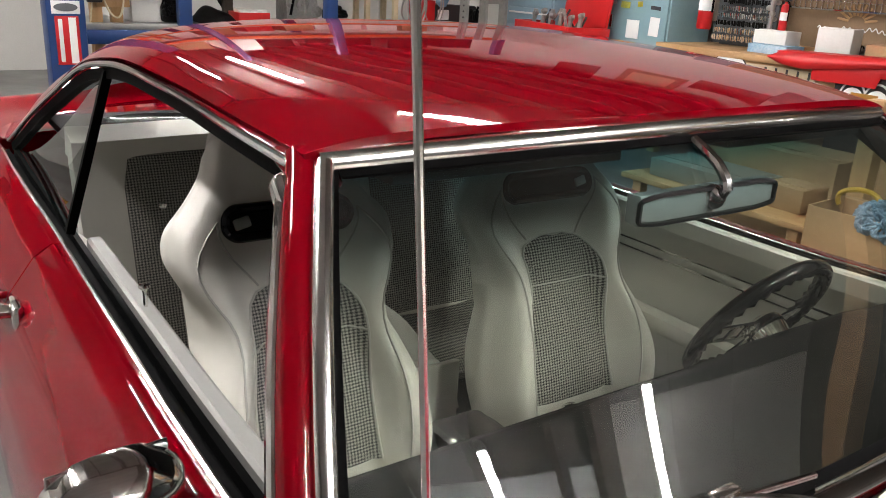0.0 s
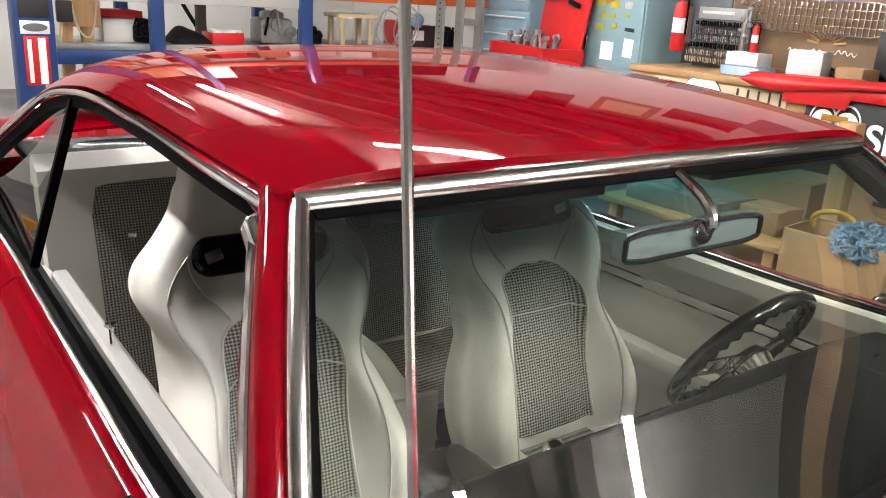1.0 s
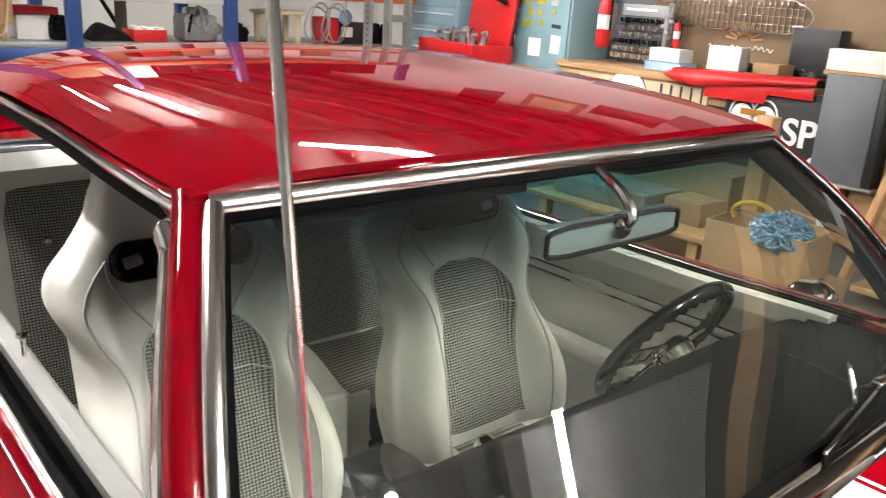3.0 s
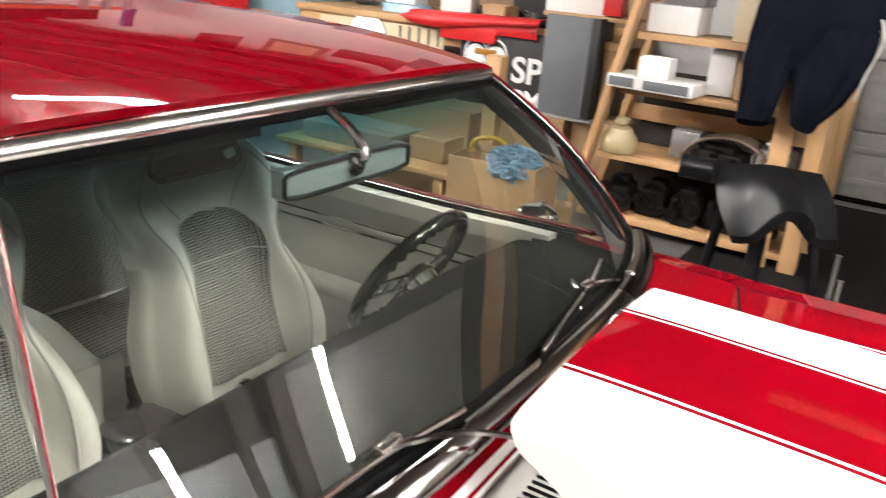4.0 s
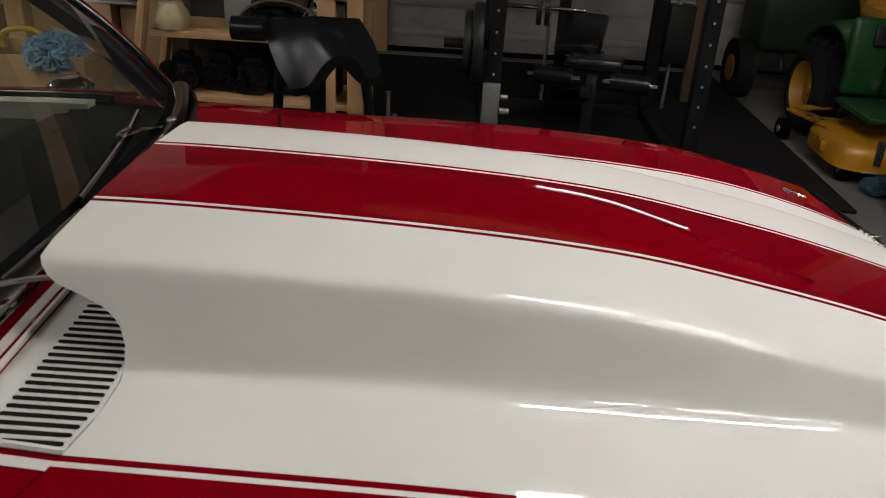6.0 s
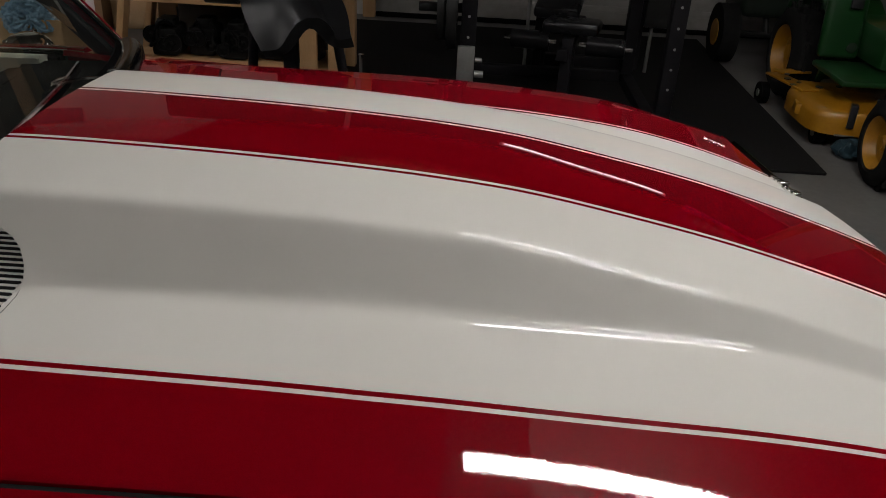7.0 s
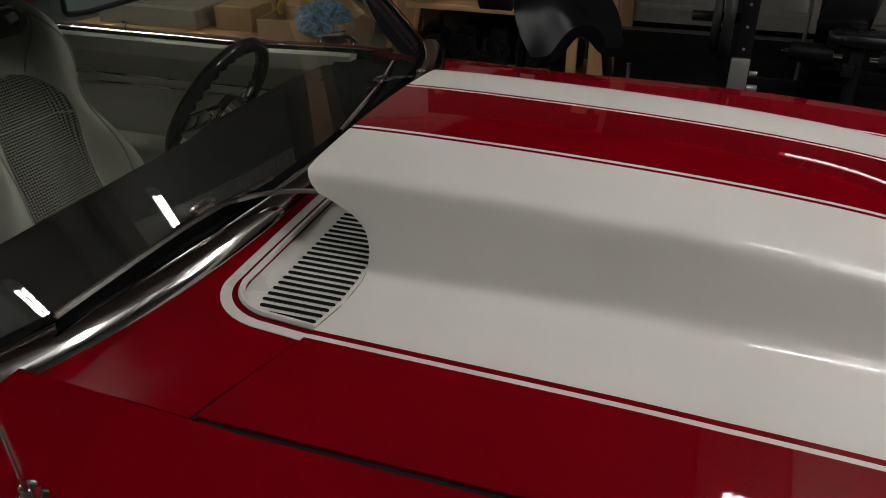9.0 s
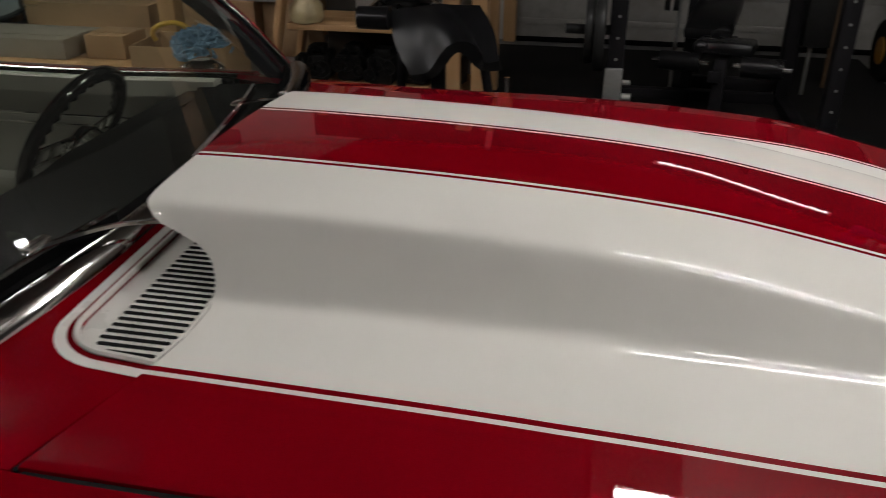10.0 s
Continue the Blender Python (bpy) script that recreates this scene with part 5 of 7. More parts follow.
carton("white_box", (-0.05, 3.80, 0.472), (0.16, 0.16, 0.16), GREYSTEEL, "grey metal can on a shelf", "can")
hoop = thing("leather_hoop", "brown curved strap over dark parts on a shelf", "strap", at=(0.22, 3.66, 0.472))
part("strap", sweep(B(), [Vector((0.25 * math.cos(a), 0, 0.02 + 0.17 * math.sin(a))) for a in frange(0.05, 3.09, 18)], [(-0.09, -0.006), (0.09, -0.006), (0.09, 0.006), (-0.09, 0.006)], up=(0, 0, 1)), surface("brown_leather", (0.16, 0.12, 0.08), (0.10, 0.075, 0.05), 0.6), hoop)


def lump(name, c, s, mat, label, cat, seed, face=(0, -1)):
    """An irregular engine part: a cast body with a shoulder, pulleys towards the room, bent pipes and bolt heads."""
    r = random.Random(seed)
    t = thing(name, label, cat, at=c, turn=r.uniform(-14, 14))
    bm = box(B(), (0, 0, s[2] * 0.36), (s[0] * 0.84, s[1] * 0.84, s[2] * 0.70), min(s) * 0.12)
    box(bm, (s[0] * r.uniform(-0.08, 0.08), s[1] * r.uniform(-0.1, 0.1), s[2] * 0.74), (s[0] * 0.56, s[1] * 0.50, s[2] * 0.30), min(s) * 0.10)
    part("body", bm, mat, t)
    f, q = Vector((face[0], face[1], 0)), Vector((-face[1], face[0], 0))
    depth, wide = (s[0], s[1]) if face[0] else (s[1], s[0])
    for k in range(3):
        p = f * depth * 0.40 + q * wide * (-0.30 + 0.30 * k + r.uniform(-0.05, 0.05)) + Vector((0, 0, s[2] * r.uniform(0.25, 0.62)))
        rad = s[2] * r.uniform(0.12, 0.24)
        m = Matrix.Translation(p) @ f.to_track_quat("Z", "Y").to_matrix().to_4x4()
        d = part("pulley", spin(B(), [(0, 0.02), (rad * 0.25, 0.02), (rad * 0.3, 0.012), (rad * 0.8, 0.010), (rad * 0.86, 0.024), (rad, 0.024), (rad, 0.0), (rad * 0.7, -0.02)], m, 18), mat, t)
        part("bolt", rod(B(), m @ Vector((0, 0, 0.018)), m @ Vector((0, 0, 0.032)), rad * 0.16, seg=6), mat, d)
    for k in range(2):
        a = q * wide * r.uniform(-0.4, 0.4) + Vector((0, 0, s[2] * 0.6)) + f * depth * 0.2
        b = q * wide * r.uniform(-0.45, 0.45) + Vector((0, 0, s[2] * 0.25)) + f * depth * 0.46
        mid = (a + b) / 2 + f * depth * 0.12 + Vector((0, 0, s[2] * r.uniform(0.25, 0.5)))
        part("hose", sweep(B(), curve_pts([a, mid, b], 10), circle(s[2] * r.uniform(0.025, 0.05), 7)), mat if k else RUBBER, t)
    return t


for k in range(5):
    lump("machine_part", (-0.38 + 0.21 * k, 3.70 + 0.05 * (k % 2), 0.102), (0.19, 0.26, 0.24), DARKSTUFF, "dark oily machine part on the bottom shelf", "machine part", 10 + k)
lump("machine_part", (0.20, 3.66, 0.472), (0.34, 0.24, 0.15), DARKSTUFF, "dark oily machine part under a strap", "machine part", 31)
lump("machine_part", (0.47, 3.70, 0.472), (0.20, 0.24, 0.22), SILVERSTUFF, "grey cast metal part on a shelf", "machine part", 32)

# jeans hanging from the post
jeans = thing("hanging_jeans", "dark blue denim trousers hanging from the shelf post", "trousers", at=(0.53, 3.40, 0))


def cloth_tube(stations, seed, n=40):
    """Hanging cloth: oval rings (z, x, half width, half depth) broken by long folds that run down it."""
    bm, rings = B(), []
    zs, xs, ws, ds = zip(*stations)
    for i in range(29):
        v = i / 28
        t = v * (len(zs) - 1)
        k = min(int(t), len(zs) - 2)
        z, cx, w, d = (lerp(q[k], q[k + 1], t - k) for q in (zs, xs, ws, ds))
        ring = []
        for a in frange(0, 2 * math.pi, n + 1)[:-1]:
            f = noise.noise(Vector((2.6 * math.cos(a), 2.6 * math.sin(a), z * 2.2 + seed))) + 0.5 * noise.noise(Vector((5 * math.cos(a), 5 * math.sin(a), z * 6 + seed)))
            ring.append(bm.verts.new((cx + w * math.cos(a) * (1 + 0.10 * f), (d + 0.035 * f) * math.sin(a), z + (0.03 * math.cos(a + seed) if i == 28 else 0))))
        rings.append(ring)
    for p, q in zip(rings, rings[1:]):
        for j in range(n):
            bm.faces.new((p[j], p[(j + 1) % n], q[(j + 1) % n], q[j]))
    bm.faces.new(rings[-1])
    return bm


part("leg", cloth_tube([(1.30, -0.13, 0.13, 0.07), (1.10, -0.155, 0.125, 0.07), (0.95, -0.165, 0.105, 0.06), (0.80, -0.175, 0.085, 0.05)], 1.3), DENIM, jeans)
part("leg", cloth_tube([(1.30, 0.13, 0.17, 0.07), (1.10, 0.13, 0.165, 0.07), (0.95, 0.10, 0.12, 0.06), (0.82, 0.06, 0.06, 0.045)], 4.1), DENIM, jeans)
part("seat_of_trousers", cloth_tube([(1.66, 0.02, 0.20, 0.07), (1.52, 0.02, 0.25, 0.09), (1.36, 0.02, 0.28, 0.09), (1.22, 0.0, 0.27, 0.07), (1.08, -0.01, 0.05, 0.03)], 7.7), DENIM, jeans)
part("waistband", sweep(B(), [Vector((0.02 + 0.20 * math.cos(a), 0.07 * math.sin(a), 1.66)) for a in frange(0, 2 * math.pi, 25)[:-1]], [(-0.004, -0.02), (0.004, -0.02), (0.004, 0.02), (-0.004, 0.02)], closed=True), DENIM, jeans)
part("lining_edge", sweep(B(), curve_pts([(0.30, -0.03, 1.36), (0.33, -0.05, 1.26), (0.29, -0.05, 1.10), (0.27, -0.04, 0.98)], 12), circle(0.006, 6)), VINYLGREY, jeans, "pale turned-out lining edge")

# ---- curl bench with a scooped pad ----
curl = thing("curl_bench", "black preacher curl bench with a padded armrest", "bench", at=(0.66, 2.36, 0))
def curl_pad(u, v):
    """u across, v from the upper back edge down to the scooped front edge."""
    scoop = 0.10 * math.exp(-(u / 0.36) ** 2)
    top = Vector((u * 0.20 - 0.03, 0.10, 0.735 + 0.015 * u))
    low = Vector((u * 0.185 + 0.115, -0.15, 0.545 + 0.035 * u + scoop))
    p = top.lerp(low, v)
    puff = 0.02 * (1 - u ** 4) * math.sin(math.pi * min(1, v * 1.02))
    return p + Vector((0, -0.6 * puff, 0.8 * puff))
sheet(part("pad", grid(B(), curl_pad, frange(-1, 1, 25), frange(0, 1, 14)), LEATHER, curl, "glossy black padded armrest", 70), 0.06, 1)
part("roller", rod(B(), (-0.36, 0.02, 0.74), (-0.22, 0.02, 0.74), 0.05, seg=20), LEATHER, curl)
part("upright", box(B(), (0, 0.0, 0.36), (0.06, 0.06, 0.66), 0.006), RACKPAINT, curl)
for xx in (-0.16, 0.18):
    part("strut", rod(B(), (xx, 0.03, 0.66), (xx * 1.5, 0.14, 0.02), 0.022, seg=12), RACKPAINT, curl)
part("foot_bar", box(B(), (0, 0.15, 0.03), (0.60, 0.06, 0.05), 0.006), RACKPAINT, curl)
part("foot_bar", box(B(), (0.0, -0.30, 0.03), (0.45, 0.06, 0.05), 0.006), RACKPAINT, curl)
part("spine", box(B(), (0, -0.10, 0.06), (0.06, 0.46, 0.05), 0.006), RACKPAINT, curl)
for k in range(3):
    part("peg", rod(B(), (0.30 + 0.03 * k, 0.05, 0.10), (0.30 + 0.03 * k, 0.05, 0.50 - 0.1 * k), 0.012, seg=10), CHROME, curl)

# ---- power rack ----
rack = thing("power_rack", "charcoal steel power rack with weight plates on pegs", "gym rack")
RX0, RX1, RYF, RYB = 1.425, 2.43, 2.88, 3.98
for xx in (RX0, RX1):
    for yy in (RYF, RYB):
        up = part("upright", box(B(), (xx, yy, 0.81), (0.075, 0.075, 1.62), 0.005), RACKPAINT, rack)
        if yy == RYF:
            for k in range(13):
                part("hole", rod(B(), (xx, yy - 0.0385, 0.30 + 0.10 * k), (xx, yy - 0.037, 0.30 + 0.10 * k), 0.007, seg=10), GREYSTEEL, up, "bright adjustment hole")
    for zz in (0.04, 1.58):
        part("side_rail", box(B(), (xx, (RYF + RYB) / 2, zz), (0.07, RYB - RYF - 0.076, 0.07), 0.005), RACKPAINT, rack)
for zz in (1.22, 1.58):
    part("cross_rail", box(B(), ((RX0 + RX1) / 2, RYB, zz), (RX1 - RX0 - 0.076, 0.07, 0.07), 0.005), RACKPAINT, rack)
part("cross_rail", box(B(), ((RX0 + RX1) / 2, RYB, 0.04), (RX1 - RX0 - 0.076, 0.07, 0.07), 0.005), RACKPAINT, rack)
for xx in (RX0,):
    b = part("spotter_bracket", box(B(), (xx - 0.005, RYF - 0.05, 0.36), (0.085, 0.03, 0.20), 0.006), GREYSTEEL, rack, "worn silver bracket")
    part("bolt", rod(B(), (xx + 0.04, RYF - 0.07, 0.33), (xx + 0.085, RYF - 0.07, 0.33), 0.018, seg=12), GREYSTEEL, b)
    part("bolt", rod(B(), (xx + 0.04, RYF - 0.07, 0.40), (xx + 0.075, RYF - 0.07, 0.40), 0.012, seg=12), GREYSTEEL, b)


def plate(x, y, z, r, w, sx=1):
    t = thing("weight_plate", "black iron weight plate on a rack peg", "weight plate", "weight plates", at=(x, y, z))
    m = pose(0, 0, 0, 0, 90, 0)
    part("disc", spin(B(), [(0.028, -w / 2), (r * 0.35, -w / 2), (r * 0.42, -w * 0.25), (r * 0.82, -w * 0.25), (r * 0.88, -w / 2), (r * 0.97, -w / 2), (r, -w * 0.3), (r, w * 0.3), (r * 0.97, w / 2), (r * 0.88, w / 2), (r * 0.82, w * 0.25), (r * 0.42, w * 0.25), (r * 0.35, w / 2), (0.028, w / 2)], m, 36), CASTIRON, t)
    return t


for zz, r in ((0.98, 0.115), (0.62, 0.20), (1.42, 0.16)):
    part("peg", rod(B(), (RX0 - 0.03, RYF + 0.05, zz), (RX0 - 0.25, RYF + 0.05, zz), 0.024, seg=14), CASTIRON, rack)
    plate(RX0 - 0.085, RYF + 0.05, zz, r, 0.05)
    if r > 0.15:
        plate(RX0 - 0.135, RYF + 0.05, zz, r * 0.8, 0.04)
for zz, r in ((0.95, 0.13), (1.35, 0.19)):
    part("peg", rod(B(), (RX1 - 0.02, RYB, zz), (RX1 + 0.18, RYB, zz), 0.024, seg=14), CASTIRON, rack)
    plate(RX1 + 0.08, RYB, zz, r, 0.05)
# pulley tower behind
tower = thing("pulley_tower", "black pulley tower with slim guide rods", "gym machine")
part("post", box(B(), (1.90, 4.30, 0.82), (0.07, 0.07, 1.64), 0.005), RACKPAINT, tower)
part("post", box(B(), (2.52, 4.30, 0.82), (0.07, 0.07, 1.64), 0.005), RACKPAINT, tower)
part("head", box(B(), (2.21, 4.30, 1.605), (0.55, 0.07, 0.07), 0.005), RACKPAINT, tower)
part("base", box(B(), (2.21, 4.30, 0.05), (0.55, 0.07, 0.07), 0.005), RACKPAINT, tower)
for xx in (1.80, 2.60):
    part("guide_rod", rod(B(), (xx, 4.22, 0.0), (xx, 4.22, 1.62), 0.012, seg=10), GREYSTEEL, tower)
part("weight_block", box(B(), (2.62, 4.22, 0.50), (0.16, 0.12, 0.36), 0.006), CASTIRON, tower)
part("label", box(B(), (2.60, 4.155, 0.78), (0.14, 0.006, 0.10), 0.001), PAPER, tower)
# barbell on the tower side
bar = thing("barbell", "short barbell with small black plates", "barbell", at=(1.72, 4.02, 0.64), turn=-6)
part("bar", rod(B(), (-0.26, 0, 0), (0.28, 0, 0), 0.013, seg=12), CHROME, bar)
for xx in (-0.02, 0.03):
    part("disc", rod(B(), (xx, 0, 0), (xx + 0.03, 0, 0), 0.105, seg=28), CASTIRON, bar)
part("cradle", box(B(), (0.14, 0.04, -0.32), (0.05, 0.05, 0.64), 0.005), RACKPAINT, bar)
# weight bench
bench = thing("weight_bench", "black incline weight bench with padded rollers", "bench", at=(1.98, 3.42, 0), turn=-12)
part("back_pad", box(B(), (-0.10, 0.42, 0.535), (0.26, 0.62, 0.07), 0.025, (8, 0, 0)), LEATHER, bench)
part("seat_pad", box(B(), (0.02, -0.03, 0.47), (0.30, 0.34, 0.07), 0.025, (-6, 0, 0)), LEATHER, bench)
for xx in (-0.18, 0.22):
    r = part("roller", rod(B(), (xx - 0.10, -0.24, 0.42), (xx + 0.10, -0.24, 0.42), 0.05, seg=18), LEATHER, bench)
    part("roller_tube", rod(B(), (xx - 0.14, -0.24, 0.42), (xx + 0.14, -0.24, 0.42), 0.014, seg=10), CHROME, r)
part("front_leg", box(B(), (0.02, -0.20, 0.22), (0.06, 0.06, 0.44), 0.005), RACKPAINT, bench)
part("foot", box(B(), (0.02, -0.24, 0.025), (0.42, 0.06, 0.05), 0.005), RACKPAINT, bench)
part("frame_rail", box(B(), (0.0, 0.20, 0.36), (0.06, 0.95, 0.06), 0.005), RACKPAINT, bench)
part("rear_leg", box(B(), (-0.04, 0.66, 0.18), (0.06, 0.06, 0.36), 0.005), RACKPAINT, bench)
part("foot", box(B(), (-0.04, 0.66, 0.025), (0.40, 0.06, 0.05), 0.005), RACKPAINT, bench)

# ---- lawn tractor ----
tractor = thing("lawn_tractor", "green and yellow ride-on lawn mower parked on concrete", "lawn mower")


def tractor_wheel(c, r, w, turn, lugs):
    m = Matrix.Translation(c) @ pose(0, 0, 0, 0, 0, turn) @ pose(0, 0, 0, 0, 90, 0)
    wh = part("wheel", spin(B(), [(r * 0.60, -w * 0.40), (r * 0.68, -w * 0.5), (r * 0.86, -w * 0.48), (r, -w * 0.36), (r, w * 0.36), (r * 0.86, w * 0.48), (r * 0.68, w * 0.5), (r * 0.60, w * 0.40)], m, 40), TYRE, tractor, "black treaded tyre on a yellow rim")
    part("rim", spin(B(), [(0.0, -w * 0.30), (r * 0.16, -w * 0.30), (r * 0.20, -w * 0.18), (r * 0.48, -w * 0.14), (r * 0.56, -w * 0.36), (r * 0.62, -w * 0.46), (r * 0.64, -w * 0.40), (r * 0.60, w * 0.4), (0, w * 0.4)], m, 32), YELLOW, wh, "yellow steel rim")
    bm = B()
    for k in range(lugs):
        a = 2 * math.pi * k / lugs
        for sgn in (-1, 1):
            box(bm, m @ Vector((r * 1.005 * math.cos(a + sgn * 0.08), r * 1.005 * math.sin(a + sgn * 0.08), sgn * w * 0.22)), (0.02, 0.03, w * 0.4), 0.003)
    tagged(part("tread", bm, TYRE, wh), kind="stuff")


TT = 0
tractor_wheel((3.46, 3.96, 0.265), 0.265, 0.22, TT, 18)
tractor_wheel((4.28, 3.96, 0.265), 0.265, 0.22, TT, 18)
tractor_wheel((3.42, 2.52, 0.20), 0.20, 0.16, TT - 4, 16)
tractor_wheel((4.22, 2.52, 0.20), 0.20, 0.16, TT - 4, 16)
def fender(u, v):
    a = lerp(-0.3, 2.6, u)
    return Vector((lerp(3.46, 3.80, v), 3.97 - 0.40 * math.cos(a), 0.30 + 0.36 * math.sin(a) + 0.03 * (1 - (2 * v - 1) ** 2)))
sheet(part("fender", grid(B(), fender, frange(0, 1, 20), frange(0, 1, 8)), GREEN, tractor, "glossy green mudguard"), 0.02)
part("body", box(B(), (3.86, 3.72, 0.46), (0.50, 1.0, 0.22), 0.05), GREEN, tractor)
part("hood", box(B(), (3.86, 2.86, 0.66), (0.52, 0.90, 0.40), 0.10, seg=4), GREEN, tractor, "rounded green engine hood")
part("floor_panel", box(B(), (3.56, 3.26, 0.33), (0.40, 0.44, 0.035), 0.015), GREEN, tractor)
panel = part("side_panel", box(B(), (3.50, 3.53, 0.56), (0.22, 0.07, 0.42), 0.03, (-6, 0, 0), seg=3), GREEN, tractor)
part("reflector", rod(B(), (3.56, 3.487, 0.42), (3.56, 3.477, 0.42), 0.03, seg=18), CHROME, panel)
part("recess", box(B(), (3.53, 3.49, 0.68), (0.07, 0.02, 0.10), 0.008, (-6, 0, 0)), BLACKPLASTIC, panel)
part("seat", box(B(), (3.88, 4.12, 0.90), (0.46, 0.14, 0.36), 0.05, (-12, 0, 0)), YELLOW, tractor, "yellow seat")
part("seat_base", box(B(), (3.88, 3.90, 0.73), (0.46, 0.42, 0.10), 0.04), YELLOW, tractor)
part("steering_column", rod(B(), (3.86, 3.30, 0.70), (3.86, 3.42, 0.98), 0.03), BLACKPLASTIC, tractor)
part("steering_ring", sweep(B(), [Vector((3.86 + 0.17 * math.cos(a), 3.43 + 0.12 * math.sin(a), 1.0 + 0.10 * math.sin(a))) for a in frange(0, 2 * math.pi, 29)[:-1]], circle(0.014, 8), closed=True), BLACKPLASTIC, tractor)
def deck_shell():
    """A pressed deck: a rounded outline with an upright skirt and a soft shoulder."""
    bm, rings = B(), []
    n = 48
    for z, k in ((0.085, 1.0), (0.165, 1.0), (0.19, 0.985), (0.205, 0.95), (0.212, 0.88)):
        ring = []
        for i in range(n):
            a = 2 * math.pi * i / n
            c, d = math.cos(a), math.sin(a)
            ring.append(bm.verts.new((3.78 + 0.55 * k * math.copysign(abs(c) ** 0.40, c), 3.22 + 0.29 * k * math.copysign(abs(d) ** 0.40, d), z)))
        rings.append(ring)
    for p, q in zip(rings, rings[1:]):
        for i in range(n):
            bm.faces.new((p[i], p[(i + 1) % n], q[(i + 1) % n], q[i]))
    bm.faces.new(rings[-1])
    bm.faces.new(list(reversed(rings[0])))
    return bm
deck = part("mower_deck", deck_shell(), YELLOW, tractor, "yellow pressed steel mowing deck")
part("deck_lip", box(B(), (3.52, 2.945, 0.088), (0.34, 0.02, 0.008), 0.002), GREYSTEEL, deck, "bare steel lower lip")
part("deck_arm", box(B(), (3.285, 3.50, 0.205), (0.10, 0.44, 0.014), 0.004, (-3, 0, 8)), YELLOW, deck)
part("deck_tab", box(B(), (3.36, 3.70, 0.215), (0.20, 0.08, 0.012), 0.004, (0, 0, 14)), YELLOW, deck)
for hx, hy, hr in ((3.30, 3.62, 0.016), (3.27, 3.52, 0.020), (3.31, 3.45, 0.014), (3.26, 3.40, 0.018), (3.40, 3.38, 0.022), (3.52, 3.41, 0.018)):
    part("hole", rod(B(), (hx, hy, 0.2135), (hx, hy, 0.2195), hr, seg=8), BLACKPLASTIC, deck, "dark punched hole")
part("deck_flange", box(B(), (3.50, 3.41, 0.2095), (0.36, 0.16, 0.008), 0.003, (0, 0, -8)), YELLOW, deck)
part("step_block", box(B(), (3.25, 3.20, 0.15), (0.07, 0.10, 0.06), 0.012, (0, 0, -12)), YELLOW, deck)
part("bracket", box(B(), (3.42, 2.955, 0.19), (0.035, 0.06, 0.12), 0.004, (0, 0, -20)), BLACKPLASTIC, deck)
for xx, yy, rr in ((3.20, 3.74, 0.065), (3.29, 3.06, 0.06)):
    gw = part("gauge_wheel", rod(B(), (xx, yy, rr), (xx + 0.05, yy, rr), rr, seg=20), RUBBER, deck)
    part("hub", rod(B(), (xx - 0.006, yy, rr), (xx, yy, rr), rr * 0.35, seg=14), GREYSTEEL, gw)
far_cart = thing("garden_cart", "dark green garden cart with small yellow wheels", "cart", at=(3.22, 4.84, 0))
part("tub", box(B(), (0.52, 0.12, 0.62), (0.86, 0.50, 0.62), 0.06, seg=3), surface("dark_green_plastic", (0.004, 0.010, 0.005), (0.006, 0.013, 0.007), 0.6), far_cart, "deep dark green tub")
part("tub_rim", box(B(), (0.52, 0.12, 0.935), (0.90, 0.54, 0.03), 0.012), BLACKPLASTIC, far_cart)
for xx in (0.0, 1.04):
    w = part("wheel", rod(B(), (xx - 0.06, -0.1, 0.20), (xx + 0.06, -0.1, 0.20), 0.20, seg=30), TYRE, far_cart)
    part("rim", rod(B(), (xx - 0.066, -0.1, 0.20), (xx + 0.066, -0.1, 0.20), 0.09, seg=24), YELLOW, w)
part("axle", rod(B(), (0.06, -0.1, 0.20), (0.98, -0.1, 0.20), 0.02, seg=10), CASTIRON, far_cart)
part("strut", rod(B(), (0.30, -0.1, 0.20), (0.30, 0.0, 0.36), 0.02, seg=10), CASTIRON, far_cart)
part("strut", rod(B(), (0.74, -0.1, 0.20), (0.74, 0.0, 0.36), 0.02, seg=10), CASTIRON, far_cart)
solo("brown_board", box(B(), (2.80, 4.42, 0.40), (0.09, 0.03, 0.80), 0.004), surface("brown_board", (0.10, 0.055, 0.025), (0.07, 0.04, 0.02), 0.7), "brown offcut board standing behind the rack", "board")
ragm = ball(B(), (0, 0, 0.045), (0.085, 0.075, 0.045), 24, 16)
for v in ragm.verts:
    v.co += Vector(v.co).normalized() * 0.035 * noise.noise(Vector(v.co) * 30)
solo("blue_rag", ragm, surface("dark_teal_cloth", (0.006, 0.022, 0.032), (0.010, 0.034, 0.046), 0.9, bump=0.6, fine=200), "crumpled dark blue rag on the floor", "rag", at=pose(3.42, 2.86, -0.004))

# boards hung high on the north wall of the rear bay
SIGNRED = surface("dark_red_sign", (0.16, 0.01, 0.012), (0.11, 0.008, 0.01), 0.4)
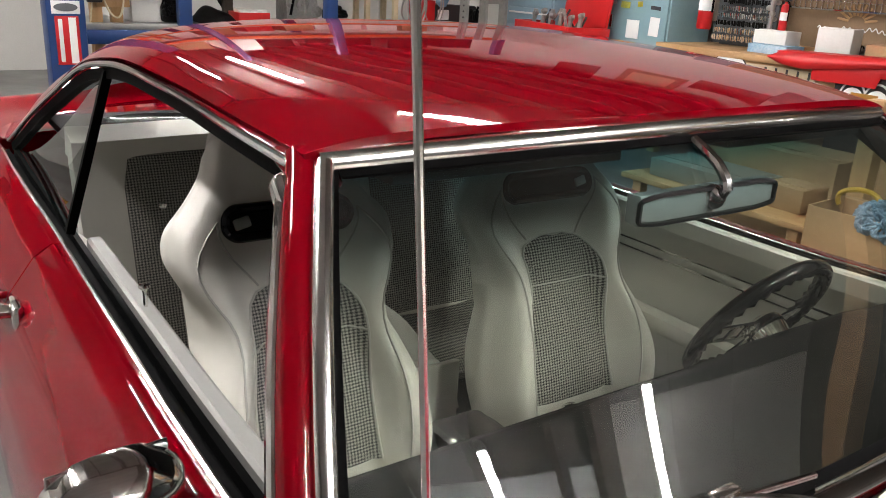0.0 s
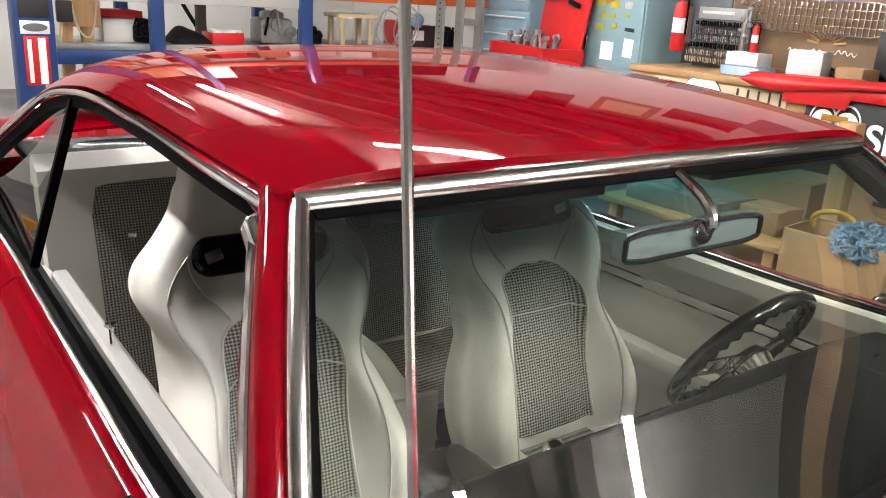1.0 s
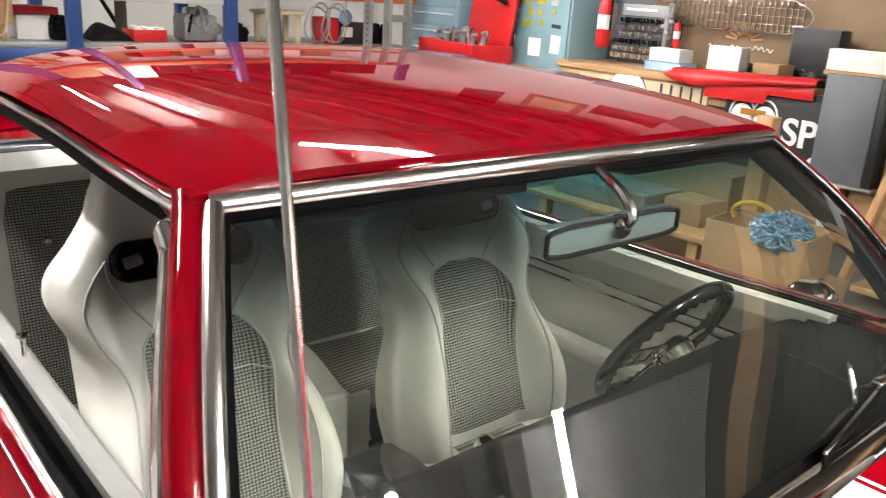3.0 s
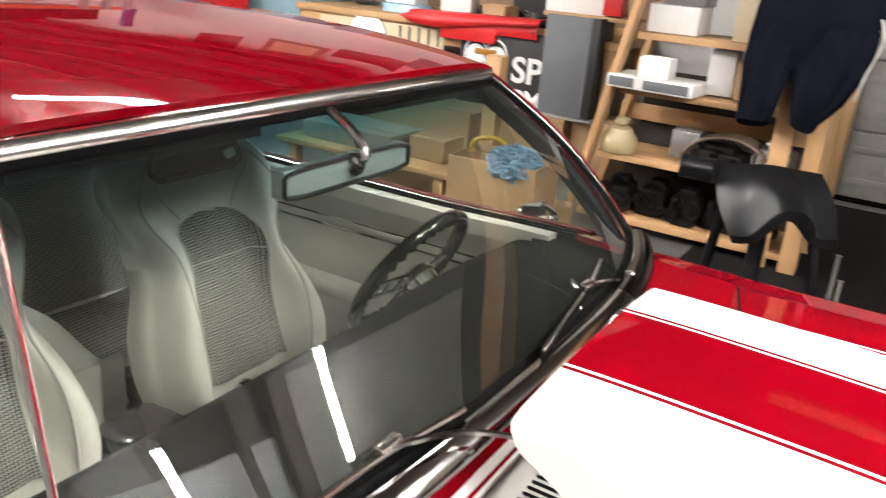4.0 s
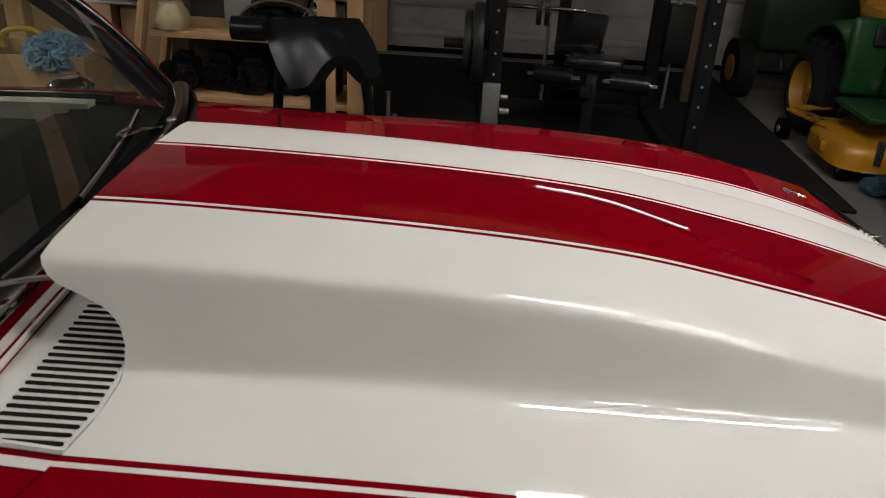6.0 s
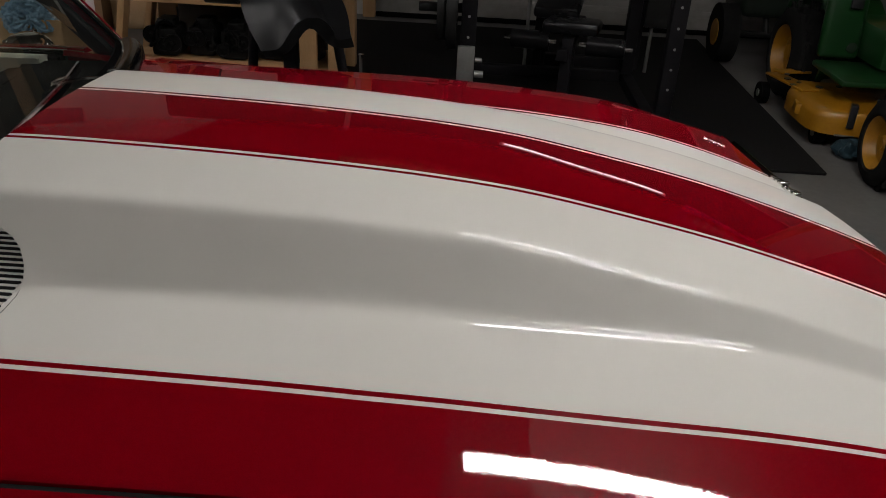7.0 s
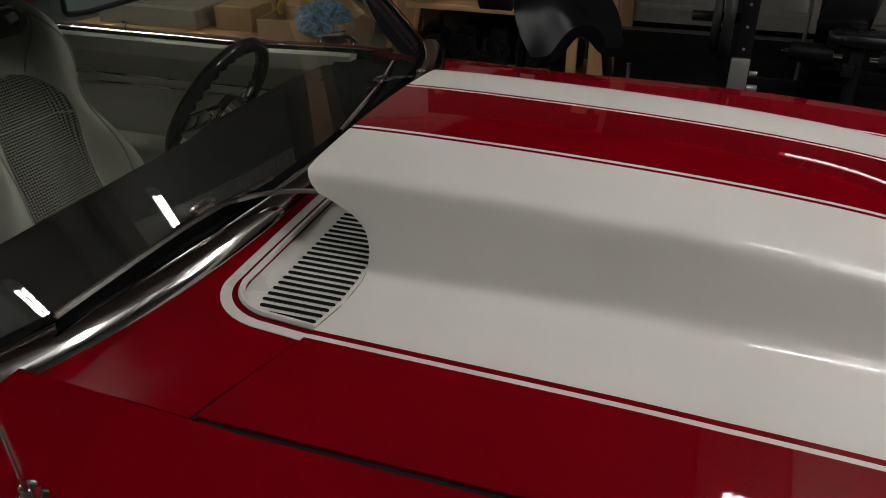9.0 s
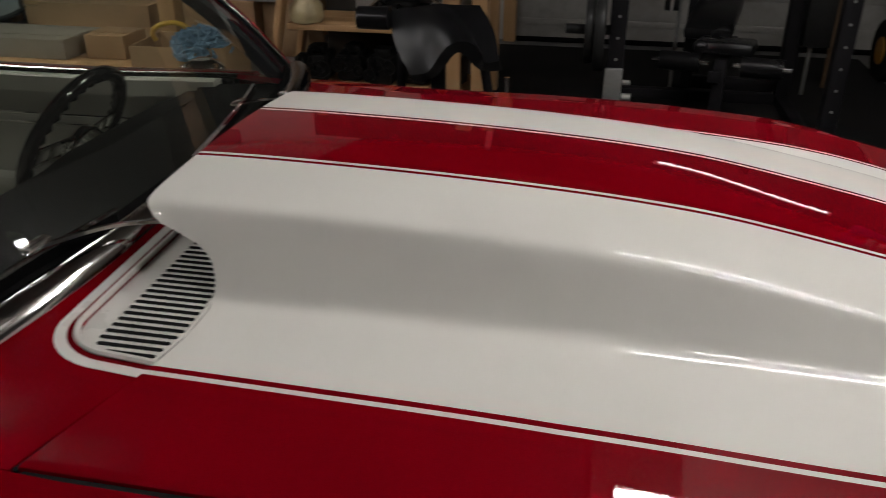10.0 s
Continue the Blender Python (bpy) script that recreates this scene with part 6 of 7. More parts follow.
for x, z, w, h, mat, label in ((-5.4, 3.85, 0.75, 0.62, SIGNRED, "dark red enamel sign high on the white wall"), (-4.15, 3.68, 0.95, 0.55, PEGBOARD, "brown framed board high on the white wall"),
                               (-3.06, 3.5, 1.0, 0.42, SIGNRED, "dark red enamel sign high on the white wall"), (-2.25, 3.18, 0.6, 0.5, GREYBOARD, "grey board high on the white wall")):
    sg = thing("wall_sign", label, "sign", at=(x, WY1, z))
    part("panel", box(B(), (0, -0.012, 0), (w, 0.02, h), 0.006), mat, sg)
    part("hook", rod(B(), (0, -0.004, h / 2), (0, -0.02, h / 2 + 0.06), 0.005, seg=6), GREYSTEEL, sg)
    part("field", box(B(), (0, -0.026, 0.0), (w * 0.72, 0.006, h * 0.66), 0.002), CREAM if mat is PEGBOARD else mat, sg)

# ---- workbench along the north wall ----
workbench = thing("workbench", "long wooden workbench against the wall", "workbench")
part("top", box(B(), (-2.42, 5.12, 0.955), (3.05, 0.80, 0.055), 0.006), WOOD, workbench)
part("front_board", box(B(), (-2.42, 4.76, 0.86), (3.0, 0.03, 0.14), 0.004), WOOD, workbench)
for xx in (-3.88, -2.9, -1.9, -0.98):
    part("leg", box(B(), (xx, 4.80, 0.46), (0.09, 0.09, 0.92), 0.004), WOODUP, workbench)
    part("leg", box(B(), (xx, 5.45, 0.46), (0.09, 0.09, 0.92), 0.004), WOODUP, workbench)
part("lower_shelf", box(B(), (-2.42, 5.12, 0.30), (3.0, 0.76, 0.03), 0.004), WOOD, workbench)
solo("pegboard", box(B(), (-2.12, WY1 - 0.012, 1.62), (2.84, 0.02, 1.25), 0.004), PEGBOARD, "brown hardboard panel on the wall", "wall panel")
for zz in (1.01, 2.23):
    part("batten", box(B(), (-2.12, WY1 - 0.030, zz), (2.84, 0.016, 0.05), 0.003), WOOD, bpy.data.objects["pegboard"])
for k in range(7):
    part("hook", rod(B(), (-3.1 + 0.36 * k, WY1 - 0.02, 1.82), (-3.1 + 0.36 * k, WY1 - 0.075, 1.83), 0.004, seg=6), GREYSTEEL, bpy.data.objects["pegboard"])

solo("wall_board", box(B(), (-3.78, WY1 - 0.012, 1.55), (0.44, 0.02, 1.30), 0.004), surface("blue_grey_wall_board", (0.20, 0.22, 0.235), (0.16, 0.175, 0.19), 0.6, bump=0.05), "blue-grey wall board beside the cupboard", "wall panel")

# boards leaning on the bench front
sign_a = thing("cream_sign", "cream board with a white roundel and dark lettering bars", "sign", at=(-3.02, 4.735, 0))
part("board", box(B(), (0, 0, 0.68), (1.30, 0.012, 0.46), 0.003), CREAM, sign_a)
part("roundel_rim", spin(B(), [(0.0, 0.0), (0.205, 0.0), (0.205, 0.004), (0.0, 0.004)], pose(-0.12, -0.0065, 0.77, 90, 0, 0), 40), BLACKCARD, sign_a)
part("roundel", spin(B(), [(0.0, 0.0), (0.197, 0.0), (0.197, 0.004), (0.0, 0.004)], pose(-0.12, -0.0095, 0.77, 90, 0, 0), 40), PAPER, sign_a)
for k, (w, h) in enumerate(((0.02, 0.13), (0.02, 0.13), (0.018, 0.13), (0.018, 0.13), (0.018, 0.13))):
    part("lettering_bar", box(B(), (0.22 + 0.095 * k, -0.009, 0.835), (w, 0.004, h), 0.001), BLACKCARD, sign_a)

sign_b = thing("black_sign", "black board with bold white lettering and a round emblem", "sign", at=(-1.72, 4.715, 0))
part("board", box(B(), (0, 0, 0.66), (0.95, 0.012, 0.62), 0.003), BLACKCARD, sign_b)
for cx in (-0.33, -0.15):
    part("emblem_rim", spin(B(), [(0.105, 0.0), (0.118, 0.0), (0.118, 0.004), (0.105, 0.004), (0.105, 0.0)], pose(cx, -0.0065, 0.76, 90, 0, 0) @ Matrix.Diagonal((0.9, 1.15, 1, 1)), 36), PAPER, sign_b)
    part("emblem", spin(B(), [(0.0, 0.0), (0.085, 0.0), (0.085, 0.004), (0.0, 0.004)], pose(cx, -0.0065, 0.76, 90, 0, 0), 36), PAPER, sign_b)
part("emblem_bar", box(B(), (-0.24, -0.012, 0.79), (0.20, 0.004, 0.045), 0.001), YELLOW, sign_b, "yellow lettering bar")


def lettering(text, size, m, mat, parent, label=""):
    cu = bpy.data.curves.new("lettering", "FONT")
    cu.body, cu.size, cu.extrude, cu.offset = text, size, 0.002, size * 0.022
    tmp = bpy.data.objects.new("lettering", cu)
    me = bpy.data.meshes.new_from_object(tmp)
    bpy.data.objects.remove(tmp)
    me.transform(m)
    me.materials.clear()
    me.materials.append(mat)
    ob = new("lettering", me)
    ob.parent = parent
    if label:
        ob["label"] = label
    return ob


lettering("SP", 0.27, pose(0.00, -0.009, 0.60, 90, 0, 0), PAPER, sign_b, "bold white letters")
lettering("UIPM", 0.20, pose(-0.17, -0.009, 0.40, 90, 0, 0), PAPER, sign_b, "bold white letters")
grey = thing("grey_cabinet", "tall dark grey cabinet beside the bench", "cabinet", at=(-1.24, 4.62, 0.42))
part("board", box(B(), (0, 0, 0.36), (0.36, 0.05, 0.72), 0.006), GREYBOARD, grey)
part("side", box(B(), (0.21, 0.12, 0.36), (0.06, 0.28, 0.72), 0.006), BLACKCARD, grey)
part("trim", box(B(), (0.04, -0.02, -0.005), (0.46, 0.10, 0.02), 0.004), SILVERSTUFF, grey)
b1 = carton("cardboard_box", (-1.45, 4.72, 0.0), (0.60, 0.40, 0.41), CARD, "brown cardboard box under the bench")
part("label", box(B(), (0.22, -0.202, 0.17), (0.06, 0.003, 0.11), 0.001), PAPER, b1, "white printed label")
part("lettering_bar", box(B(), (0.02, -0.202, 0.30), (0.10, 0.003, 0.03), 0.001), BLACKCARD, b1)
carton("cardboard_box", (-0.96, 4.80, 0.0), (0.34, 0.36, 0.42), CARD, "brown cardboard box under the bench")
carton("cardboard_box", (-2.15, 4.95, 0.0), (0.62, 0.42, 0.28), CARD, "brown cardboard box under the bench")
carton("cardboard_box", (-2.9, 4.95, 0.0), (0.62, 0.42, 0.28), CARD, "brown cardboard box under the bench")

# red bodywork part over the bench edge: a long blade with a deeper block behind it
def wing_part(u, v):
    x = lerp(-2.74, -1.50, u)
    low = table((-2.74, -2.64, -2.44, -1.88, -1.50), (0.985, 0.95, 0.93, 1.0, 1.03), x)
    top = table((-2.74, -2.64, -1.50), (1.0, 1.04, 1.075), x)
    return Vector((x, 4.66 - 0.035 * math.sin(v * 2.6), lerp(top, low, v)))
wp = thing("red_wing_part", "bright red body panel laid over the bench edge", "car part")
sheet(part("skin", grid(B(), wing_part, frange(0, 1, 40), frange(0, 1, 8)), REDENAMEL, wp, "", 60), 0.010)
bm = grid(B(), lambda u, v: Vector((lerp(-2.37, -1.52, u), 4.685 - 0.012 * math.sin(v * 3), lerp(1.03, 0.862 if u < 0.60 else 0.935, v))), frange(0, 1, 41), frange(0, 1, 6))
sheet(part("lower_block", bm, REDENAMEL, wp, "", 60), 0.010)
bm = grid(B(), lambda u, v: Vector((lerp(-2.68, -1.52, u), lerp(4.66, 4.88, v), lerp(1.040, 1.075, u) + 0.006 * math.sin(3 * v))), frange(0, 1, 20), frange(0, 1, 5))
sheet(part("flange", bm, REDENAMEL, wp), 0.010)

# on the bench
def bottle(name, c, r, h, mat, label, cat="bottle", cap=None):
    t = thing(name, label, cat, at=c)
    part("body", spin(B(), [(0, 0), (r, 0), (r, h * 0.70), (r * 0.8, h * 0.80), (r * 0.35, h * 0.87), (r * 0.35, h * 0.93), (0, h * 0.93)], None, 20), mat, t)
    part("cap", spin(B(), [(0, h * 0.92), (r * 0.42, h * 0.92), (r * 0.42, h), (0, h)], None, 16), cap or BLACKPLASTIC, t)
    return t


def extinguisher(x, y, z, size=1.0):
    t = thing("fire_extinguisher", "red fire extinguisher with a white label", "fire extinguisher", at=(x, y, z))
    t.scale = (size,) * 3
    part("cylinder", spin(B(), [(0, 0), (0.055, 0.0), (0.062, 0.02), (0.062, 0.34), (0.045, 0.39), (0.02, 0.40), (0.02, 0.43), (0, 0.43)], None, 24), REDENAMEL, t)
    part("label", spin(B(), [(0.0625, 0.15), (0.0632, 0.15), (0.0632, 0.27), (0.0625, 0.27)], None, 24), PAPER, t)
    bm = box(B(), (0.03, 0, 0.45), (0.12, 0.02, 0.02), 0.005)
    box(bm, (0.03, 0, 0.49), (0.12, 0.02, 0.015), 0.005, (0, -14, 0))
    part("handle", bm, BLACKPLASTIC, t)
    part("hose", sweep(B(), curve_pts([(0.02, 0, 0.44), (0.075, -0.02, 0.40), (0.08, -0.02, 0.25), (0.072, -0.01, 0.14)], 12), circle(0.009, 8)), RUBBER, t)


extinguisher(-3.50, 4.78, 1.13)
part("bracket", box(B(), (-3.50, 4.86, 1.35), (0.05, 0.10, 0.30), 0.005), GREYSTEEL, workbench)
extinguisher(-2.96, 5.08, 1.166, 0.52)
sockets = thing("socket_rack", "wire rack crowded with small chrome sockets", "tool rack", at=(-3.50, 5.28, 0.983))
part("back", box(B(), (0, 0.10, 0.26), (0.56, 0.012, 0.52), 0.003), GREYBOARD, sockets)
part("header", box(B(), (0, 0.09, 0.47), (0.54, 0.012, 0.10), 0.003), surface("pale_grey_print", (0.42, 0.42, 0.42), (0.36, 0.36, 0.36), 0.5), sockets)
part("lettering_bar", box(B(), (-0.06, 0.082, 0.475), (0.34, 0.004, 0.025), 0.001), PAPER, sockets)
for k in range(6):
    part("rail", box(B(), (0, 0.06 - 0.022 * k, 0.385 - 0.062 * k), (0.52, 0.012, 0.008), 0.002), GREYSTEEL, sockets)
r = random.Random(7)
for k in range(150):
    row, x = k % 6, -0.25 + 0.5 * ((k // 6) + r.uniform(-0.3, 0.3)) / 24
    y, z, h = 0.05 - 0.022 * row, 0.385 - 0.062 * row, r.uniform(0.030, 0.055)
    part("socket", rod(B(), (x, y, z - h * 0.6), (x + r.uniform(-0.006, 0.006), y - 0.006, z + h * 0.4), r.uniform(0.006, 0.0105), seg=8), CHROME if k % 3 else DARKSTUFF, sockets)
trophy = thing("trophy", "tall silver trophy with stars", "trophy", at=(-3.16, 5.20, 1.00))

bm = rod(B(), (0, 0, 0.06), (0, 0, 0.50), 0.02, seg=12)
for k in range(9):
    ball(bm, (0.035 * math.sin(k * 2.4), 0.035 * math.cos(k * 2.4), 0.24 + 0.045 * k), (0.028, 0.028, 0.022), 8, 6)
part("column", bm, SATIN, trophy)
part("base", box(B(), (0, 0, 0.03), (0.14, 0.10, 0.06), 0.006), WHITESTUFF, trophy)
carton("white_box", (-2.97, 5.05, 1.058), (0.30, 0.20, 0.105), WHITESTUFF, "flat white and blue carton on the bench")
carton("blue_box", (-2.95, 5.03, 0.983), (0.36, 0.24, 0.07), surface("blue_print", (0.05, 0.25, 0.45), (0.5, 0.6, 0.68), 0.5), "small blue printed carton on the bench")
carton("white_box", (-2.44, 5.06, 0.983), (0.26, 0.22, 0.24), WHITESTUFF, "white carton with an open lid on the bench", turn=12)
carton("brown_box", (-2.03, 5.02, 0.983), (0.22, 0.20, 0.15), CARD, "small brown carton on the bench", turn=-6)
carton("black_case", (-1.84, 5.30, 0.983), (0.36, 0.18, 0.42), BLACKCARD, "black flat case standing on the bench")
carton("white_box", (-1.28, 4.88, 1.15), (0.50, 0.18, 0.14), WHITESTUFF, "long white carton on a board")
carton("red_box", (-1.00, 4.84, 1.16), (0.14, 0.14, 0.15), REDENAMEL, "small red and white carton on a board")
solo("bench_board", box(B(), (-1.18, 4.92, 1.135), (0.66, 0.40, 0.03), 0.004), WOOD, "short board carrying cartons", "board")
for xx in (-1.46, -0.90):
    solo("board_support", box(B(), (xx, 5.05, 1.05), (0.03, 0.12, 0.14), 0.003), WOODUP, "short wooden block under a board", "block")
for k in range(9):
    lump("engine_part", (-2.45 + 0.12 * k, 5.22 + 0.06 * (k % 2), 0.983), (0.13, 0.14, 0.10 + 0.03 * (k % 3)), SILVERSTUFF if k % 2 else DARKSTUFF, "small grey engine part lying on the bench", "engine part", 50 + k)
# bright car grille hanging on the panel
gr = thing("car_grille", "bright chrome car grille hung on a brown panel", "car part", at=(-2.68, WY1 - 0.10, 1.475), turn=0)
bm = B()
sweep(bm, [Vector((0.66 * math.cos(a) * (1 if abs(math.cos(a)) < 0.9 else 1.02), 0, 0.13 * max(-1, min(1, 1.5 * math.sin(a))))) for a in frange(0, 2 * math.pi, 49)[:-1]], circle(0.010, 6), up=(0, 1, 0), closed=True)
part("frame", bm, CHROME, gr)
for k in range(25):
    x = -0.60 + 0.05 * k
    part("bar", box(B(), (x, 0, 0), (0.006, 0.03, 0.25), 0.0015), CHROME, gr)
for z in (-0.065, 0.0, 0.065):
    part("cross_bar", box(B(), (0, 0.012, z), (1.28, 0.008, 0.006), 0.0015), CHROME, gr)
sg = thing("script_sign", "white script lettering bars with a brown sunburst", "sign", at=(-2.62, WY1 - 0.04, 1.19))
part("script_bar", sweep(B(), [Vector((-0.30 + 0.6 * q, -0.01, 0.014 * math.sin(q * 70) + 0.010 * math.sin(q * 17 + 1) + 0.02 * q)) for q in frange(0, 1, 110)], circle(0.0045, 6), up=(0, 1, 0)), PAPER, sg, "white script flourish")
for k in range(9):
    a = radians(20 * k + 10)
    part("ray", box(B(), (0.02 + 0.12 * math.cos(a), 0, 0.07 + 0.10 * math.sin(a)), (0.10, 0.008, 0.018), 0.003, (0, -20 * k - 10, 0)), WOOD, sg)

# ---- blue-grey cupboard with notes and stickers ----
cup = thing("steel_cupboard", "blue-grey steel cupboard with notes and stickers on its door", "cupboard", at=(-4.42, 5.08, 0))
part("body", box(B(), (0, 0.02, 0.98), (1.02, 0.56, 1.92), 0.008), LOCKER, cup)
dr = part("cupboard_door", box(B(), (0.12, -0.27, 1.0), (0.74, 0.022, 1.84), 0.006), LOCKER, cup)
part("door_line", box(B(), (-0.28, -0.268, 1.0), (0.008, 0.008, 1.84), 0.001), BLACKCARD, cup)
part("door_handle", box(B(), (-0.16, -0.30, 1.12), (0.03, 0.03, 0.12), 0.006), CHROME, dr)
part("note", box(B(), (0.10, -0.285, 1.06), (0.155, 0.003, 0.165), 0.0005), PAPER, cup)
part("note", box(B(), (0.36, -0.285, 1.10), (0.115, 0.003, 0.165), 0.0005, (0, 3, 0)), PAPER, cup)
r = random.Random(12)
for k in range(16):
    x, z = -0.18 + 0.17 * (k % 4) + r.uniform(-0.03, 0.03), 1.28 + 0.10 * (k // 4) + r.uniform(-0.02, 0.02)
    part("sticker", box(B(), (x, -0.285, z), (r.uniform(0.05, 0.13), 0.003, r.uniform(0.03, 0.07)), 0.0005, (0, r.uniform(-8, 8), 0)), STICKERS, cup)
part("sticker", spin(B(), [(0, 0), (0.10, 0), (0.10, 0.002), (0, 0.002)], pose(0.05, -0.284, 1.56, 90, 0, 0) @ Matrix.Diagonal((1.1, 0.8, 1, 1)), 28), YELLOW, cup, "round yellow sticker")
locker2 = thing("drawer_cabinet", "pale blue steel cabinet with shallow drawers", "cabinet", at=(-5.95, 5.15, 0))
part("body", box(B(), (0, 0, 0.90), (0.80, 0.50, 1.80), 0.008), DRAWER, locker2)
for k in range(9):
    d = part("drawer", box(B(), (0, -0.256, 0.14 + 0.185 * k), (0.74, 0.014, 0.165), 0.004), DRAWER, locker2)
    part("pull", box(B(), (0, -0.272, 0.17 + 0.185 * k), (0.66, 0.02, 0.018), 0.004), WHITESTUFF, d)
# red tool chest with its lid up
chest = thing("tool_chest", "open red steel tool chest crowded with tools", "tool chest", at=(-5.05, 4.55, 0), turn=-14)
part("cabinet", box(B(), (0, 0, 0.46), (1.15, 0.46, 0.90), 0.008), REDENAMEL, chest)
for k in range(5):
    d = part("drawer", box(B(), (0, -0.234, 0.12 + 0.16 * k), (1.08, 0.012, 0.145), 0.004), REDENAMEL, chest)
    part("pull", box(B(), (0, -0.25, 0.17 + 0.16 * k), (0.98, 0.02, 0.016), 0.004), CHROME, d)
part("top_tray", box(B(), (0, -0.19, 0.975), (1.15, 0.06, 0.15), 0.006), REDENAMEL, chest)
part("tray_side", box(B(), (-0.555, 0, 0.975), (0.03, 0.46, 0.15), 0.006), REDENAMEL, chest)
part("tray_side", box(B(), (0.555, 0, 0.975), (0.03, 0.46, 0.15), 0.006), REDENAMEL, chest)
lid = part("lid", box(B(), (0.12, 0.24, 1.36), (0.86, 0.03, 0.76), 0.006, (-8, 0, 0)), REDENAMEL, chest)
part("tin_mirror", box(B(), (-0.10, 0.19, 1.60), (0.24, 0.02, 0.22), 0.02, (-8, 0, 0)), SILVERSTUFF, chest)
part("drill", box(B(), (0.36, 0.19, 1.46), (0.20, 0.03, 0.05), 0.012, (0, 12, 0)), DARKSTUFF, chest)
r = random.Random(5)
for k in range(16):
    x = -0.48 + 0.064 * k
    if k % 3 == 0:
        bm = rod(B(), (x, -0.06, 0.95), (x + 0.02, -0.05, 1.10 + r.uniform(0, 0.10)), 0.022, seg=10)
        ball(bm, (x + 0.02, -0.05, 1.12 + 0.03 * (k % 2)), (0.030, 0.036, 0.028), 12, 8)
        rod(bm, (x + 0.02, -0.05, 1.12 + 0.03 * (k % 2)), (x + 0.075, -0.06, 1.14 + 0.03 * (k % 2)), 0.016, seg=10)
        part("air_tool", bm, SILVERSTUFF, chest)
    else:
        part("tool", rod(B(), (x, r.uniform(-0.12, 0.1), 0.93), (x + r.uniform(-0.05, 0.05), r.uniform(-0.1, 0.1), 1.08 + r.uniform(0, 0.12)), r.uniform(0.008, 0.018), seg=8), CLUTTER, chest)
# perforated steel posts of a shelving frame
posts = thing("steel_shelving", "grey perforated steel shelving frame", "shelving")
for k, (x, y) in enumerate(((-4.90, 3.27), (-4.90, 3.48), (-4.90, 3.70))):
    po = part("post", sweep(B(), [Vector((x, y, 0)), Vector((x, y, 2.4))], [(-0.035, -0.003), (0.035, -0.003), (0.035, 0.04), (0.030, 0.04), (0.030, 0.003), (-0.035, 0.003)], up=(1, 0, 0)), GREYSTEEL, posts)
    if k == 0:
        for j in range(24):
            part("hole", rod(B(), (x + 0.0, y - 0.0, 0.95 + 0.05 * j), (x + 0.006, y - 0.0, 0.95 + 0.05 * j), 0.008, seg=8), BLACKCARD, po)
for z in (0.5, 0.98, 1.25, 1.6):
    part("rail", box(B(), (-4.90, 3.59, z), (0.05, 0.20, 0.06), 0.004), GREYSTEEL, posts)

# ---- pallet rack and car lift at the west end ----
prack = thing("pallet_rack", "tall rack with blue uprights and steel beams", "storage rack")
for yy in (1.15, 2.52):
    part("upright", box(B(), (-6.0, yy, 1.3), (0.10, 0.11, 2.6), 0.006), BLUEPAINT, prack)
    part("upright", box(B(), (-7.1, yy, 1.3), (0.10, 0.11, 2.6), 0.006), BLUEPAINT, prack)
part("beam", box(B(), (-6.05, 1.60, 1.33), (0.06, 1.9, 0.13), 0.006), PLASTER, prack, "white-grey steel beam")
part("beam", box(B(), (-6.05, 3.65, 1.42), (0.06, 2.1, 0.13), 0.006), ORANGE, prack, "orange steel beam")
for yy0, yy1 in ((0.3, 2.45), (2.6, 4.6)):
    part("deck", box(B(), (-6.55, (yy0 + yy1) / 2, 0.90), (1.05, yy1 - yy0, 0.05), 0.006), GREYSTEEL, prack)
    part("beam", box(B(), (-6.03, (yy0 + yy1) / 2, 0.82), (0.06, yy1 - yy0, 0.11), 0.006), BLUEPAINT, prack)
for yy in (1.15, 2.52, 4.62):
    part("upright", box(B(), (-6.0, yy, 2.95), (0.10, 0.11, 0.70) if yy < 4 else (0.10, 0.11, 0.71), 0.006), BLUEPAINT, prack)
for zz in (1.95, 2.65):
    part("deck", box(B(), (-6.55, 2.45, zz), (1.05, 4.3, 0.04), 0.006), GREYSTEEL, prack)
    part("beam", box(B(), (-6.03, 2.45, zz - 0.07), (0.06, 4.3, 0.11), 0.006), ORANGE, prack, "orange steel beam")
part("brace", rod(B(), (-7.0, 1.9, 0.92), (-7.0, 1.3, 1.9), 0.02, seg=8), DARKSTUFF, prack)
part("timber", box(B(), (-6.95, 1.86, 1.35), (0.08, 0.09, 0.86), 0.004), JOIST, prack)
for k, (x, y, sx, sy, sz, m, lab) in enumerate(((-6.4, 0.93, 0.3, 0.30, 0.19, WHITESTUFF, "white parts carton on the rack"), (-6.4, 0.90, 0.3, 0.42, 0.06, REDENAMEL, "flat red printed carton on the rack"))):
    carton("parts_carton", (x, y, 0.926 + (0.20 if k else 0.0)), (sx, sy, sz), m, lab)
for k, (y, w, h, m) in enumerate(((1.12, 0.22, 0.22, DARKSTUFF), (2.32, 0.40, 0.34, SILVERSTUFF), (2.72, 0.22, 0.20, DARKSTUFF), (4.32, 0.30, 0.24, DARKSTUFF))):
    lump("engine_part", (-6.32, y, 0.926), (0.34, w, h), m, "oily engine part stored on a rack" if m is DARKSTUFF else "grey cast engine block stored on a rack", "engine part", 80 + k, face=(1, 0))
tarp = B()
grid(tarp, lambda u, v: Vector((0.34 * (u - 0.5), 0.36 * (v - 0.5), 0.15 * math.sin(math.pi * u) ** 0.6 * math.sin(math.pi * v) ** 0.8 * (1 + 0.25 * math.sin(5 * v + 3 * u)) + 0.006)), frange(0, 1, 18), frange(0, 1, 18))
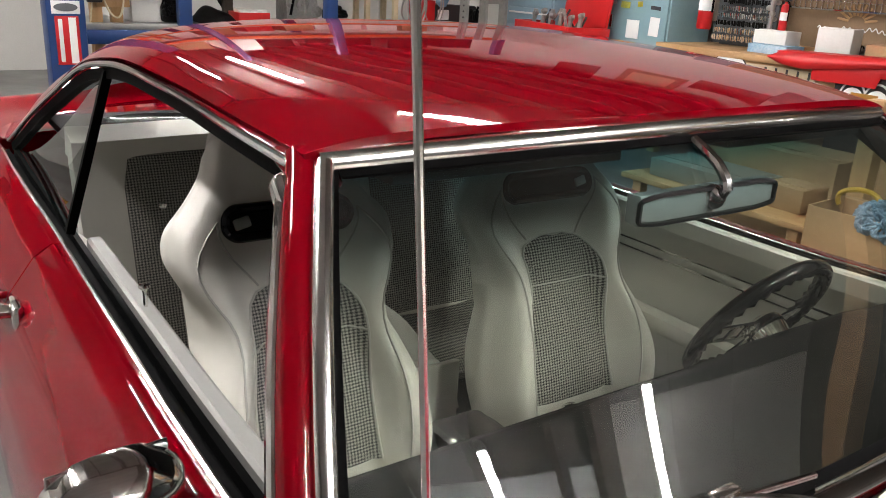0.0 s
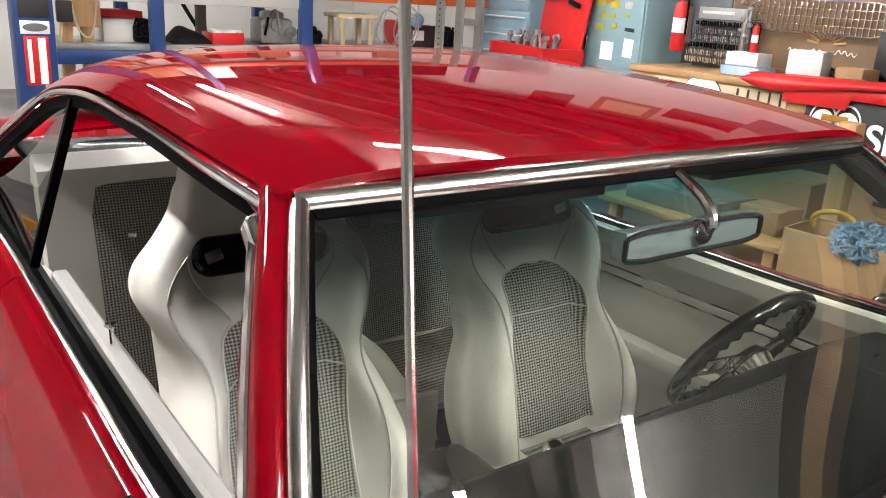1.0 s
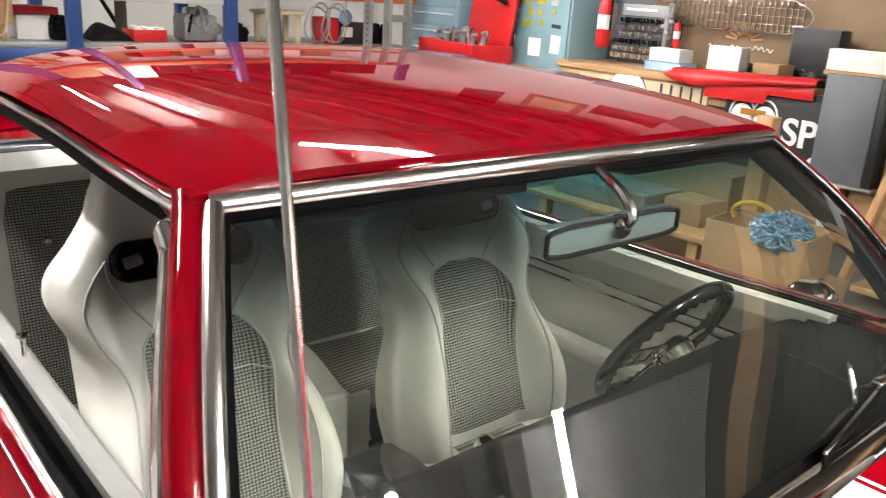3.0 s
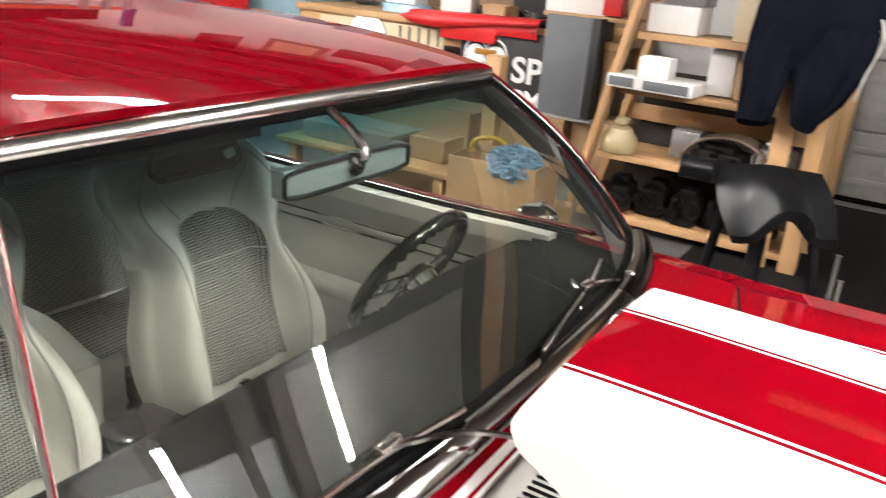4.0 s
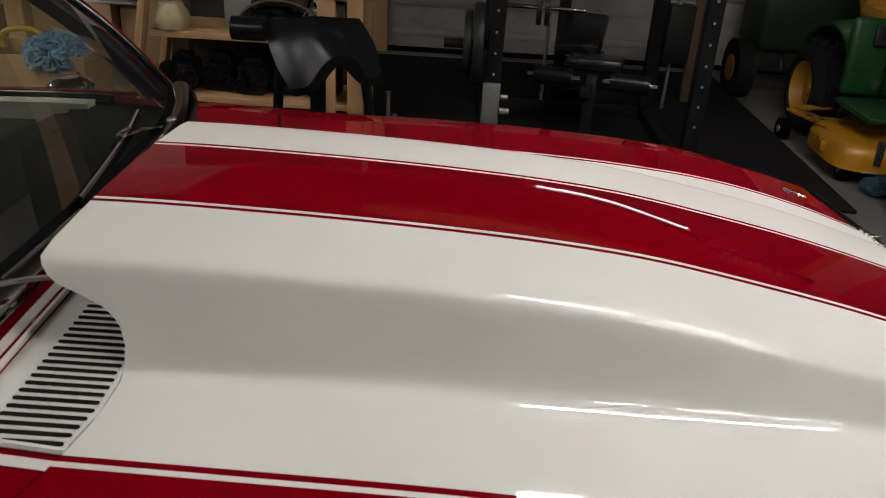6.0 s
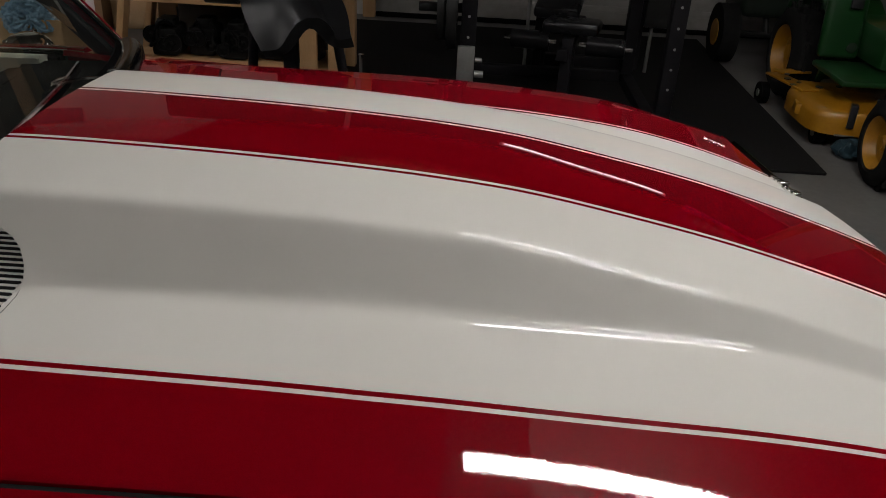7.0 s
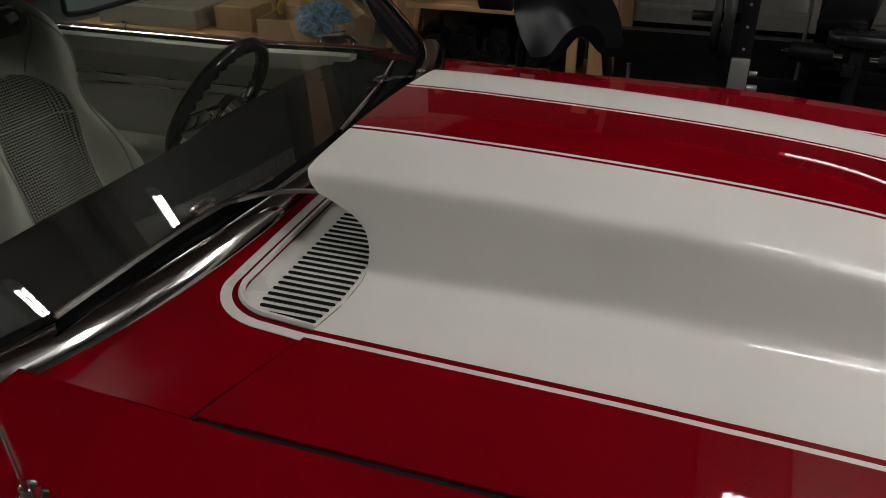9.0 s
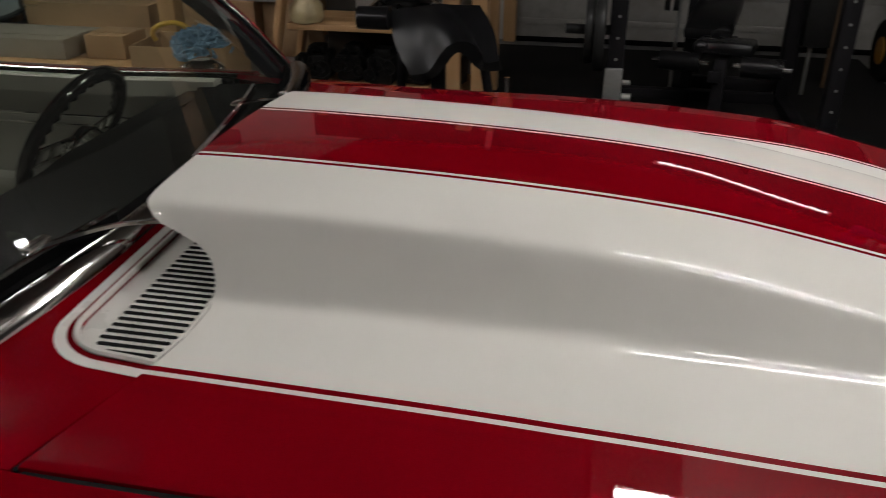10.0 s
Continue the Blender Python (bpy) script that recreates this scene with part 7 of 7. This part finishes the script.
sheet(solo("folded_tarp", tarp, DARKSTUFF, "crumpled black tarpaulin lying on the rack", "tarpaulin", at=pose(-6.30, 1.50, 0.926)), 0.004)
crate = thing("red_crate", "low red plastic crate with white packets", "crate", at=(-6.28, 1.83, 0.926))
for (cx, cy, sx, sy) in ((0.13, 0, 0.012, 0.30), (-0.13, 0, 0.012, 0.30), (0, 0.145, 0.26, 0.012), (0, -0.145, 0.26, 0.012)):
    part("side", box(B(), (cx, cy, 0.05), (sx, sy, 0.10), 0.003), REDENAMEL, crate)
part("base", box(B(), (0, 0, 0.006), (0.25, 0.28, 0.012), 0.002), REDENAMEL, crate)
for k in range(3):
    part("packet", box(B(), (0.02, -0.09 + 0.09 * k, 0.07), (0.16, 0.07, 0.10), 0.008, (4 * k, 9 - 6 * k, 12 * k)), WHITESTUFF, crate)
stool = thing("wooden_stool", "rough pale wooden stool stored on the rack", "stool", at=(-6.32, 3.18, 0.926))
part("top", box(B(), (0, 0, 0.29), (0.34, 0.44, 0.04), 0.006), CREAM, stool)
for dx in (-0.12, 0.12):
    for dy in (-0.16, 0.16):
        part("leg", box(B(), (dx, dy, 0.135), (0.05, 0.05, 0.27), 0.004), CREAM, stool)
for k, (y, w, h, m, lab) in enumerate(((3.93, 0.34, 0.22, BLACKCARD, "black carton with a white label on the rack"), (3.70, 0.14, 0.26, REDENAMEL, "narrow red carton on the rack"))):
    c = carton("parts_carton", (-6.26, y, 0.926), (0.30, w, h), m, lab)
    if not k:
        part("label", box(B(), (0.152, -0.06, 0.12), (0.003, 0.14, 0.10), 0.001), PAPER, c, "white printed label")
mop = ball(B(), (0, 0, 0), (0.05, 0.07, 0.07), 16, 10)
for v in mop.verts:
    v.co += Vector(v.co).normalized() * 0.018 * noise.noise(Vector(v.co) * 40)
rod(mop, (0, 0, 0.05), (0, 0, 0.16), 0.006, seg=8)
solo("rag_bundle", mop, TOWEL, "grey-blue bundle of rags hung from the orange beam", "rags", at=pose(-6.0, 3.78, 1.20))
for k, yy in enumerate((3.42, 3.62)):
    coil = thing("cable_coil", "coiled pale cable hanging on the rack", "cable", at=(-5.98, yy, 1.12))
    part("loop", sweep(B(), [Vector((0.02 * math.sin(a * 3), 0.13 * math.cos(a), 0.17 * math.sin(a))) for a in frange(0, 2 * math.pi, 41)[:-1]], circle(0.010, 6), up=(1, 0, 0), closed=True), GREYSTEEL, coil)
    part("loop", sweep(B(), [Vector((0.03, 0.03 + 0.11 * math.cos(a), 0.02 + 0.19 * math.sin(a))) for a in frange(0, 2 * math.pi, 41)[:-1]], circle(0.008, 6), up=(1, 0, 0), closed=True), GREYSTEEL, coil)
lift = thing("lift_post", "dark blue car lift post with printed stickers", "car lift", at=(-5.4, 0.10, 0))
part("post", box(B(), (0, 0, 1.35), (0.22, 0.26, 2.7), 0.012), BLUEPAINT, lift)
part("base", box(B(), (0, 0.1, 0.02), (0.6, 0.8, 0.04), 0.006), BLUEPAINT, lift)
part("sticker", box(B(), (0.112, -0.0, 0.86), (0.003, 0.16, 0.34), 0.001), REDENAMEL, lift, "red and white printed sticker")
part("lettering_bar", box(B(), (0.115, 0.035, 0.86), (0.002, 0.05, 0.32), 0.0005), PAPER, lift)
part("lettering_bar", box(B(), (0.115, -0.045, 0.86), (0.002, 0.028, 0.30), 0.0005), PAPER, lift)
part("sticker", box(B(), (0.112, 0, 1.09), (0.003, 0.19, 0.09), 0.001), PAPER, lift)
part("sticker", spin(B(), [(0, 0), (0.08, 0), (0.08, 0.002), (0, 0.002)], pose(0.115, 0, 1.09, 0, 90, 0) @ Matrix.Diagonal((0.35, 1, 1, 1)), 20), GREYBOARD, lift)
part("sticker", box(B(), (0.112, 0, 1.22), (0.003, 0.20, 0.13), 0.001), BLACKCARD, lift)
part("lettering_bar", box(B(), (0.112, 0.05, 0.62), (0.003, 0.03, 0.16), 0.001), GREYSTEEL, lift)
part("arm", box(B(), (-0.2, 0.55, 0.62), (0.10, 0.95, 0.09), 0.01, (0, 0, 4)), BLUEPAINT, lift)
wpost = thing("timber_posts", "pair of pale timber posts with a wall box and cable", "post", at=(-6.2, 0.55, 0))
part("post", box(B(), (0, -0.07, 1.2), (0.09, 0.09, 2.4), 0.004), WOODUP, wpost)
part("post", box(B(), (0, 0.09, 1.2), (0.09, 0.09, 2.4), 0.004), WOODUP, wpost)
part("box", box(B(), (0.08, -0.09, 1.17), (0.06, 0.12, 0.17), 0.01), BLACKPLASTIC, wpost)
part("cover_board", box(B(), (0.055, 0.06, 1.22), (0.02, 0.26, 0.34), 0.004), WOODUP, wpost)
part("cable", sweep(B(), curve_pts([(0.09, -0.06, 1.4), (0.10, 0.0, 1.05), (0.10, 0.10, 0.98), (0.09, 0.16, 1.25), (0.08, 0.18, 1.5)], 20), circle(0.008, 6), up=(1, 0, 0)), CREAM, wpost)
part("cable", sweep(B(), curve_pts([(0.06, -0.10, 1.1), (0.08, -0.16, 0.85), (0.10, -0.30, 0.76)], 14), circle(0.007, 6), up=(1, 0, 0)), CREAM, wpost)
solo("kerb_strip", box(B(), (-6.9, -1.3, 0.05), (0.3, 2.6, 0.1), 0.01), YELLOW, "yellow-painted kerb strip by the wall", "kerb")

# ---- things seen through the far window ----
bx = thing("open_carton", "open cardboard box holding a blue cloth", "box", at=(-0.62, 2.55, 0), turn=5)
part("stand", box(B(), (0, 0.1, 0.16), (0.60, 0.40, 0.32), 0.01), CARD, bx)
for (cx, cy, sx, sy) in ((0, -0.15, 0.46, 0.008), (0, 0.19, 0.46, 0.008), (-0.23, 0.02, 0.008, 0.34), (0.23, 0.02, 0.008, 0.34)):
    part("wall", box(B(), (cx, cy, 0.44), (sx, sy, 0.25), 0.002), CARD, bx)
tw = ball(B(), (0, 0, 0), (0.14, 0.12, 0.10), 48, 30)
for v in tw.verts:
    c = Vector(v.co)
    v.co += c.normalized() * (0.05 * noise.noise(c * 14) + 0.022 * noise.noise(c * 45))
rs = random.Random(9)
for k in range(230):
    d = Vector((rs.gauss(0, 1), rs.gauss(0, 1), abs(rs.gauss(0, 0.8)) - 0.2)).normalized()
    p = Vector((d.x * 0.15, d.y * 0.13, d.z * 0.11))
    e = d.cross(Vector((rs.gauss(0, 1), rs.gauss(0, 1), rs.gauss(0, 1)))).normalized() * rs.uniform(0.02, 0.04)
    sweep(tw, curve_pts([p - e - d * 0.02, p - e * 0.6 + d * 0.012, p + d * rs.uniform(0.015, 0.028), p + e * 0.6 + d * 0.010, p + e - d * 0.025], 9), circle(rs.uniform(0.006, 0.0095), 6))
solo("blue_cloth", tw, TOWEL, "crumpled blue terry cloth in a cardboard box", "cloth", at=pose(-0.53, 2.50, 0.535) @ Matrix.Scale(0.86, 4))
hoseob = thing("yellow_strap", "yellow plastic hoop beside a blue cloth", "strap", at=(-0.72, 2.58, 0.55))
part("hoop", sweep(B(), [Vector((0.10 * math.cos(a), 0.02 * math.sin(2 * a), 0.07 * math.sin(a) + 0.02)) for a in frange(-0.3, 3.4, 24)], circle(0.012, 8), up=(0, 1, 0)), YELLOWHOSE, hoseob)
t2 = thing("trestle_table", "low wooden trestle carrying cartons", "table", at=(-1.45, 2.75, 0))
part("top", box(B(), (0, 0, 0.42), (1.2, 0.6, 0.03), 0.004), WOOD, t2)
for xx in (-0.5, 0.5):
    for yy in (-0.24, 0.24):
        part("leg", box(B(), (xx, yy, 0.20), (0.06, 0.06, 0.40), 0.004), WOODUP, t2)
carton("grey_carton", (-1.62, 2.72, 0.437), (0.62, 0.34, 0.10), surface("grey_tan_card", (0.27, 0.235, 0.19), (0.22, 0.19, 0.15), 0.8), "flat grey-tan carton on a low trestle")
carton("brown_box", (-1.12, 2.72, 0.437), (0.22, 0.22, 0.12), CARD, "small cardboard box on a low trestle")
carton("brown_box", (-1.55, 3.4, 0.0), (0.7, 0.4, 0.60), CARD, "tall cardboard box on the floor")
solo("timber_post", box(B(), (-0.92, 2.95, 0.5), (0.09, 0.09, 1.0), 0.004), WOODUP, "short pale pine timber post", "post")
r = random.Random(31)
for zz in (1.972, 2.672):
    y = 0.42
    while y < 4.4:
        w, h = r.uniform(0.26, 0.55), r.uniform(0.2, 0.5)
        mat, lab = r.choice(((CARD, "brown cardboard carton on a high rack shelf"), (WHITESTUFF, "white carton on a high rack shelf"), (DARKSTUFF, "dark crate on a high rack shelf"), (REDENAMEL, "red crate on a high rack shelf")))
        carton("stored_carton", (-6.5, y + w / 2, zz), (0.6, w, h), mat, lab)
        y += w + r.uniform(0.02, 0.22)
